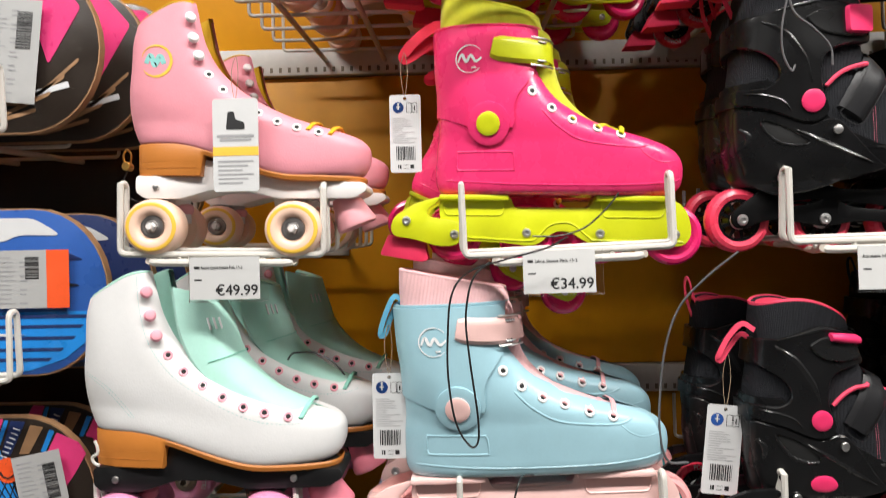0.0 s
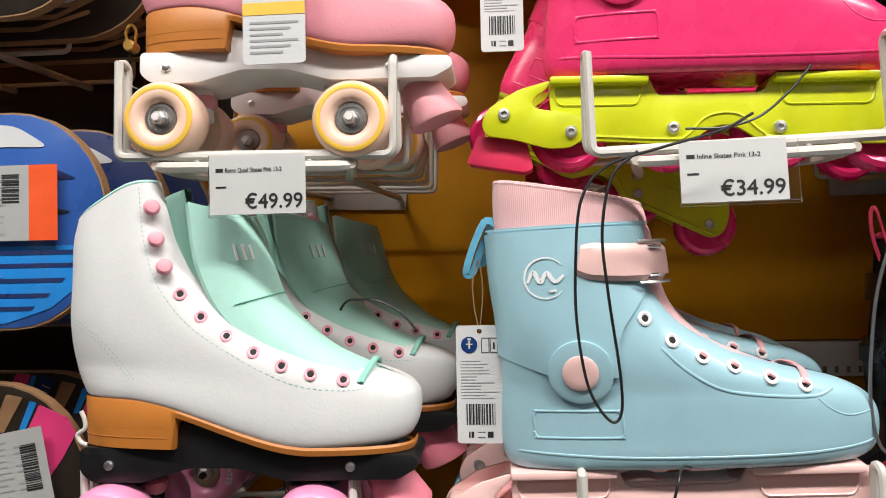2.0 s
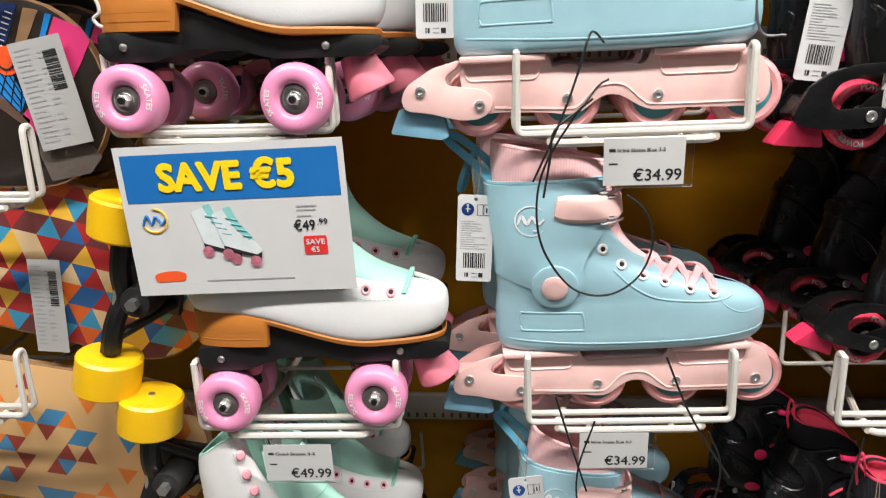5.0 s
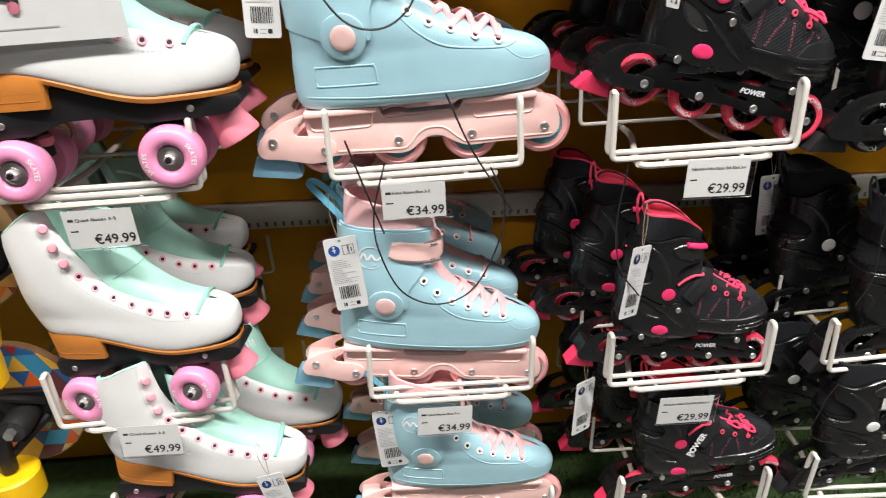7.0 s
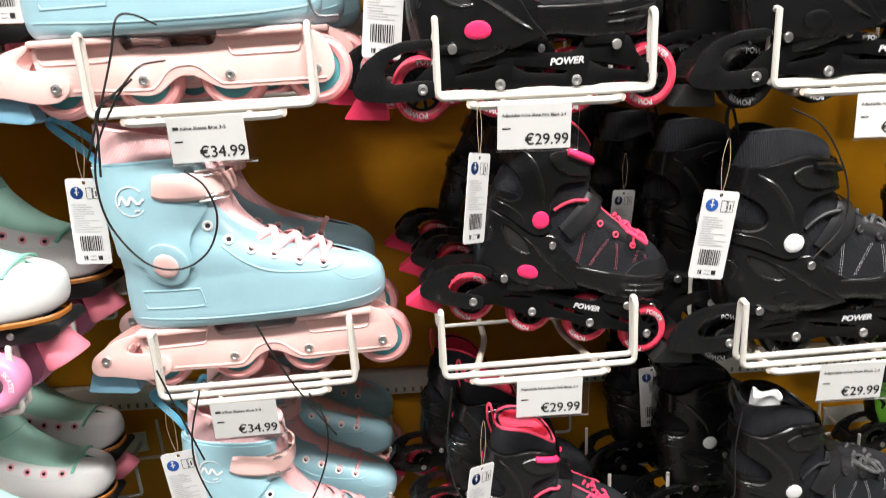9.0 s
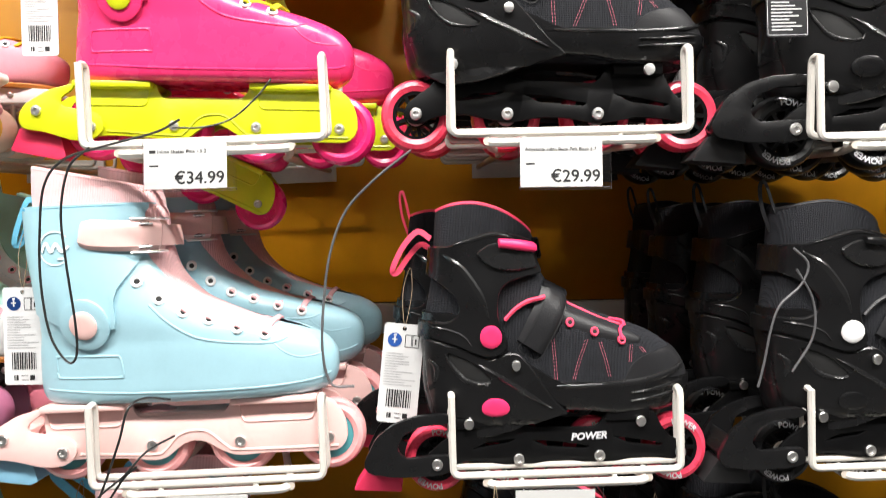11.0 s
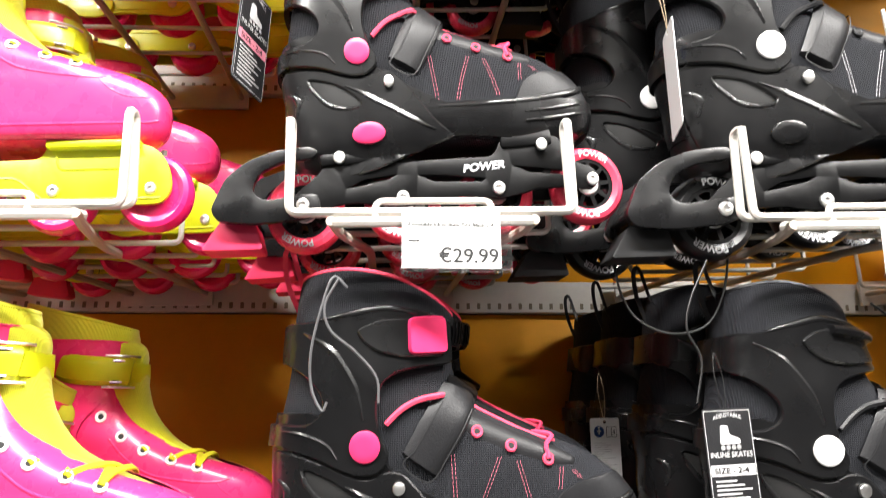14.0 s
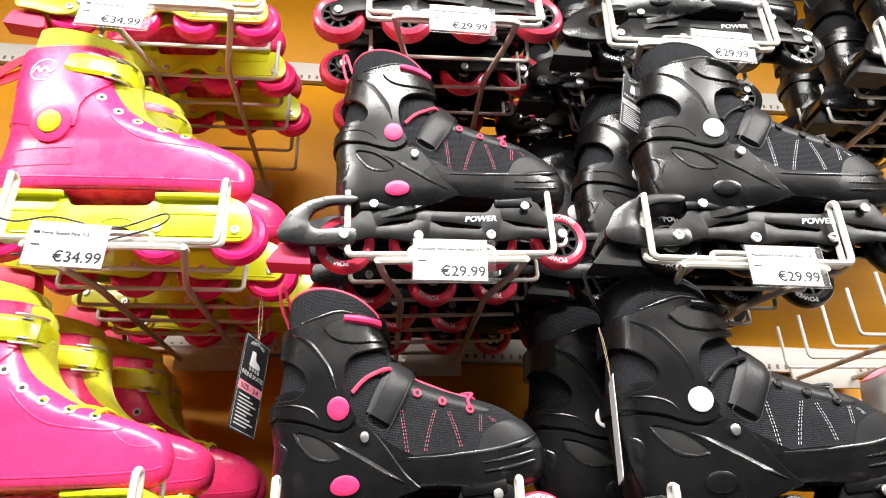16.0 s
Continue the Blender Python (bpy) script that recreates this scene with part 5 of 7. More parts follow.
# outer walls and ceiling are unseen; their colours are lowered to limit bounced light
wall_back = slab("wall_back", -4.0, 5.0, WALL_Y + 0.012, WALL_Y + 0.10, 0.0, 3.2, m_wallgrey, "shop wall behind the display panels, darkened to limit bounced light", "wall")
slab("wall_left", -4.1, -4.0, -4.6, WALL_Y + 0.10, 0.0, 3.2, m_wallgrey, "unseen shop wall, darkened to limit bounced light", "wall")
slab("wall_right", 5.0, 5.1, -4.6, WALL_Y + 0.10, 0.0, 3.2, m_wallgrey, "unseen shop wall, darkened to limit bounced light", "wall")
slab("wall_front", -4.1, 5.1, -4.7, -4.6, 0.0, 3.2, m_wallgrey, "unseen shop wall across the aisle, darkened to limit bounced light", "wall")
slab("ceiling", -4.1, 5.1, -4.7, WALL_Y + 0.10, 3.2, 3.3, m_ceiling, "unseen shop ceiling, toned down to limit bounced light", "ceiling")

# floor colour is lowered to cut the light bounced up into the display
m_floor = mat("grey_vinyl_floor", (0.09, 0.09, 0.09), 0.45, var=0.1, scale=4)
m_turf = mat("green_artificial_turf", (0.050, 0.10, 0.028), 0.9, var=0.6, scale=60, bump=0.8, bscale=260)
slab("floor", -4.1, 5.1, -4.7, WALL_Y + 0.10, -0.1, 0.0, m_floor, "shop floor, darkened to limit bounced light", "floor")
slab("plinth_deck", -4.0, 5.0, 0.62, WALL_Y, 0.0, 0.02, m_turf, "low deck covered in green artificial turf", "deck")
# turf blades
rng = random.Random(7)
bm = bmesh.new()
for i in range(9000):
    x, y = rng.uniform(0.2, 1.75), rng.uniform(0.63, 1.18)
    a = rng.uniform(0, 6.28)
    h, w = rng.uniform(0.010, 0.018), 0.0016
    dx, dy = math.cos(a) * w, math.sin(a) * w
    bm.faces.new((bm.verts.new((x - dx, y - dy, 0.02)), bm.verts.new((x + dx, y + dy, 0.02)), bm.verts.new((x + rng.uniform(-0.008, 0.008), y + rng.uniform(-0.008, 0.008), 0.02 + h))))
tagged(part("turf_blades", bm, m_turf), "short green artificial grass blades on the deck", "artificial grass", "", "stuff")

# orange panels between perforated white rails
RAILS = [0.575, 1.215, 1.79, 2.14, 2.74]
edges = [0.03] + RAILS + [3.1]
for i in range(len(edges) - 1):
    z0, z1 = edges[i] + (0.026 if i else 0), edges[i + 1] - 0.026
    for xa, xb in ((-1.6, 3.2),):
        p = part("panel", box(bmesh.new(), xa, xb, WALL_Y, WALL_Y + 0.011, z0, z1, 0.0015), m_panel, wall_back)
for z in RAILS:
    rail = tagged(part("rail", box(bmesh.new(), -1.6, 3.2, WALL_Y - 0.012, WALL_Y + 0.011, z - 0.024, z + 0.024, 0.002), m_rail), "white perforated steel rail on the back wall", "wall rail", "wall rails", "structure")
    bm = bmesh.new()
    for k in range(150):
        x = -0.75 + k * 0.016
        box(bm, x, x + 0.005, WALL_Y - 0.0125, WALL_Y - 0.0119, z - 0.019, z - 0.010)
    part("rail_slots", bm, m_slot, rail)["kind"] = "stuff"

# ceiling lamps
lamp = None
for lx, ly in LAMPS:
    if lamp is None:
        lamp = thing("ceiling_lamp", "white fluorescent ceiling lamp with a bright diffuser", "ceiling lamp", "ceiling lamps")
        part("housing", box(bmesh.new(), -0.66, 0.66, -0.10, 0.10, 0.02, 0.05, 0.004), m_whiteplastic, lamp)
        part("diffuser", box(bmesh.new(), -0.63, 0.63, -0.085, 0.085, 0.005, 0.02, 0.004), m_lamp, lamp)
        lamp.matrix_basis = pose(lx, ly, 3.15)
    else:
        copy_thing(lamp, pose(lx, ly, 3.15))


# ---------- wire display hooks ----------
def wire_hook(cross=(0.085, 0.150, 0.215, 0.280, 0.345, 0.410), rail=0.010):
    """A wire display hook: front loop, label bar, two arms to the wall and cross wires with upturned ends. Its base is the middle of the front wire."""
    h = thing("display_hook", "off-white coated wire display hook fixed to the back wall", "display hook", "display hooks")
    W, H = 0.1125, 0.078
    r = 0.0036
    a = bend([(-W, 0, H), (-W, 0, 0), (W, 0, 0), (W, 0, H), (W, 0.014, H + 0.001), (W + 0.002, 0.016, 0.004), (-W - 0.002, 0.016, 0.004), (-W, 0.014, H + 0.001), (-W, 0, H)], 0.008)
    part("front_loop", tube(bmesh.new(), a[:-1], r, 8, True), m_wire, h)
    bar = bend([(-0.078, 0.016, -0.004), (-0.078, -0.004, -0.009), (0.078, -0.004, -0.009), (0.078, 0.016, -0.004)], 0.012)
    part("label_bar", tube(bmesh.new(), bar, 0.0042, 8), m_wire, h)
    up = bend([(-0.046, -0.002, -0.006), (-0.046, 0.004, rail), (0.046, 0.004, rail), (0.046, -0.002, -0.006)], 0.008)
    part("label_rail", tube(bmesh.new(), up, 0.0028, 8), m_wire, h)
    for s in (-1, 1):
        arm = bend([(s * 0.080, -0.002, -0.007), (s * 0.074, 0.03, -0.010), (s * 0.052, 0.12, -0.004), (s * 0.052, 0.49, 0.012)], 0.02)
        part("arm", tube(bmesh.new(), arm, 0.0042, 8), m_wirepale, h)
    first = None
    for k, y in enumerate(cross):
        z0 = 0.002 + 0.012 * y / 0.45
        if first is None:
            u = bend([(-W, 0, H * 0.92), (-W, 0, 0), (W, 0, 0), (W, 0, H * 0.92)], 0.008)
            first = part("cross_wire", tube(bmesh.new(), u, 0.0028, 8), m_wire, h)
            first.location = (0, y, z0)
        else:
            reuse(first, pose(0, y, z0), h)
    part("back_plate", box(bmesh.new(), -0.062, 0.062, 0.482, 0.489, -0.006, 0.032, 0.001), m_rail, h)
    return h


# ---------- price labels ----------
def price_label(price, line, label):
    t = thing("price_label", label, "price label", "price labels")
    part("sleeve", plate(bmesh.new(), rounded([(-0.0428, 0), (0.0428, 0), (0.0428, -0.0490), (-0.0428, -0.0490)], 0.0015, 2), 0.0008, 0.0018), m_sleeve, t, "clear plastic sleeve").visible_shadow = False
    part("sleeve_lip", box(bmesh.new(), -0.0428, 0.0428, -0.0008, 0.0018, -0.0490, -0.0468, 0.0004), m_sleeve, t)
    part("paper", plate(bmesh.new(), [(-0.0415, -0.001), (0.0345, -0.001), (0.0345, -0.0465), (-0.0415, -0.0465)], 0.0001, 0.0006), m_paper, t)
    y = -0.0001
    bm = bmesh.new()
    letter(bm, price, 0.0160, lambda u, v: (-0.0135 + u, y, -0.0420 + v), 0.014, 0.0455)
    part("price_lettering", bm, m_ink, t)
    bm = bmesh.new()
    if line.startswith("Adjustable"):
        letter(bm, line, 0.0048, lambda u, v: (-0.0370 + u, y, -0.0135 + v), 0.012, 0.066)
    else:
        letter(bm, line, 0.0050, lambda u, v: (-0.0290 + u, y, -0.0140 + v), 0.012, 0.0450)
        flat_rect(bm, -0.0365, -0.0305, -0.0138, -0.0108, y)
    flat_rect(bm, -0.0365, -0.0280, -0.0262, -0.0246, y)
    part("line_lettering", bm, m_ink, t)["kind"] = "stuff"
    return t


# ---------- hang tags ----------
def hang_card(kind):
    """A swing tag on an elastic string; its base is the punched hole."""
    if kind == "white":
        t = thing("swing_tag", "white card swing tag with blue round sign and bar code", "swing tag", "white swing tags")
        W, H = 0.0165, 0.082
        hole = rounded([(-0.0018, -0.0022), (0.0018, -0.0022), (0.0018, -0.0058), (-0.0018, -0.0058)], 0.002, 2)
        part("card", plate(bmesh.new(), rounded([(-W, 0), (W, 0), (W, -H), (-W, -H)], 0.003), -0.0004, 0.0004, [hole]), m_card, t)
        y = -0.0007
        bm = lathe(bmesh.new(), [(0.0058, y), (0.0001, y)], 22, -0.0072, -0.0135)
        part("round_sign", bm, m_blueink, t, "blue printed round sign")
        bm = bmesh.new()
        flat_rect(bm, -0.0078, -0.0066, -0.016, -0.0105, y - 0.0002)
        flat_rect(bm, -0.0094, -0.005, -0.0135, -0.0125, y - 0.0002)
        flat_rect(bm, -0.0084, -0.006, -0.0102, -0.0088, y - 0.0002)
        part("sign_figure_bars", bm, m_card, t)
        bm = bmesh.new()
        for x0, x1 in ((0.0012, 0.0068), (0.0072, 0.0128)):
            for q in ((x0, x1, -0.0190, -0.0186), (x0, x1, -0.0090, -0.0086), (x0, x0 + 0.0005, -0.019, -0.0088), (x1 - 0.0005, x1, -0.019, -0.0088)):
                flat_rect(bm, *q, y)
        flat_rect(bm, 0.0094, 0.0106, -0.0165, -0.0118, y)
        part("booklet_sign", bm, m_ink, t)
        bm = bmesh.new()
        rr = random.Random(3)
        for k in range(13):
            z = -0.0245 - k * 0.00215
            flat_rect(bm, -0.0135, -0.0135 + rr.uniform(0.010, 0.026), z - 0.0005, z, y)
        part("small_print", bm, m_greyink, t)["kind"] = "stuff"
        bm = bmesh.new()
        x = -0.010
        while x < 0.010:
            w = rr.choice((0.0004, 0.0008, 0.0012))
            flat_rect(bm, x, x + w, -0.069, -0.0545, y)
            x += w + rr.choice((0.0005, 0.0009))
        for q in ((-0.0085, -0.0075), (-0.0068, -0.0050), (0.0045, 0.0085)):
            flat_rect(bm, *q, -0.0780, -0.0738, y)
        for q in ((-0.0025, 0.0030, -0.0744, -0.0740), (-0.0025, 0.0030, -0.0780, -0.0776)):
            flat_rect(bm, *q, y)
        part("bar_code", bm, m_ink, t)["kind"] = "stuff"
    elif kind == "quad":
        t = thing("swing_tag", "large white swing tag with yellow band and dark skate print", "swing tag")
        W, H = 0.0245, 0.099
        part("card", plate(bmesh.new(), rounded([(-W, 0), (W, 0), (W, -H), (-W, -H)], 0.004), -0.0005, 0.0005), m_card, t)
        bm = bmesh.new()
        flat_rect(bm, -W, W, -0.061, -0.0515, -0.0008)
        part("yellow_band", bm, m_yellowring, t)
        bm = bmesh.new()
        for zz, w in ((-0.0385, 0.020), (-0.0425, 0.017)):
            flat_rect(bm, -w, w, zz - 0.0030, zz, -0.0008)
        for k in range(6):
            flat_rect(bm, -0.019, 0.019 - (k % 3) * 0.006, -0.068 - k * 0.0046, -0.0662 - k * 0.0046, -0.0008)
        part("small_print", bm, m_greyink, t)["kind"] = "stuff"
        bm = plate(bmesh.new(), rounded([(-0.008, -0.014), (-0.001, -0.014), (0.0, -0.022), (0.010, -0.026), (0.010, -0.033), (-0.010, -0.033)], 0.002), -0.0009, -0.0006)
        part("skate_print", bm, m_ink, t)
    else:
        t = thing("swing_tag", "black card swing tag with white print about inline skates", "swing tag", "black swing tags")
        W, H = 0.0215, 0.090
        part("card", plate(bmesh.new(), rounded([(-W, 0), (W, 0), (W, -H), (-W, -H)], 0.003), -0.0005, 0.0005), m_blkleather, t)
        bm = bmesh.new()
        flat_rect(bm, -0.0195, 0.0195, -0.053, -0.0445, -0.0008)
        part("white_band" if kind == "black" else "pink_band", bm, m_card if kind == "black" else m_pinkink, t)
        bm = bmesh.new()
        letter(bm, "SIZE - 2-4", 0.0065, lambda u, v: (-0.0165 + u, -0.0010, -0.0510 + v), 0.03, 0.030)
        part("size_lettering", bm, m_ink, t)
        bm = bmesh.new()
        letter(bm, "INLINE SKATES", 0.0058, lambda u, v: (-0.0185 + u, -0.0008, -0.0385 + v), 0.02, 0.037)
        letter(bm, "ADJUSTABLE", 0.0042, lambda u, v: (-0.0125 + u, -0.0008, -0.009 + v + 0.0025 * (1 - ((u - 0.0125) / 0.0125) ** 2)), 0.02, 0.025)
        for k in range(9):
            flat_rect(bm, -0.0165, 0.002 + (k * 7 % 5) * 0.0032, -0.0575 - k * 0.0033, -0.0563 - k * 0.0033, -0.0008)
        plate(bm, rounded([(-0.007, -0.0135), (-0.0005, -0.0135), (0.0005, -0.021), (0.0095, -0.0245), (0.0095, -0.0285), (-0.0085, -0.0285)], 0.002), -0.0009, -0.0006)
        for k in range(4):
            lathe(bm, [(0.0020, -0.0009), (0.0001, -0.0009)], 10, -0.0065 + k * 0.0047, -0.031)
        for q in ((-0.0205, 0.0205, -0.0885, -0.088), (-0.0205, 0.0205, -0.0022, -0.0017), (-0.0206, -0.0201, -0.088, -0.002), (0.0201, 0.0206, -0.088, -0.002)):
            flat_rect(bm, *q, -0.0008)
        part("small_print", bm, m_card, t)["kind"] = "stuff"
    bm = tube(bmesh.new(), [tuple(p) for p in catmull([(0, 0, -0.004), (-0.003, 0.001, 0.012), (-0.004, 0.003, 0.030), (0.0, 0.006, 0.046), (0.003, 0.003, 0.028), (0.002, 0.001, 0.010), (0, 0, -0.004)], 30)], 0.00035, 5)
    part("string", bm, m_string if kind != "black" else m_cable, t)
    return t


# ---------- build the kinds once ----------
quad_white = quad_skate("white leather roller skate with mint lining, tan sole and pink wheels", m_whiteleather, m_mint, m_tan, m_blackplate, m_pinkwheel, m_toestop, m_lace_mint, m_eyelet, "roller skates", studs=m_mintink)
quad_pink = quad_skate("dusty pink roller skate with golden lining, tan sole and cream wheels", m_pinkleather, m_goldlining, m_tan, m_whiteplate, m_creamwheel, m_palestop, m_lace_gold, m_whiteplastic, "roller skates", tongue=False, ring=m_yellowring, studs=m_pinkleather)
shell_pink = shell_inline_skate("hot pink hard-shell inline skate with lime frame and buckle", m_hot, m_lime, m_limefab, m_lime, m_hotstop, m_hotwheel, m_lace_lime, m_red, "pink inline skates", puff=0.009)
shell_blue = shell_inline_skate("pale blue hard-shell inline skate with blush pink frame and buckle", m_sky, m_blush, m_blushfab, m_blush, m_bluestop, m_clearpink, m_lace_blush, m_skyfab, "blue inline skates", m_teal)
black_plain = adjustable_inline_skate("black inline skate with coral wheels, pink piping and no brake", m_neon, m_neonfab, m_redwheel, m_lace_pink, m_hotstop, m_whiteplastic, "black and pink inline skates", brake=False, square_lever=True)
black_pink = adjustable_inline_skate("black inline skate with coral wheels, pink trim and heel brake", m_neon, m_neonfab, m_redwheel, m_lace_pink, m_hotstop, m_greyprint, "black and pink inline skates")
black_white = adjustable_inline_skate("black inline skate with black wheels, white pivot and heel brake", m_whiteplastic, m_blkleather, m_blackwheel, m_lace_black, m_blackrub, m_greyprint, "black inline skates")
black_green = adjustable_inline_skate("black inline skate with acid green trim and grey wheels", m_green, m_green, m_blackwheel, m_green, m_green, m_greyprint, "black and green inline skates", m_cup=m_green)
hook = wire_hook()
hook_mid = wire_hook(rail=-0.003)
hook_low = wire_hook((0.16, 0.30, 0.42), -0.003)
used = set()


def place(proto, m):
    """The built kind itself at its first place, copies after."""
    if proto.name not in used:
        used.add(proto.name)
        proto.matrix_basis = m
        return proto
    return copy_thing(proto, m)


STEP = 0.116
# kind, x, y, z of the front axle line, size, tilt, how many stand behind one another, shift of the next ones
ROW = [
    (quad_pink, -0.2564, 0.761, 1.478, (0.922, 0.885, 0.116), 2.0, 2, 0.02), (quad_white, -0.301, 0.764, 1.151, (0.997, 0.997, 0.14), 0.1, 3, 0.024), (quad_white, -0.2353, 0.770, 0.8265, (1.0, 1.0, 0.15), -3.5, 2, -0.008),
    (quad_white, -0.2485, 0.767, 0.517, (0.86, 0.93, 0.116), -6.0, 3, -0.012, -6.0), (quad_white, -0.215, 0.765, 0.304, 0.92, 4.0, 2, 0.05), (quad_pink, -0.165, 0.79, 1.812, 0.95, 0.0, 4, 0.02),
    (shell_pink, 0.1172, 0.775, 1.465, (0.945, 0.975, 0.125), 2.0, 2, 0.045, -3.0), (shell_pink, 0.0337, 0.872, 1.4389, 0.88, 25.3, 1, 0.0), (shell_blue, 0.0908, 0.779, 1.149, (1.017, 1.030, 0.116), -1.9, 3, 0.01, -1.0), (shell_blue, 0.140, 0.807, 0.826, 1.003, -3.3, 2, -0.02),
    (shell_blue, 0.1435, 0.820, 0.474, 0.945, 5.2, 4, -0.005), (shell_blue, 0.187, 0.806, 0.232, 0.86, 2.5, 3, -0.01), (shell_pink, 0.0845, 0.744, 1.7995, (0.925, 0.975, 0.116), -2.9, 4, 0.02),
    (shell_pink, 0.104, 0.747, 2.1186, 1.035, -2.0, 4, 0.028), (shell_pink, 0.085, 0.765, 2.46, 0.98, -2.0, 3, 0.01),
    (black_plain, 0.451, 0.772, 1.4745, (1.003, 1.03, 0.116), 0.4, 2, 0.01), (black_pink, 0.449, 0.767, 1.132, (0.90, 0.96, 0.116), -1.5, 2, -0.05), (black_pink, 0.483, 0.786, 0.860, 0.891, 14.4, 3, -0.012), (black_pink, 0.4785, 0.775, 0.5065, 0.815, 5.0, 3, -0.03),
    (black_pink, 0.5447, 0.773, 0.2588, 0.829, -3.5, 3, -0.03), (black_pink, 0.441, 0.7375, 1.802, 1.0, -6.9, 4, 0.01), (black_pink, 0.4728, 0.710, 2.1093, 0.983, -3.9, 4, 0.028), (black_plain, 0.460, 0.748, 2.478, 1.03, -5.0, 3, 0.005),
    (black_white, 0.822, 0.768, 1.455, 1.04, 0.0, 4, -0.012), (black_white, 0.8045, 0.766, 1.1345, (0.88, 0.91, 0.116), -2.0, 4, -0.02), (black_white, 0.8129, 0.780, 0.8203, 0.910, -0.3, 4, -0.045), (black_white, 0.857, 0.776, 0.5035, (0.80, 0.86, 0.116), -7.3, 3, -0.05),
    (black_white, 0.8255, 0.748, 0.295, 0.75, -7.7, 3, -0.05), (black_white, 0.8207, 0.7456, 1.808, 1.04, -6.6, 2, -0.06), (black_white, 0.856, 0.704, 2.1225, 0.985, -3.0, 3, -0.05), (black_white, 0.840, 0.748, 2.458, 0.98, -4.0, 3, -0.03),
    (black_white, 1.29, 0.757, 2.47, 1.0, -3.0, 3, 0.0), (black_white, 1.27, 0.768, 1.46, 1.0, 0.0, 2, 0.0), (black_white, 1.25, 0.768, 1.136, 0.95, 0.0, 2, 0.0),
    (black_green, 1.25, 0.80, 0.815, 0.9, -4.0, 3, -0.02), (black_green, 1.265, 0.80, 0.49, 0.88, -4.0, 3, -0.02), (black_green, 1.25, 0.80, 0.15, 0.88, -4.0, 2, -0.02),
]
rj = random.Random(11)


def lace_bow(ob, material, rr):
    """Loose loops and ends of a tied lace over the throat of a boot."""
    bm = bmesh.new()
    for q in range(9):
        x, y = rr.uniform(0.038, 0.078), rr.uniform(-0.026, 0.014)
        z = 0.1475 - (x - 0.035) * 0.42
        dx, dy = rr.uniform(0.010, 0.018), rr.uniform(0.010, 0.020) * rr.choice((-1, 1))
        pts = [(x, y, z), (x + dx * 0.6, y + dy * 0.5, z + 0.009), (x + dx, y + dy, z - 0.002), (x + dx * 0.2, y + dy * 1.1, z + 0.003), (x - dx * 0.4, y + dy * 0.3, z + 0.006), (x - dx, y - dy * 0.5, z + 0.004)]
        tube(bm, [tuple(p) for p in catmull(pts, 24)], 0.0025, 6)
    part("lace_bow", bm, material, ob)


front = []
for proto, x, y, z, s, tilt, deep, shift, *turn in ROW:
    for k in range(deep):
        jx = 0 if k == 0 else shift * min(k, 2) + rj.uniform(-0.006, 0.006)
        jt = 0 if k == 0 else rj.uniform(-2, 2)
        jy = 0 if k == 0 else rj.uniform(-0.005, 0.005)
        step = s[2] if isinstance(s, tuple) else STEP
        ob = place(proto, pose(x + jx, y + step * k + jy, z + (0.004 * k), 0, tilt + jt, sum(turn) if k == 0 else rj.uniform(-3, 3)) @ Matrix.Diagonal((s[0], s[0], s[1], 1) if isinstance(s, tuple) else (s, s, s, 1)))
        if k == 0:
            front.append((ob, proto, z, tilt))

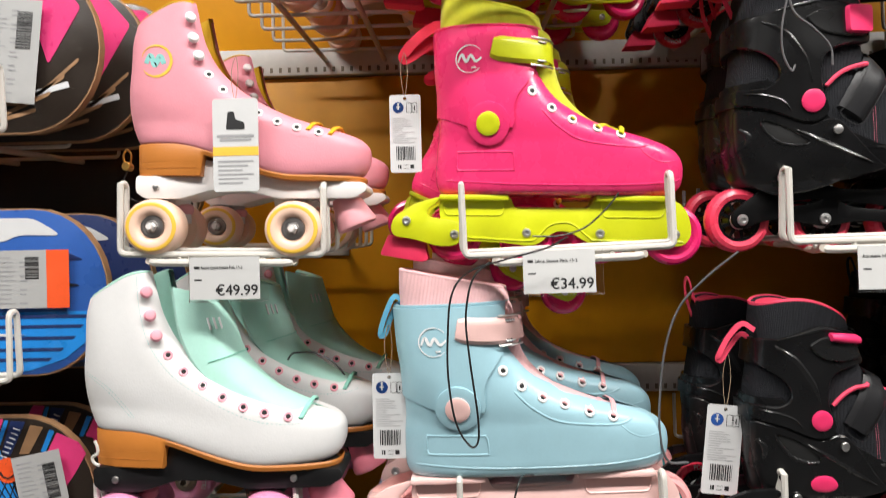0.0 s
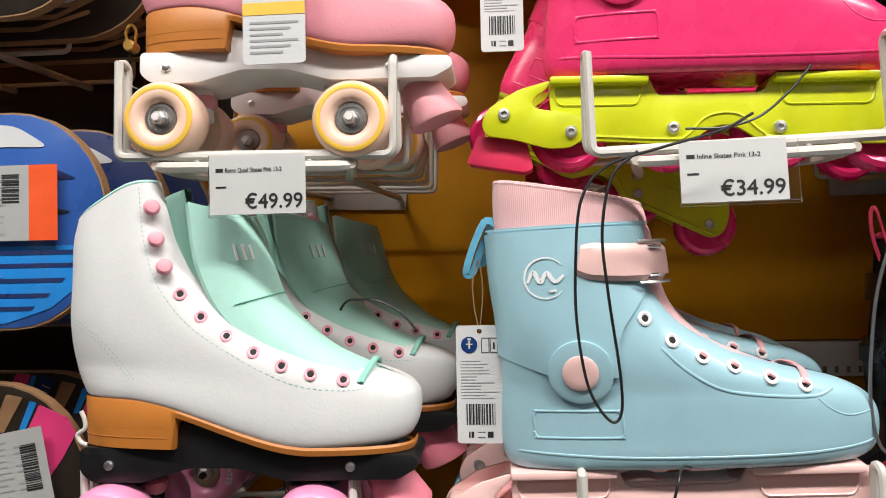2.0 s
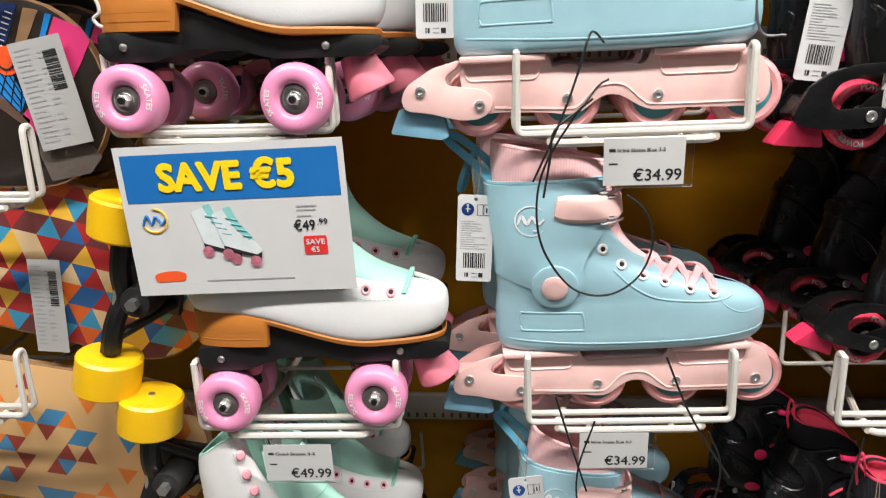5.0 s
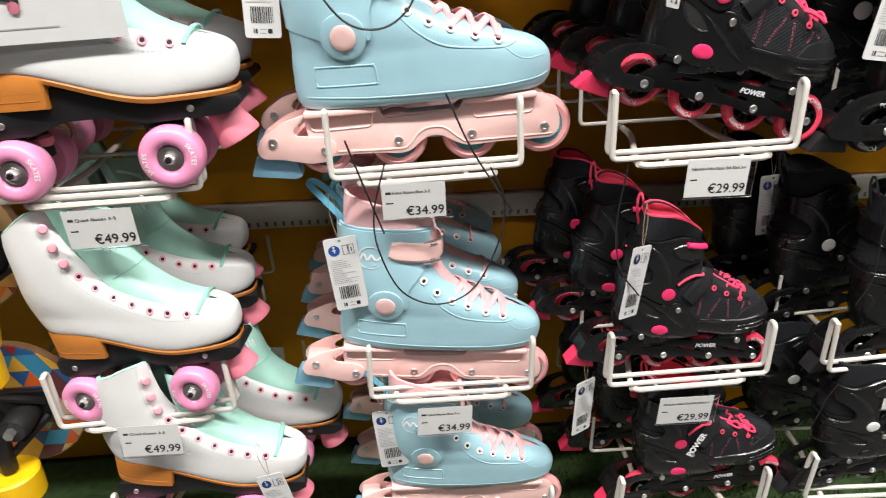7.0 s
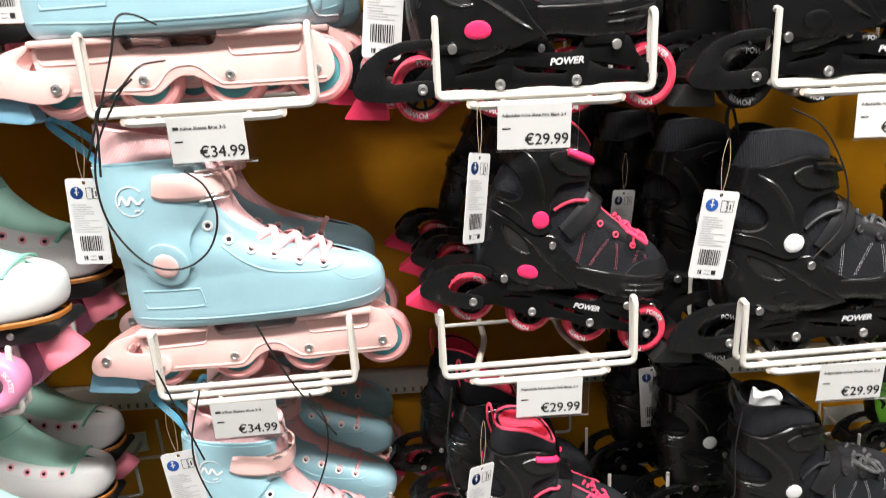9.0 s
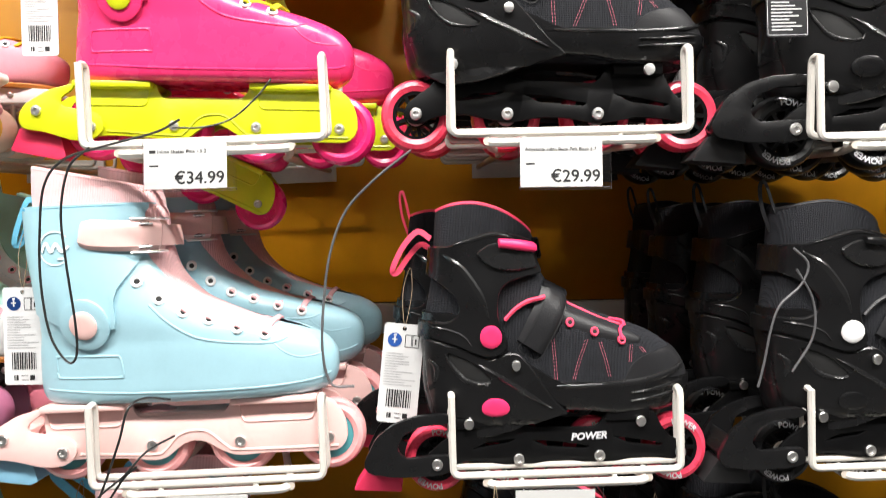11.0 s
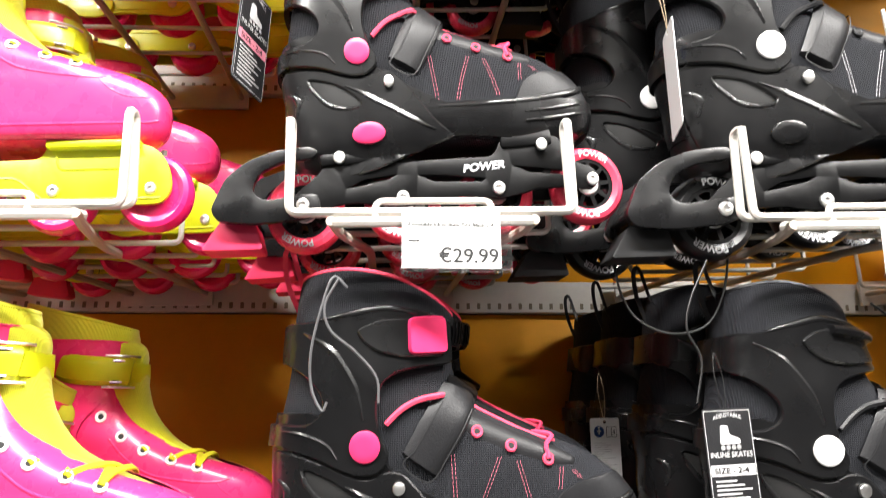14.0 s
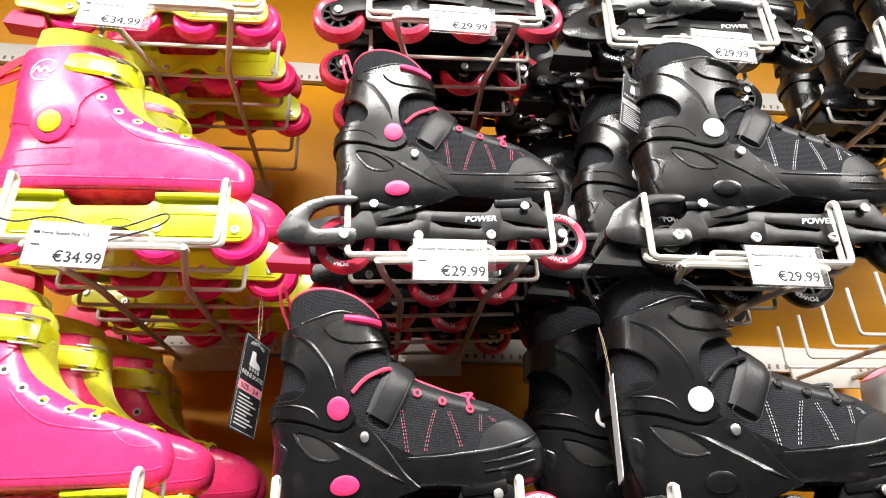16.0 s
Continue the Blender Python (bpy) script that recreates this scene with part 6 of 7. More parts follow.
# what sets single skates apart: a missing brake, other heel loops, tied laces, strap print
for ob, proto, z, tilt in front:
    if proto is shell_pink and tilt > 20:
        for c in list(ob.children):
            if c.name.startswith(("brake_", "heel_brake")) or (c.name.startswith("axle_bolt") and c.location.x < -0.18):
                bpy.data.objects.remove(c)
    if proto is shell_blue and z < 0.9:
        for c in list(ob.children):
            if c.name.startswith("heel_loop"):
                bpy.data.objects.remove(c)
        P = catmull([(-0.146, 0.226), (-0.160, 0.244), (-0.178, 0.262), (-0.192, 0.275), (-0.197, 0.282), (-0.189, 0.284), (-0.170, 0.270), (-0.152, 0.252), (-0.143, 0.236)], 34)
        part("heel_loop", webbing(bmesh.new(), [tuple(p) for p in P], 0.0085, 0.0014, -0.010, 0.006), m_skyfab, ob)
        bm = bmesh.new()
        eyes = [(0.0015, 0.1308), (0.0250, 0.1222), (0.0515, 0.1130), (0.0770, 0.1062)]
        for q in range(3):
            (xa, za), (xb, zb) = eyes[q], eyes[q + 1]
            for side in (-1, 1):
                pts = [(xa, 0.034 * side, za + 0.002), ((3 * xa + xb) / 4 + 0.004, 0.020 * side, za + 0.009), ((xa + xb) / 2 + 0.008, 0, (za + zb) / 2 + 0.0165 + 0.001 * side), ((xa + 3 * xb) / 4 + 0.006, -0.020 * side, zb + 0.009), (xb, -0.034 * side, zb + 0.002)]
                flat_lace(bm, catmull(pts, 14), 0.0095, 0.0022)
        part("lace", bm, m_lace_blush, ob)
    if proto is black_pink and 1.0 < z < 1.2:
        for c in list(ob.children):
            if c.name.startswith("heel_loop"):
                bpy.data.objects.remove(c)
        P = catmull([(-0.128, 0.232), (-0.142, 0.240), (-0.158, 0.226), (-0.170, 0.206), (-0.172, 0.198), (-0.166, 0.198), (-0.155, 0.212), (-0.140, 0.226), (-0.130, 0.222)], 34)
        part("heel_loop", webbing(bmesh.new(), [tuple(p) for p in P], 0.0060, 0.0014, -0.010, 0.006), m_neonfab, ob)
    if proto in (black_pink, black_white) and z < 0.9:
        lace_bow(ob, m_lace_pink if proto is black_pink else m_lace_black, rj)
    if proto is black_pink and 0.2 < z < 0.3:
        bm = letter(bmesh.new(), "POWER", 0.017, lambda u, v: (-0.052 + u * 0.50 - v * 0.86, -0.0575, 0.112 + u * 0.86 + v * 0.50), 0.04, 0.056)
        part("strap_lettering", bm, m_whiteplastic, ob, "white printed lettering")

# hooks: middle of the front wire, tilt
HOOKS = [(-0.2625, 0.727, 1.449, 1.2), (-0.301, 0.741, 1.118, -0.7), (-0.243, 0.738, 0.790, -1.5), (-0.250, 0.735, 0.480, -3.0), (-0.215, 0.735, 0.266, 0.0), (-0.18, 0.735, 1.778, 0.0),
         (0.117, 0.723, 1.445, -1.8), (0.108, 0.741, 1.1165, -1.5), (0.1275, 0.758, 0.793, -2.0), (0.153, 0.765, 0.464, 0.5), (0.190, 0.750, 0.200, 0.0), (0.080, 0.690, 1.778, -1.0), (0.113, 0.69, 2.085, -1.5), (0.112, 0.69, 2.42, -1.5),
         (0.462, 0.716, 1.451, -0.8), (0.460, 0.735, 1.121, -0.8), (0.4575, 0.742, 0.805, -1.5), (0.481, 0.738, 0.480, -0.8), (0.510, 0.720, 0.235, 1.0), (0.4295, 0.690, 1.778, -1.4), (0.475, 0.69, 2.087, -3.5), (0.478, 0.69, 2.43, -2.0),
         (0.812, 0.716, 1.445, -1.0), (0.816, 0.735, 1.122, -1.0), (0.8035, 0.721, 0.8065, -1.5), (0.796, 0.735, 0.4845, -2.7), (0.796, 0.715, 0.254, 3.0), (0.803, 0.688, 1.780, -1.5), (0.801, 0.668, 2.086, -1.0), (0.80, 0.69, 2.415, -3.0),
         (1.20, 0.70, 2.09, -2.0), (1.20, 0.70, 2.42, -2.0), (1.20, 0.70, 1.785, -2.0), (1.20, 0.70, 1.445, -1.0), (1.19, 0.70, 1.12, -1.0), (1.17, 0.72, 0.775, -2.0), (1.18, 0.72, 0.445, -2.0), (1.19, 0.72, 0.11, -2.0)]
for x, y, z, tilt in HOOKS:
    place(hook if z > 1.6 else hook_mid if z > 1.3 else hook_low, pose(x, y, z, 0, tilt, 0) @ Matrix.Diagonal((1, (WALL_Y - y) / 0.4885, 1, 1)))

# price labels: top middle
LABELS = [("49.99", "Retro Quad Skates Pink 13-2", [(-0.249, 0.707, 1.4475, 0.0)]), ("49.99", "Quad Skates 3-5", [(-0.238, 0.715, 0.782, -2.0), (-0.240, 0.712, 0.486, 0.0)]),
          ("34.99", "Inline Skates Pink 13-2", [(0.107, 0.710, 1.4475, -0.8)]), ("34.99", "Inline Skates Pink 3-5", [(0.032, 0.675, 1.770, 0.0), (0.0965, 0.656, 2.086, 1.0), (0.06, 0.682, 2.41, 0.0)]),
          ("34.99", "Inline Skates Blue 3-5", [(0.1180, 0.716, 1.1135, -1.5), (0.1125, 0.747, 0.7845, -1.5), (0.145, 0.745, 0.456, 2.0)]),
          ("29.99", "Adjustable Inline Skate Pink Black 5-7", [(0.4525, 0.703, 1.4455, 0.0)]), ("29.99", "Adjustable Inline Skate Pink Black 2-4", [(0.447, 0.712, 1.1135, 0.5), (0.4655, 0.711, 0.8085, 1.0), (0.476, 0.715, 0.468, 1.0), (0.4455, 0.680, 1.777, 0.0), (0.473, 0.657, 2.089, -1.0), (0.485, 0.682, 2.44, 0.0)]),
          ("29.99", "Adjustable Inline Skate Black 2-4", [(0.824, 0.712, 1.112, 0.0), (0.8105, 0.695, 0.8135, 0.0), (0.80, 0.712, 0.472, -1.0), (0.805, 0.695, 0.243, -3.0), (0.815, 0.703, 1.44, 0.0), (0.83, 0.675, 1.775, 0.0), (0.828, 0.655, 2.099, 0.0), (0.83, 0.682, 2.43, 0.0)])]
for price, line, spots in LABELS:
    first = price_label("\u20ac" + price, line, "white paper price label in a clear sleeve on a hook")
    for k, (x, y, z, tilt) in enumerate(spots):
        m = pose(x, y, z, rj.uniform(-4, 4), tilt, rj.uniform(-2, 2))
        if k == 0:
            first.matrix_basis = m
        else:
            copy_thing(first, m)

# ---------- swing tags on the skates ----------
CARDS = {"white": [(-0.061, 0.775, 1.630, 0, 0, 1.10), (-0.086, 0.775, 1.307, 0, 0, 1.10), (-0.045, 0.790, 1.045, 2, 0, 1.09), (0.014, 0.780, 0.704, -6, 4, 1.15), (0.058, 0.780, 0.429, -5, 0, 1.15),
                   (0.301, 0.775, 1.264, 6, 0, 1.14), (0.386, 0.705, 1.066, 9, 48, 1.02), (0.384, 0.715, 0.700, 10, 35, 1.05), (0.343, 0.760, 0.473, 2, 30, 1.0), (0.662, 0.745, 1.008, 7, 0, 1.14),
                   (1.0, 0.74, 0.43, 8, 0, 1.0), (0.629, 0.915, 1.615, 0, 10, 0.95), (0.60, 0.89, 0.985, 5, 15, 0.95), (0.645, 0.715, 1.963, 2, 78, 1.15), (-0.10, 0.70, 0.40, -12, 0, 1.0), (0.667, 0.93, 0.705, -5, 0, 1.1)],
         "quad": [(-0.237, 0.706, 1.615, 0, 0, 1.0)], "black": [(0.664, 0.716, 1.626, -2, 4, 0.97), (0.713, 0.705, 2.355, 12, 25, 1.0)], "pink_black": [(0.272, 0.745, 2.000, 5, 69, 1.12)]}
for kind, spots in CARDS.items():
    first = hang_card(kind)
    for k, (x, y, z, lean, turn, s) in enumerate(spots):
        m = pose(x, y, z, 0, lean, turn) @ Matrix.Scale(s, 4)
        if k == 0:
            first.matrix_basis = m
        else:
            copy_thing(first, m)

# ---------- security cables ----------
def cable(label, pts, r, material):
    bm = tube(bmesh.new(), [tuple(p) for p in catmull(pts, len(pts) * 6)], r * 0.78, 8)
    return tagged(part("security_cable", bm, material), label, "security cable", "security cables")


def at(y, pts):
    return [(x, y, z) for x, z in pts]


cable("thin black security cable looped over the blue skate", at(0.683, [(0.109, 1.460), (0.088, 1.449), (0.046, 1.438), (0.008, 1.426), (-0.010, 1.403), (-0.015, 1.359), (-0.015, 1.315), (-0.008, 1.271), (0.006, 1.248), (0.014, 1.253), (0.014, 1.280), (0.007, 1.337), (0.004, 1.381), (0.012, 1.419), (0.03, 1.436)]), 0.0014, m_cable)
cable("thin black security cable hanging from the skate frame", [(0.075, 0.735, 1.200), (0.062, 0.71, 1.208), (0.054, 0.692, 1.203), (0.046, 0.690, 1.174), (0.035, 0.688, 1.141), (0.022, 0.688, 1.108), (0.008, 0.690, 1.075)], 0.0014, m_cable)
cable("thin black security cable crossing the hook", [(0.080, 0.73, 1.166), (0.066, 0.70, 1.161), (0.049, 0.690, 1.142), (0.026, 0.687, 1.122), (0.023, 0.687, 1.098), (0.018, 0.69, 1.06)], 0.0014, m_cable)
cable("thin black security cable looped over the blue skate", at(0.692, [(0.06, 1.150), (0.045, 1.135), (0.019, 1.09), (0.012, 1.049), (0.020, 1.008), (0.048, 0.971), (0.082, 0.964), (0.110, 0.982), (0.122, 1.015), (0.114, 1.046), (0.096, 1.062)]), 0.0014, m_cable)
cable("thin black security cable hanging under the hook", at(0.70, [(0.037, 0.851), (0.053, 0.801), (0.073, 0.741)]), 0.0014, m_cable)
cable("thin black security cable hanging under the hook", at(0.70, [(0.146, 0.896), (0.170, 0.841), (0.196, 0.797), (0.220, 0.761)]), 0.0014, m_cable)
cable("thin black security cable looped over the lower blue skate", at(0.70, [(0.078, 0.824), (0.063, 0.767), (0.066, 0.719), (0.090, 0.665), (0.132, 0.645), (0.174, 0.663), (0.203, 0.719), (0.210, 0.774), (0.194, 0.814)]), 0.0013, m_cable)
cable("grey coated steel cable bowed between the skates", at(0.755, [(0.31, 1.44), (0.274, 1.412), (0.244, 1.380), (0.228, 1.338), (0.221, 1.290), (0.219, 1.242), (0.227, 1.208), (0.25, 1.205)]), 0.0017, m_cablegrey)
cable("grey steel cable looped round the black boot", at(0.70, [(0.363, 1.719), (0.352, 1.727), (0.344, 1.705), (0.337, 1.671), (0.338, 1.644), (0.346, 1.627), (0.350, 1.633)]), 0.0014, m_cablegrey)
cable("thin black security cable looped over the white skate", at(0.80, [(-0.211, 1.32), (-0.206, 1.327), (-0.198, 1.329), (-0.177, 1.328), (-0.156, 1.317), (-0.142, 1.301)]), 0.0014, m_cable)
cable("white plastic cord curled at the heel of the white skate", at(0.725, [(-0.407, 1.247), (-0.404, 1.24), (-0.404, 1.233), (-0.41, 1.228), (-0.407, 1.222), (-0.402, 1.22)]), 0.0022, m_wire)
cable("pale grey steel cable looped beside the black boots", at(0.715, [(0.673, 1.339), (0.687, 1.324), (0.68, 1.304), (0.66, 1.285), (0.651, 1.261), (0.645, 1.231), (0.639, 1.207)]), 0.0015, m_cablegrey)
cable("pale grey steel cable looped beside the black boots", at(0.715, [(0.676, 1.319), (0.692, 1.289), (0.692, 1.255), (0.672, 1.221)]), 0.0015, m_cablegrey)
cable("grey steel cable looped round the black boot", at(0.70, [(0.356, 1.726), (0.346, 1.705), (0.351, 1.686), (0.370, 1.670), (0.386, 1.651), (0.388, 1.632)]), 0.0014, m_cablegrey)
cable("thin black cable across the lime frame", at(0.742, [(0.176, 1.508), (0.161, 1.490), (0.137, 1.470), (0.109, 1.462), (0.08, 1.462)]), 0.0013, m_cable)
cable("thin black cable looped below the hook", at(0.76, [(0.60, 1.79), (0.598, 1.74), (0.612, 1.705), (0.645, 1.69), (0.68, 1.70), (0.70, 1.74), (0.705, 1.79)]), 0.0014, m_cable)
cable("thin black cable hanging by the black boots", at(0.73, [(0.668, 1.75), (0.650, 1.715), (0.645, 1.690), (0.655, 1.665), (0.648, 1.63)]), 0.0014, m_cable)
cable("thin black cable on the upper hook", at(0.683, [(-0.02, 2.11), (0.02, 2.098), (0.06, 2.105), (0.12, 2.095), (0.17, 2.115), (0.165, 2.10), (0.10, 2.075), (0.03, 2.06)]), 0.0014, m_cable)
cable("thin black cable hanging among the black skates", at(0.70, [(0.35, 0.81), (0.343, 0.74), (0.352, 0.68), (0.38, 0.64)]), 0.0012, m_cable)
cable("thin black cable hanging by the black boots", at(0.71, [(0.690, 0.75), (0.686, 0.70), (0.690, 0.64), (0.676, 0.60)]), 0.0012, m_cable)
cable("thin black cable bowed over the black boot", at(0.69, [(0.70, 1.10), (0.735, 1.08), (0.765, 1.03), (0.77, 0.98), (0.74, 0.94)]), 0.0012, m_cable)
cable("thin black cable hanging below the upper hook", at(0.74, [(0.92, 1.78), (0.90, 1.72), (0.86, 1.69), (0.82, 1.715)]), 0.0013, m_cable)
cable("thin black cable beside the hooks", at(0.73, [(0.84, 0.33), (0.69, 0.36), (0.685, 0.42), (0.70, 0.46)]), 0.0011, m_cable)

# ---------- clip on the pink heel, paper stuffed into a boot ----------
clip = thing("cable_clip", "small brass cable clip at the heel of the pink skate", "clip")
part("barrel", lathe(bmesh.new(), [(0.0042, -0.006), (0.0050, -0.005), (0.0050, 0.005), (0.0042, 0.006)], 14), m_brass, clip)
part("shackle", tube(bmesh.new(), [tuple(p) for p in catmull([(-0.003, 0, 0.003), (-0.005, 0, 0.012), (-0.001, 0, 0.019), (0.004, 0, 0.014), (0.003, 0, 0.003)], 20)], 0.0013, 6), m_brass, clip)
clip.matrix_basis = pose(-0.3795, 0.757, 1.552)
cable("thin black cable under the heel of the pink skate", [(-0.379, 0.757, 1.549), (-0.384, 0.755, 1.535), (-0.380, 0.752, 1.520), (-0.366, 0.750, 1.511), (-0.345, 0.750, 1.508)], 0.0012, m_cable)
rows = []
for i, (zz, rad) in enumerate(((-0.05, 0.016), (0.0, 0.0185), (0.010, 0.0195), (0.0165, 0.0190), (0.0165, 0.0172), (0.004, 0.0168), (-0.02, 0.015))):
    rows.append([(rad * (1 + 0.07 * math.sin(5 * a + i)) * math.cos(a), rad * 0.8 * (1 + 0.06 * math.cos(4 * a + i)) * math.sin(a), zz + 0.004 * math.sin(3 * a + 0.5)) for a in np.linspace(0, 2 * math.pi, 32, endpoint=False)])
bm = bmesh.new()
grid(bm, rows, True)
bmesh.ops.recalc_face_normals(bm, faces=bm.faces)
stuffing = tagged(part("paper_stuffing", bm, m_whiteplastic), "roll of white paper stuffed into the black boot", "paper stuffing")
stuffing.matrix_basis = pose(0.763, 0.788, 0.712, 0, 8, 0)

# ---------- offer sign ----------
sign = thing("offer_sign", "white card offer sign with a blue band and yellow lettering", "sign")
SW, SH = 0.112, 0.152
part("card", plate(bmesh.new(), [(-SW, 0), (SW, 0), (SW, -SH), (-SW, -SH)], 0.0, 0.0008), m_card, sign)
bm = bmesh.new()
flat_rect(bm, -SW + 0.006, SW - 0.006, -0.055, -0.008, -0.0004)
part("blue_band", bm, m_signblue, sign)
bm = letter(bmesh.new(), "SAVE \u20ac5", 0.037, lambda u, v: (-0.072 + u, -0.0008, -0.0435 + v), 0.048, 0.133)
part("offer_lettering", bm, m_signyellow, sign, "bold yellow lettering")
bm = letter(bmesh.new(), "\u20ac49", 0.0150, lambda u, v: (0.056 + u, -0.0006, -0.089 + v), 0.012, 0.021)
letter(bm, ".99", 0.009, lambda u, v: (0.079 + u, -0.0006, -0.084 + v), 0.01)
small = bmesh.new()
for z, w in ((-0.064, 0.026), (-0.068, 0.024), (-0.074, 0.018)):
    flat_rect(small, 0.060, 0.060 + w * 0.8, z - 0.0014, z, -0.0004)
flat_rect(small, -0.04, 0.05, -0.1385, -0.1372, -0.0004)
part("price_lettering", bm, m_ink, sign)
part("small_print", small, m_greyink, sign)["kind"] = "stuff"
part("red_badge", plate(bmesh.new(), rounded([(0.064, -0.095), (0.087, -0.095), (0.087, -0.114), (0.064, -0.114)], 0.002), -0.0006, -0.0002), m_redink, sign)
bm = letter(bmesh.new(), "SAVE", 0.0075, lambda u, v: (0.066 + u, -0.0009, -0.1035 + v), 0.03, 0.019)
letter(bm, "\u20ac5", 0.0075, lambda u, v: (0.0705 + u, -0.0009, -0.1115 + v), 0.03)
part("badge_lettering", bm, m_card, sign)
bm = bmesh.new()
path = [(-0.083 + 0.013 * math.cos(radians(a)), -0.0005, -0.073 + 0.012 * math.sin(radians(a))) for a in range(-150, 100, 12)]
tube(bm, path, 0.0010, 4)
part("ring_mark", bm, m_yellowring, sign)
bm = tube(bmesh.new(), [tuple(p) for p in catmull([(-0.095, -0.0005, -0.078), (-0.090, -0.0005, -0.068), (-0.086, -0.0005, -0.077), (-0.081, -0.0005, -0.069), (-0.076, -0.0005, -0.077), (-0.071, -0.0005, -0.072)], 30)], 0.0013, 4)
part("wave_mark", bm, m_signblue, sign)
part("maker_mark", plate(bmesh.new(), rounded([(-0.092, -0.138), (-0.062, -0.137), (-0.060, -0.129), (-0.070, -0.126), (-0.085, -0.127), (-0.094, -0.130)], 0.003), -0.0005, -0.0002), m_orangeink, sign)
m_printboot = mat("grey_white_print", (0.66, 0.72, 0.73), 0.5)
for dx, dz in ((0.0, 0.003), (0.020, 0.0)):
    y0 = -0.0004 - dx * 0.03
    part("printed_boot", plate(bmesh.new(), rounded([(-0.045 + dx, -0.069 + dz), (-0.031 + dx, -0.064 + dz), (-0.024 + dx, -0.083 + dz), (-0.004 + dx, -0.099 + dz), (0.002 + dx, -0.108 + dz), (-0.004 + dx, -0.112 + dz), (-0.036 + dx, -0.102 + dz)], 0.003), y0 - 0.0002, y0), m_printboot, sign)
    part("printed_tongue", plate(bmesh.new(), rounded([(-0.033 + dx, -0.063 + dz), (-0.025 + dx, -0.061 + dz), (-0.019 + dx, -0.078 + dz), (-0.006 + dx, -0.094 + dz), (-0.010 + dx, -0.097 + dz), (-0.024 + dx, -0.082 + dz)], 0.002), y0 - 0.0004, y0 - 0.0002), m_mintink, sign)
    bm = bmesh.new()
    for q in range(4):
        tube(bm, [(-0.031 + dx + q * 0.005, y0 - 0.0005, -0.073 + dz - q * 0.0062), (-0.019 + dx + q * 0.004, y0 - 0.0005, -0.076 + dz - q * 0.0058)], 0.0007, 4)
    part("printed_lacing", bm, m_teal, sign)
    part("printed_sole", plate(bmesh.new(), rounded([(-0.037 + dx, -0.101 + dz), (-0.004 + dx, -0.112 + dz), (0.001 + dx, -0.109 + dz), (0.0 + dx, -0.116 + dz), (-0.036 + dx, -0.106 + dz)], 0.001), y0 - 0.0005, y0 - 0.0003), m_ink, sign)
    for wx, wz in ((-0.033, -0.110), (-0.006, -0.1185)):
        part("printed_wheel", lathe(bmesh.new(), [(0.0058, y0 - 0.0007), (0.0001, y0 - 0.0007)], 16, wx + dx, wz + dz), m_pinkink, sign)
sign.matrix_basis = pose(-0.2875, 0.709, 1.111, 3, -2.5, 0) @ Matrix.Scale(1.02, 4)

# ---------- skateboards on their sides ----------
m_ply = mat("maple_ply_edge", (0.36, 0.20, 0.10), 0.5, var=0.3, scale=60)
m_deckblue = mat("royal_blue_deck_print", (0.030, 0.10, 0.36), 0.3, var=0.12, scale=12, coat=0.3)
m_decknavy = mat("navy_deck_print", (0.02, 0.035, 0.12), 0.3, var=0.1, coat=0.3)
m_deckcyan = mat("bright_blue_deck_print", (0.02, 0.24, 0.66), 0.3, var=0.12, coat=0.3)
m_deckdark = mat("charcoal_deck_print", (0.026, 0.018, 0.013), 0.35, var=0.4, scale=15, coat=0.3)
m_deckpink = mat("magenta_deck_print", (0.72, 0.05, 0.20), 0.3, var=0.1, coat=0.3)
m_wrap = film("shrink_wrap_film", 0.10, 0.10, 0.9)


def triangle_print(name, size, colors):
    """A print of small triangles in random flat colours."""
    m = mat(name, (0.5, 0.5, 0.5), 0.35, coat=0.2)
    nt = m.node_tree
    b = nt.nodes["Principled BSDF"]
    co = nt.nodes.new("ShaderNodeTexCoord")
    sep = nt.nodes.new("ShaderNodeSeparateXYZ")
    nt.links.new(co.outputs["Object"], sep.inputs[0])
    comb = nt.nodes.new("ShaderNodeCombineXYZ")
    for i, (kx, kz) in enumerate(((1, 0.577), (1, -0.577), (0, 1.1547))):
        m1 = nt.nodes.new("ShaderNodeMath")
        m1.operation = "MULTIPLY"
        m1.inputs[1].default_value = kx / size
        nt.links.new(sep.outputs["X"], m1.inputs[0])
        m2 = nt.nodes.new("ShaderNodeMath")
        m2.operation = "MULTIPLY_ADD"
        m2.inputs[1].default_value = kz / size
        nt.links.new(sep.outputs["Z"], m2.inputs[0])
        nt.links.new(m1.outputs[0], m2.inputs[2])
        fl = nt.nodes.new("ShaderNodeMath")
        fl.operation = "FLOOR"
        nt.links.new(m2.outputs[0], fl.inputs[0])
        nt.links.new(fl.outputs[0], comb.inputs[i])
    wn = nt.nodes.new("ShaderNodeTexWhiteNoise")
    nt.links.new(comb.outputs[0], wn.inputs["Vector"])
    ramp = nt.nodes.new("ShaderNodeValToRGB")
    ramp.color_ramp.interpolation = "CONSTANT"
    el = ramp.color_ramp.elements
    while len(el) < len(colors):
        el.new(0.5)
    for i, c in enumerate(colors):
        el[i].position, el[i].color = i / len(colors), (*c, 1)
    nt.links.new(wn.outputs["Value"], ramp.inputs["Fac"])
    nt.links.new(ramp.outputs["Color"], b.inputs["Base Color"])
    return m


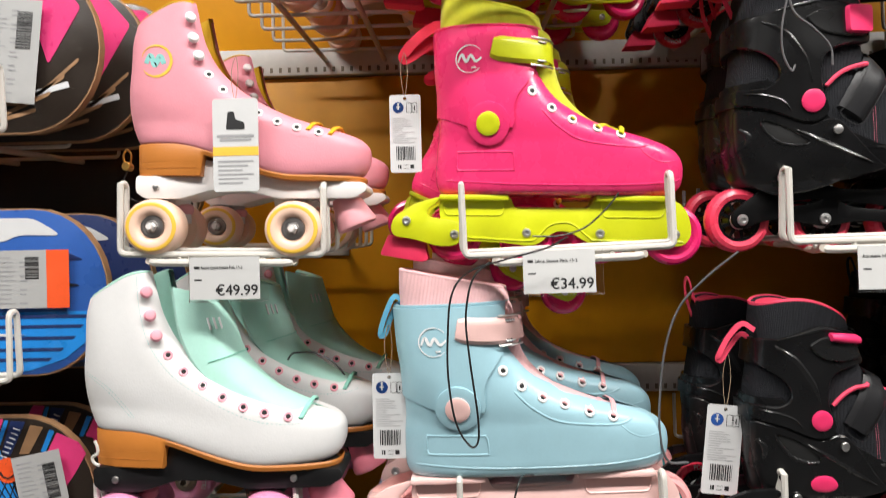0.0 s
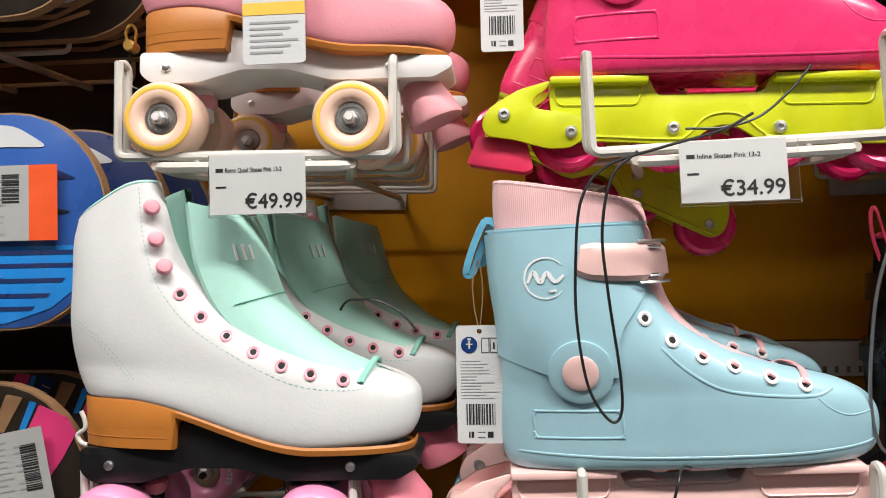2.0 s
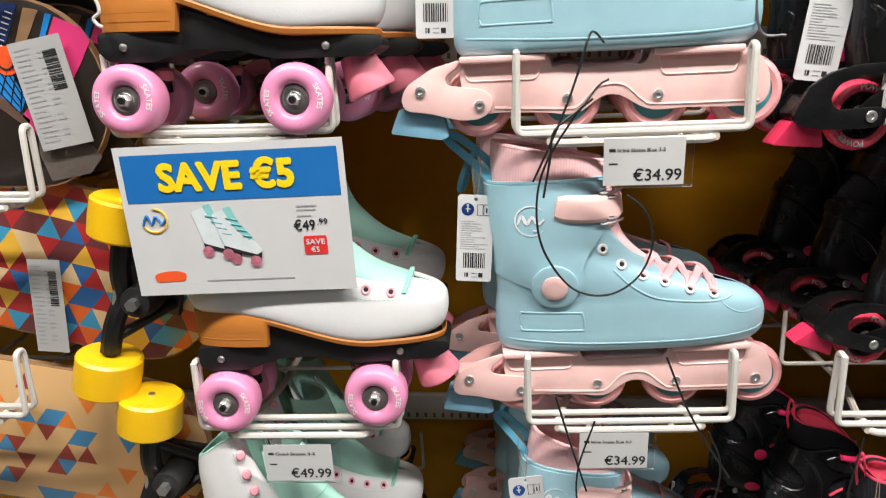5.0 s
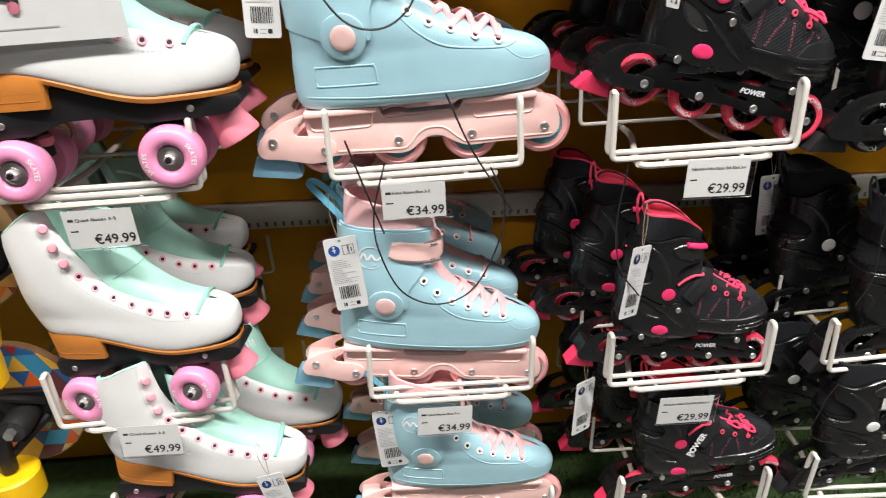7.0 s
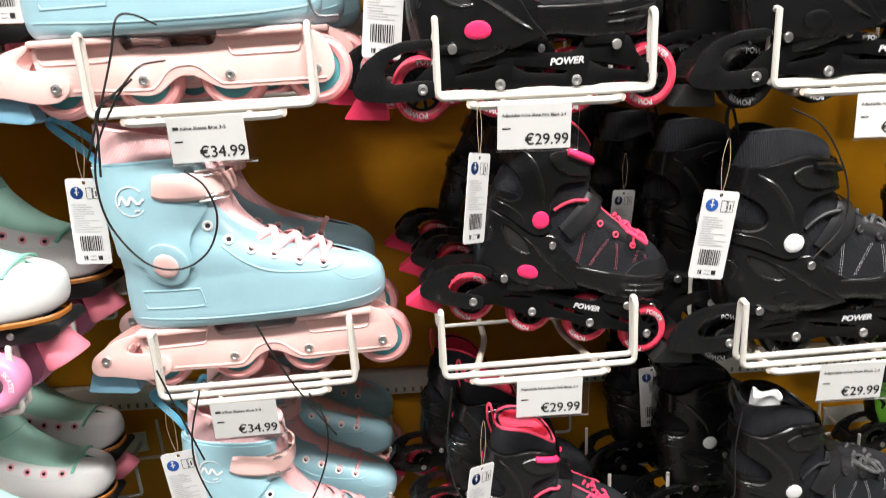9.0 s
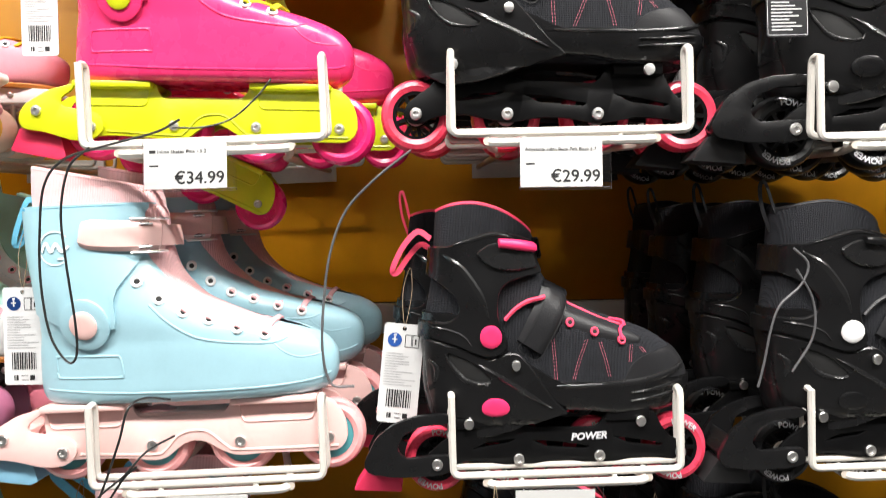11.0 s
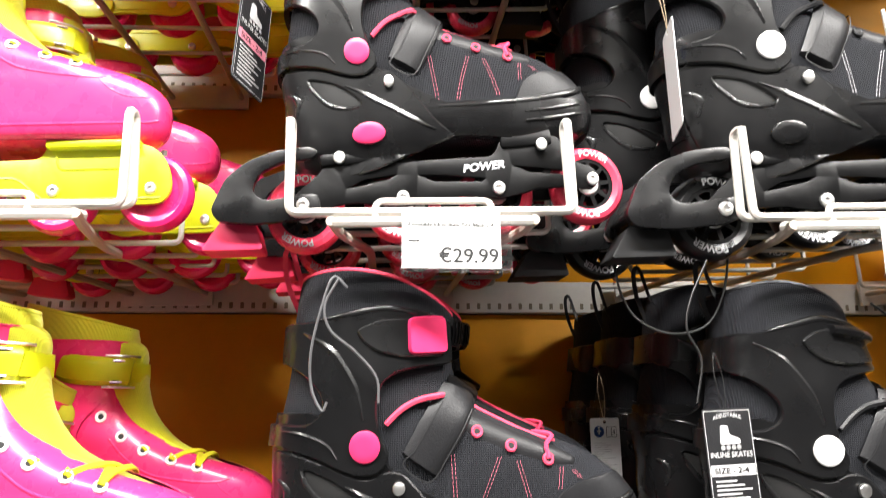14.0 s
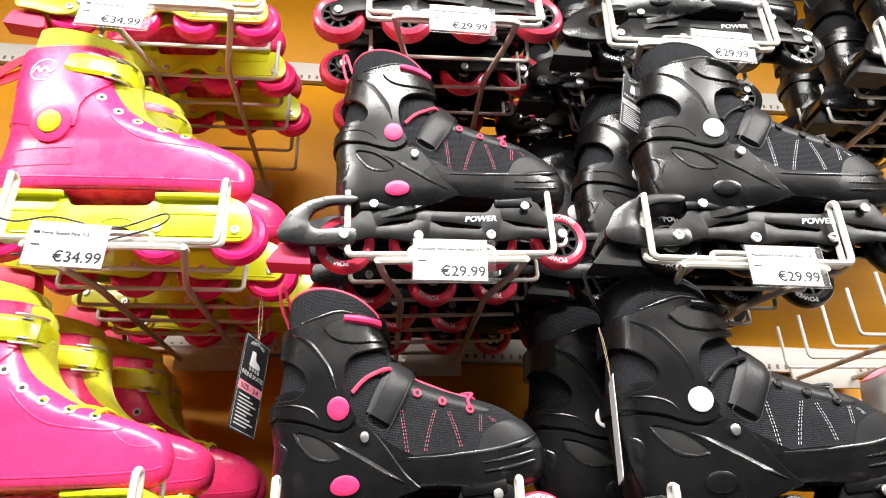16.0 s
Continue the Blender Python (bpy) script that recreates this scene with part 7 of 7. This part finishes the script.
m_tri = triangle_print("bright_triangle_print", 0.030, [(0.72, 0.13, 0.02), (0.03, 0.12, 0.32), (0.80, 0.45, 0.05), (0.42, 0.03, 0.03), (0.70, 0.50, 0.28), (0.05, 0.30, 0.50), (0.15, 0.04, 0.04)])
m_trisparse = triangle_print("sparse_triangle_print", 0.027, [(0.62, 0.38, 0.17)] * 7 + [(0.30, 0.05, 0.03), (0.72, 0.20, 0.03), (0.06, 0.22, 0.40), (0.62, 0.38, 0.17)])
RIM = 0.006


def stadium(x0, x1, z, h, k=10, sq=0.9):
    """The outline of a board lying on its side: round at both ends."""
    out = []
    r = h * sq
    for i in range(k + 1):
        a = -math.pi / 2 + math.pi * i / k
        out.append((x1 - r + r * math.cos(a), z + h * math.sin(a)))
    for i in range(k + 1):
        a = math.pi / 2 + math.pi * i / k
        out.append((x0 + r + r * math.cos(a), z + h * math.sin(a)))
    return out


def board(label, tip, z, h, y, face, wrap=True, length=0.78):
    """A board hung on its long edge, its printed face to the aisle; its base is its lower edge at the tip."""
    b = thing("skateboard", label, "skateboard", "skateboards")
    part("deck", plate(bmesh.new(), stadium(-length, 0, h, h, 16), 0.0, 0.011), m_ply, b)
    part("printed_face", plate(bmesh.new(), stadium(-length + RIM * 0.3, -RIM * 0.3, h, h - RIM * 0.3, 16), -0.0008, 0.0, (), 0.0004), face, b)
    if wrap:
        w = part("shrink_wrap", plate(bmesh.new(), stadium(-length - 0.004, 0.004, h, h + 0.004, 16), -0.006, -0.0045), m_wrap, b, "clear shrink wrap film")
        w.visible_shadow = False
    b.matrix_basis = pose(tip, y, z - h)
    return b


def patch(b, pts, material, name="printed_shape", y=-0.0016, r=0.006):
    return part(name, plate(bmesh.new(), rounded(pts, r), y, y + 0.0005), material, b)


def sticker(x, y, z, w, h, lean, band=None, label="white paper product sticker with bar code"):
    t = thing("product_sticker", label, "sticker", "product stickers")
    part("paper", plate(bmesh.new(), [(-w / 2, -h / 2), (w / 2, -h / 2), (w / 2, h / 2), (-w / 2, h / 2)], 0, 0.0004), m_sticker, t)
    bm = bmesh.new()
    rr = random.Random(int(x * 1000))
    n = int(h / 0.006)
    for k in range(n):
        zz = h / 2 - 0.008 - k * 0.0055
        if zz < -h / 2 + 0.006:
            break
        flat_rect(bm, -w * 0.42, -w * 0.42 + w * rr.uniform(0.22, 0.36), zz - 0.0011, zz, -0.0004)
        if k % 3:
            flat_rect(bm, w * 0.0, w * rr.uniform(0.05, 0.1) + 0.004, zz - 0.0018, zz, -0.0004)
    part("small_print", bm, m_greyink, t)["kind"] = "stuff"
    bm = bmesh.new()
    zz = h * 0.38
    while zz > h * 0.02:
        d = rr.choice((0.0006, 0.0012, 0.0018))
        flat_rect(bm, w * 0.1, w * 0.36, zz - d, zz, -0.0004)
        zz -= d + rr.choice((0.0007, 0.0012))
    part("bar_code", bm, m_ink, t)["kind"] = "stuff"
    if band:
        bm = bmesh.new()
        flat_rect(bm, w / 2, w / 2 + w * 0.42, -h / 2, h / 2, -0.0002)
        part("colour_band", bm, band, t)
    t.matrix_basis = pose(x, y, z, 0, lean, 0)
    return t


# blue board
b1 = board("blue printed skateboard deck with clouds and waves in clear film", -0.428, 1.408, 0.102, 0.800, m_deckblue)
patch(b1, [(-0.50, 0.196), (-0.09, 0.192), (-0.055, 0.170), (-0.11, 0.172), (-0.13, 0.162), (-0.16, 0.170), (-0.19, 0.158), (-0.24, 0.166), (-0.50, 0.160)], m_card, "printed_cloud", r=0.012)
patch(b1, [(-0.50, 0.150), (-0.30, 0.152), (-0.05, 0.150), (-0.028, 0.140), (-0.50, 0.138)], m_decknavy, "printed_band")
patch(b1, [(-0.30, 0.152), (-0.16, 0.128), (-0.10, 0.112), (-0.115, 0.108), (-0.17, 0.116), (-0.30, 0.136)], m_orangeink, "printed_streak", -0.0021)
patch(b1, [(-0.30, 0.142), (-0.17, 0.120), (-0.115, 0.110), (-0.30, 0.128)], m_signyellow, "printed_streak", -0.0026)
patch(b1, [(-0.10, 0.122), (-0.035, 0.110), (-0.10, 0.096)], m_ink, "printed_spike", -0.0021, 0.001)
patch(b1, [(-0.095, 0.115), (-0.055, 0.110), (-0.095, 0.102)], m_card, "printed_spike", -0.0026, 0.001)
patch(b1, [(-0.50, 0.078), (-0.010, 0.078), (-0.022, 0.045), (-0.055, 0.020), (-0.10, 0.006), (-0.50, 0.004)], m_deckcyan, "printed_sea", r=0.004)
for zz, xx in ((0.074, -0.012), (0.062, -0.02), (0.048, -0.03), (0.034, -0.045), (0.022, -0.06)):
    patch(b1, [(-0.50, zz), (xx - 0.01, zz), (xx - 0.014, zz - 0.004), (-0.50, zz - 0.004)], m_decknavy, "printed_wave_line", -0.0021, 0.001)
patch(b1, [(-0.50, 0.058), (-0.20, 0.056), (-0.10, 0.050), (-0.20, 0.046), (-0.50, 0.044)], m_card, "printed_foam", -0.0026, 0.002)
sticker(-0.532, 0.792, 1.424, 0.066, 0.070, 0.0, m_orangeink, "white and orange product sticker on the blue board")
# more blue boards hang behind, shade put into their print by darker inks
for tip, zz, yy in ((-0.402, 1.405, 0.868), (-0.385, 1.403, 0.936)):
    b = board("blue skateboard deck behind the first, its print darkened for shade", tip, zz, 0.102, yy, m_decknavy)
    patch(b, [(-0.50, 0.192), (-0.09, 0.188), (-0.055, 0.168), (-0.50, 0.160)], m_card, "printed_cloud", r=0.012)
    patch(b, [(-0.50, 0.078), (-0.012, 0.078), (-0.055, 0.022), (-0.10, 0.008), (-0.50, 0.006)], m_deckblue, "printed_sea", r=0.004)
# two dark decks added to stand for the shaded wall between the boards
for tip, zz in ((-0.40, 1.565), (-0.43, 1.285)):
    board("added dark deck standing for the shaded wall behind the boards", tip, zz, 0.100, 1.04, m_deckdark)
# stacked dark boards above
for k, (tip, yy) in enumerate(((-0.432, 0.800), (-0.405, 0.868), (-0.380, 0.936))):
    b = board("dark printed skateboard deck with magenta blocks in clear film", tip, 1.705, 0.104, yy, m_deckdark)
    patch(b, [(-0.20, 0.203), (-0.060, 0.196), (-0.022, 0.152), (-0.064, 0.083), (-0.085, 0.150), (-0.20, 0.165)], m_deckpink, "printed_block")
    patch(b, [(-0.11, 0.045), (-0.04, 0.062), (-0.038, 0.055), (-0.108, 0.038)], m_greyprint, "printed_stroke", r=0.001)
    for q in range(4):
        patch(b, [(-0.40, 0.016 + q * 0.011), (-0.14 + q * 0.022, 0.010 + q * 0.012), (-0.08 + q * 0.018, 0.026 + q * 0.020), (-0.08 + q * 0.018, 0.031 + q * 0.020), (-0.14 + q * 0.022, 0.015 + q * 0.012), (-0.40, 0.022 + q * 0.011)], m_ply, "printed_line", r=0.004)
sticker(-0.538, 0.790, 1.70, 0.072, 0.125, 6.0)
# patterned board below
m_brownprint = mat("brown_deck_print", (0.11, 0.065, 0.045), 0.4, var=0.3, scale=30, coat=0.2)
m_greyprintdark = mat("grey_brown_deck_print", (0.13, 0.105, 0.09), 0.4, var=0.4, scale=30, coat=0.2)
for k, (tip, yy) in enumerate(((-0.448, 0.800), (-0.44, 0.868))):
    b2 = board("charcoal skateboard deck with pink and blue stripes in clear film", tip, 1.155, 0.102, yy, m_deckdark)
    patch(b2, [(-0.128, 0.2022), (-0.1122, 0.201), (-0.1409, 0.1229), (-0.1652, 0.129)], m_deckpink, "printed_stripe", -0.0016, 0.0015)
    patch(b2, [(-0.111, 0.1997), (-0.1061, 0.1997), (-0.1183, 0.1656), (-0.0982, 0.1107), (-0.0921, 0.0997), (-0.1012, 0.0814), (-0.1409, 0.1217)], m_deckcyan, "printed_tile_field", -0.0016, 0.0015)
    patch(b2, [(-0.1037, 0.1991), (-0.0854, 0.1973), (-0.1049, 0.1564), (-0.1159, 0.1595)], m_decknavy, "printed_stripe", -0.0016, 0.0015)
    patch(b2, [(-0.0793, 0.1936), (-0.0634, 0.1906), (-0.0817, 0.1583), (-0.0939, 0.1583)], m_ply, "printed_stripe", -0.0016, 0.0015)
    patch(b2, [(-0.0561, 0.1875), (-0.0494, 0.1857), (-0.061, 0.1607), (-0.0671, 0.1607)], m_deckcyan, "printed_stripe", -0.0016, 0.0015)
    patch(b2, [(-0.047, 0.1839), (-0.0201, 0.1723), (-0.011, 0.1583), (-0.0244, 0.1351), (-0.039, 0.1144), (-0.0482, 0.1583), (-0.0585, 0.1607)], m_deckpink, "printed_block", -0.0016, 0.0015)
    patch(b2, [(-0.1866, 0.1564), (-0.1409, 0.1192), (-0.0909, 0.0753), (-0.0963, 0.0668), (-0.1866, 0.1381)], m_brownprint, "printed_stripe", -0.0018, 0.0015)
    patch(b2, [(-0.1866, 0.1168), (-0.15, 0.1016), (-0.1317, 0.0833), (-0.1409, 0.0436), (-0.1439, 0.007), (-0.1866, 0.007)], m_deckcyan, "printed_block", -0.0018, 0.0015)
    patch(b2, [(-0.1, 0.0802), (-0.0915, 0.0888), (-0.0841, 0.0558), (-0.0902, 0.068)], m_deckpink, "printed_block", -0.0018, 0.0015)
    patch(b2, [(-0.0841, 0.0668), (-0.025, 0.0485), (-0.0146, 0.0345), (-0.0305, 0.0162), (-0.0768, 0.007), (-0.0866, 0.0375)], m_greyprintdark, "printed_block", -0.0018, 0.0015)
    bm = bmesh.new()
    for q in range(5):
        tube(bm, [(-0.114 - 0.0052 * q, -0.0019, 0.160 - 0.0095 * q), (-0.092 - 0.0030 * q, -0.0019, 0.104 - 0.0045 * q)], 0.0007, 4)
        tube(bm, [(-0.112 + 0.0045 * q, -0.0019, 0.164 - 0.0125 * q), (-0.139 + 0.0095 * q, -0.0019, 0.124 - 0.0105 * q)], 0.0007, 4)
    part("tile_lines", bm, m_ink, b2)["kind"] = "stuff"
    bm = bmesh.new()
    for q in range(7):
        tube(bm, [(-0.100 - 0.0028 * q, -0.0019, 0.190 - 0.0055 * q), (-0.092 - 0.0028 * q, -0.0019, 0.187 - 0.0055 * q)], 0.0008, 4)
    part("zigzag_print", bm, m_greyprint, b2)["kind"] = "stuff"
    part("printed_disc", lathe(bmesh.new(), [(0.0155, -0.0024), (0.0001, -0.0025)], 24, -0.1075, 0.139), m_orangeink, b2)
    part("printed_disc_face", tube(bmesh.new(), [(-0.1075 + 0.009 * math.cos(radians(a)), -0.0027, 0.139 + 0.009 * math.sin(radians(a))) for a in range(190, 351, 16)], 0.0010, 4), m_ink, b2)
sticker(-0.506, 0.790, 1.157, 0.060, 0.116, -11.0)


def cruiser(label, tip, z, h, y, face, axles):
    """A complete cruiser hung on its edge, underside to the aisle, with truck and two wheels on an upright axle."""
    b = board(label, tip, z, h, y, face, False, 0.70)
    b.name = "cruiser_board"
    for ax in axles:
        tr = thing("truck", "", "")
        tr.parent = b
        tr.location = (ax, -0.055, h)
        part("axle", tube(bmesh.new(), [(0, 0, -0.118), (0, 0, 0.118)], 0.004, 8), m_chrome, tr)
        part("hanger", tube(bmesh.new(), bend([(0, 0, -0.068), (0, 0.0, -0.03), (0.006, 0.010, 0), (0, 0.0, 0.03), (0, 0, 0.068)], 0.03), 0.0115, 10), m_blackplate, tr)
        part("base", box(bmesh.new(), -0.022, 0.056, 0.044, 0.055, -0.028, 0.028, 0.003), m_blackplate, tr)
        part("bushing", lathe(bmesh.new(), [(0.017, -0.006), (0.020, 0.004), (0.020, 0.026), (0.017, 0.046)], 16, 0.024, 0.0), m_blackrub, tr)
        part("kingpin_nut", lathe(bmesh.new(), [(0.007, -0.016), (0.007, -0.006), (0.004, -0.005)], 6, 0.024, 0.0), m_chrome, tr)
        part("brace", tube(bmesh.new(), [(0.004, 0.004, -0.05), (0.048, 0.044, -0.012)], 0.006, 8), m_blackplate, tr)
        part("brace", tube(bmesh.new(), [(0.004, 0.004, 0.05), (0.048, 0.044, 0.012)], 0.006, 8), m_blackplate, tr)
        for s in (-1, 1):
            bm = lathe(bmesh.new(), [(0.010, -0.0215), (0.033, -0.0225), (0.0362, -0.0195), (0.0368, 0.0), (0.0362, 0.0195), (0.033, 0.0225), (0.010, 0.0215)], 28)
            bmesh.ops.rotate(bm, verts=bm.verts, cent=(0, 0, 0), matrix=Matrix.Rotation(radians(90), 3, "X"))
            bmesh.ops.translate(bm, verts=bm.verts, vec=(0, 0, s * 0.094))
            part("wheel", bm, m_yellowwheel, tr, "yellow wheel")
    return b


cruiser("wooden cruiser board with bright triangle print and yellow wheels", -0.380, 0.915, 0.10, 0.818, m_tri, (-0.095, -0.52)).rotation_euler = (0, radians(13.5), 0)
cruiser("wooden cruiser board with sparse triangles and yellow wheels", -0.403, 0.692, 0.10, 0.818, m_trisparse, (-0.055, -0.52)).rotation_euler = (0, radians(9), 0)
cruiser("wooden cruiser board with bright triangle print and yellow wheels", -0.40, 0.928, 0.10, 0.96, m_tri, (-0.095, -0.52))
cruiser("wooden cruiser board with bright triangle print and yellow wheels", -0.37, 0.455, 0.10, 0.818, m_tri, (-0.095, -0.52))
sticker(-0.562, 0.808, 0.906, 0.040, 0.118, 2.5)
for x, y, z in ((-0.632, 0.753, 1.309), (-0.632, 0.753, 1.046), (-0.685, 0.753, 0.790), (-0.645, 0.753, 1.595), (-0.66, 0.753, 0.56), (-0.66, 0.753, 0.31)):
    place(hook_low, pose(x, y, z))

# ---------- pale skates on the far hook ----------
far_skate = quad_skate("pale grey roller skate with rose wheels and straps", mat("pale_grey_shell", (0.62, 0.60, 0.60), 0.4), m_pinkink, m_whiteplate, m_whiteplate, m_clearpink, m_palestop, m_lace_pink, m_pinkink, "roller skates", tongue=False, studs=m_greyprint)
far_skate.matrix_basis = pose(1.22, 0.95, 1.815) @ Matrix.Scale(0.9, 4)
copy_thing(far_skate, pose(1.25, 1.06, 1.82) @ Matrix.Scale(0.9, 4))
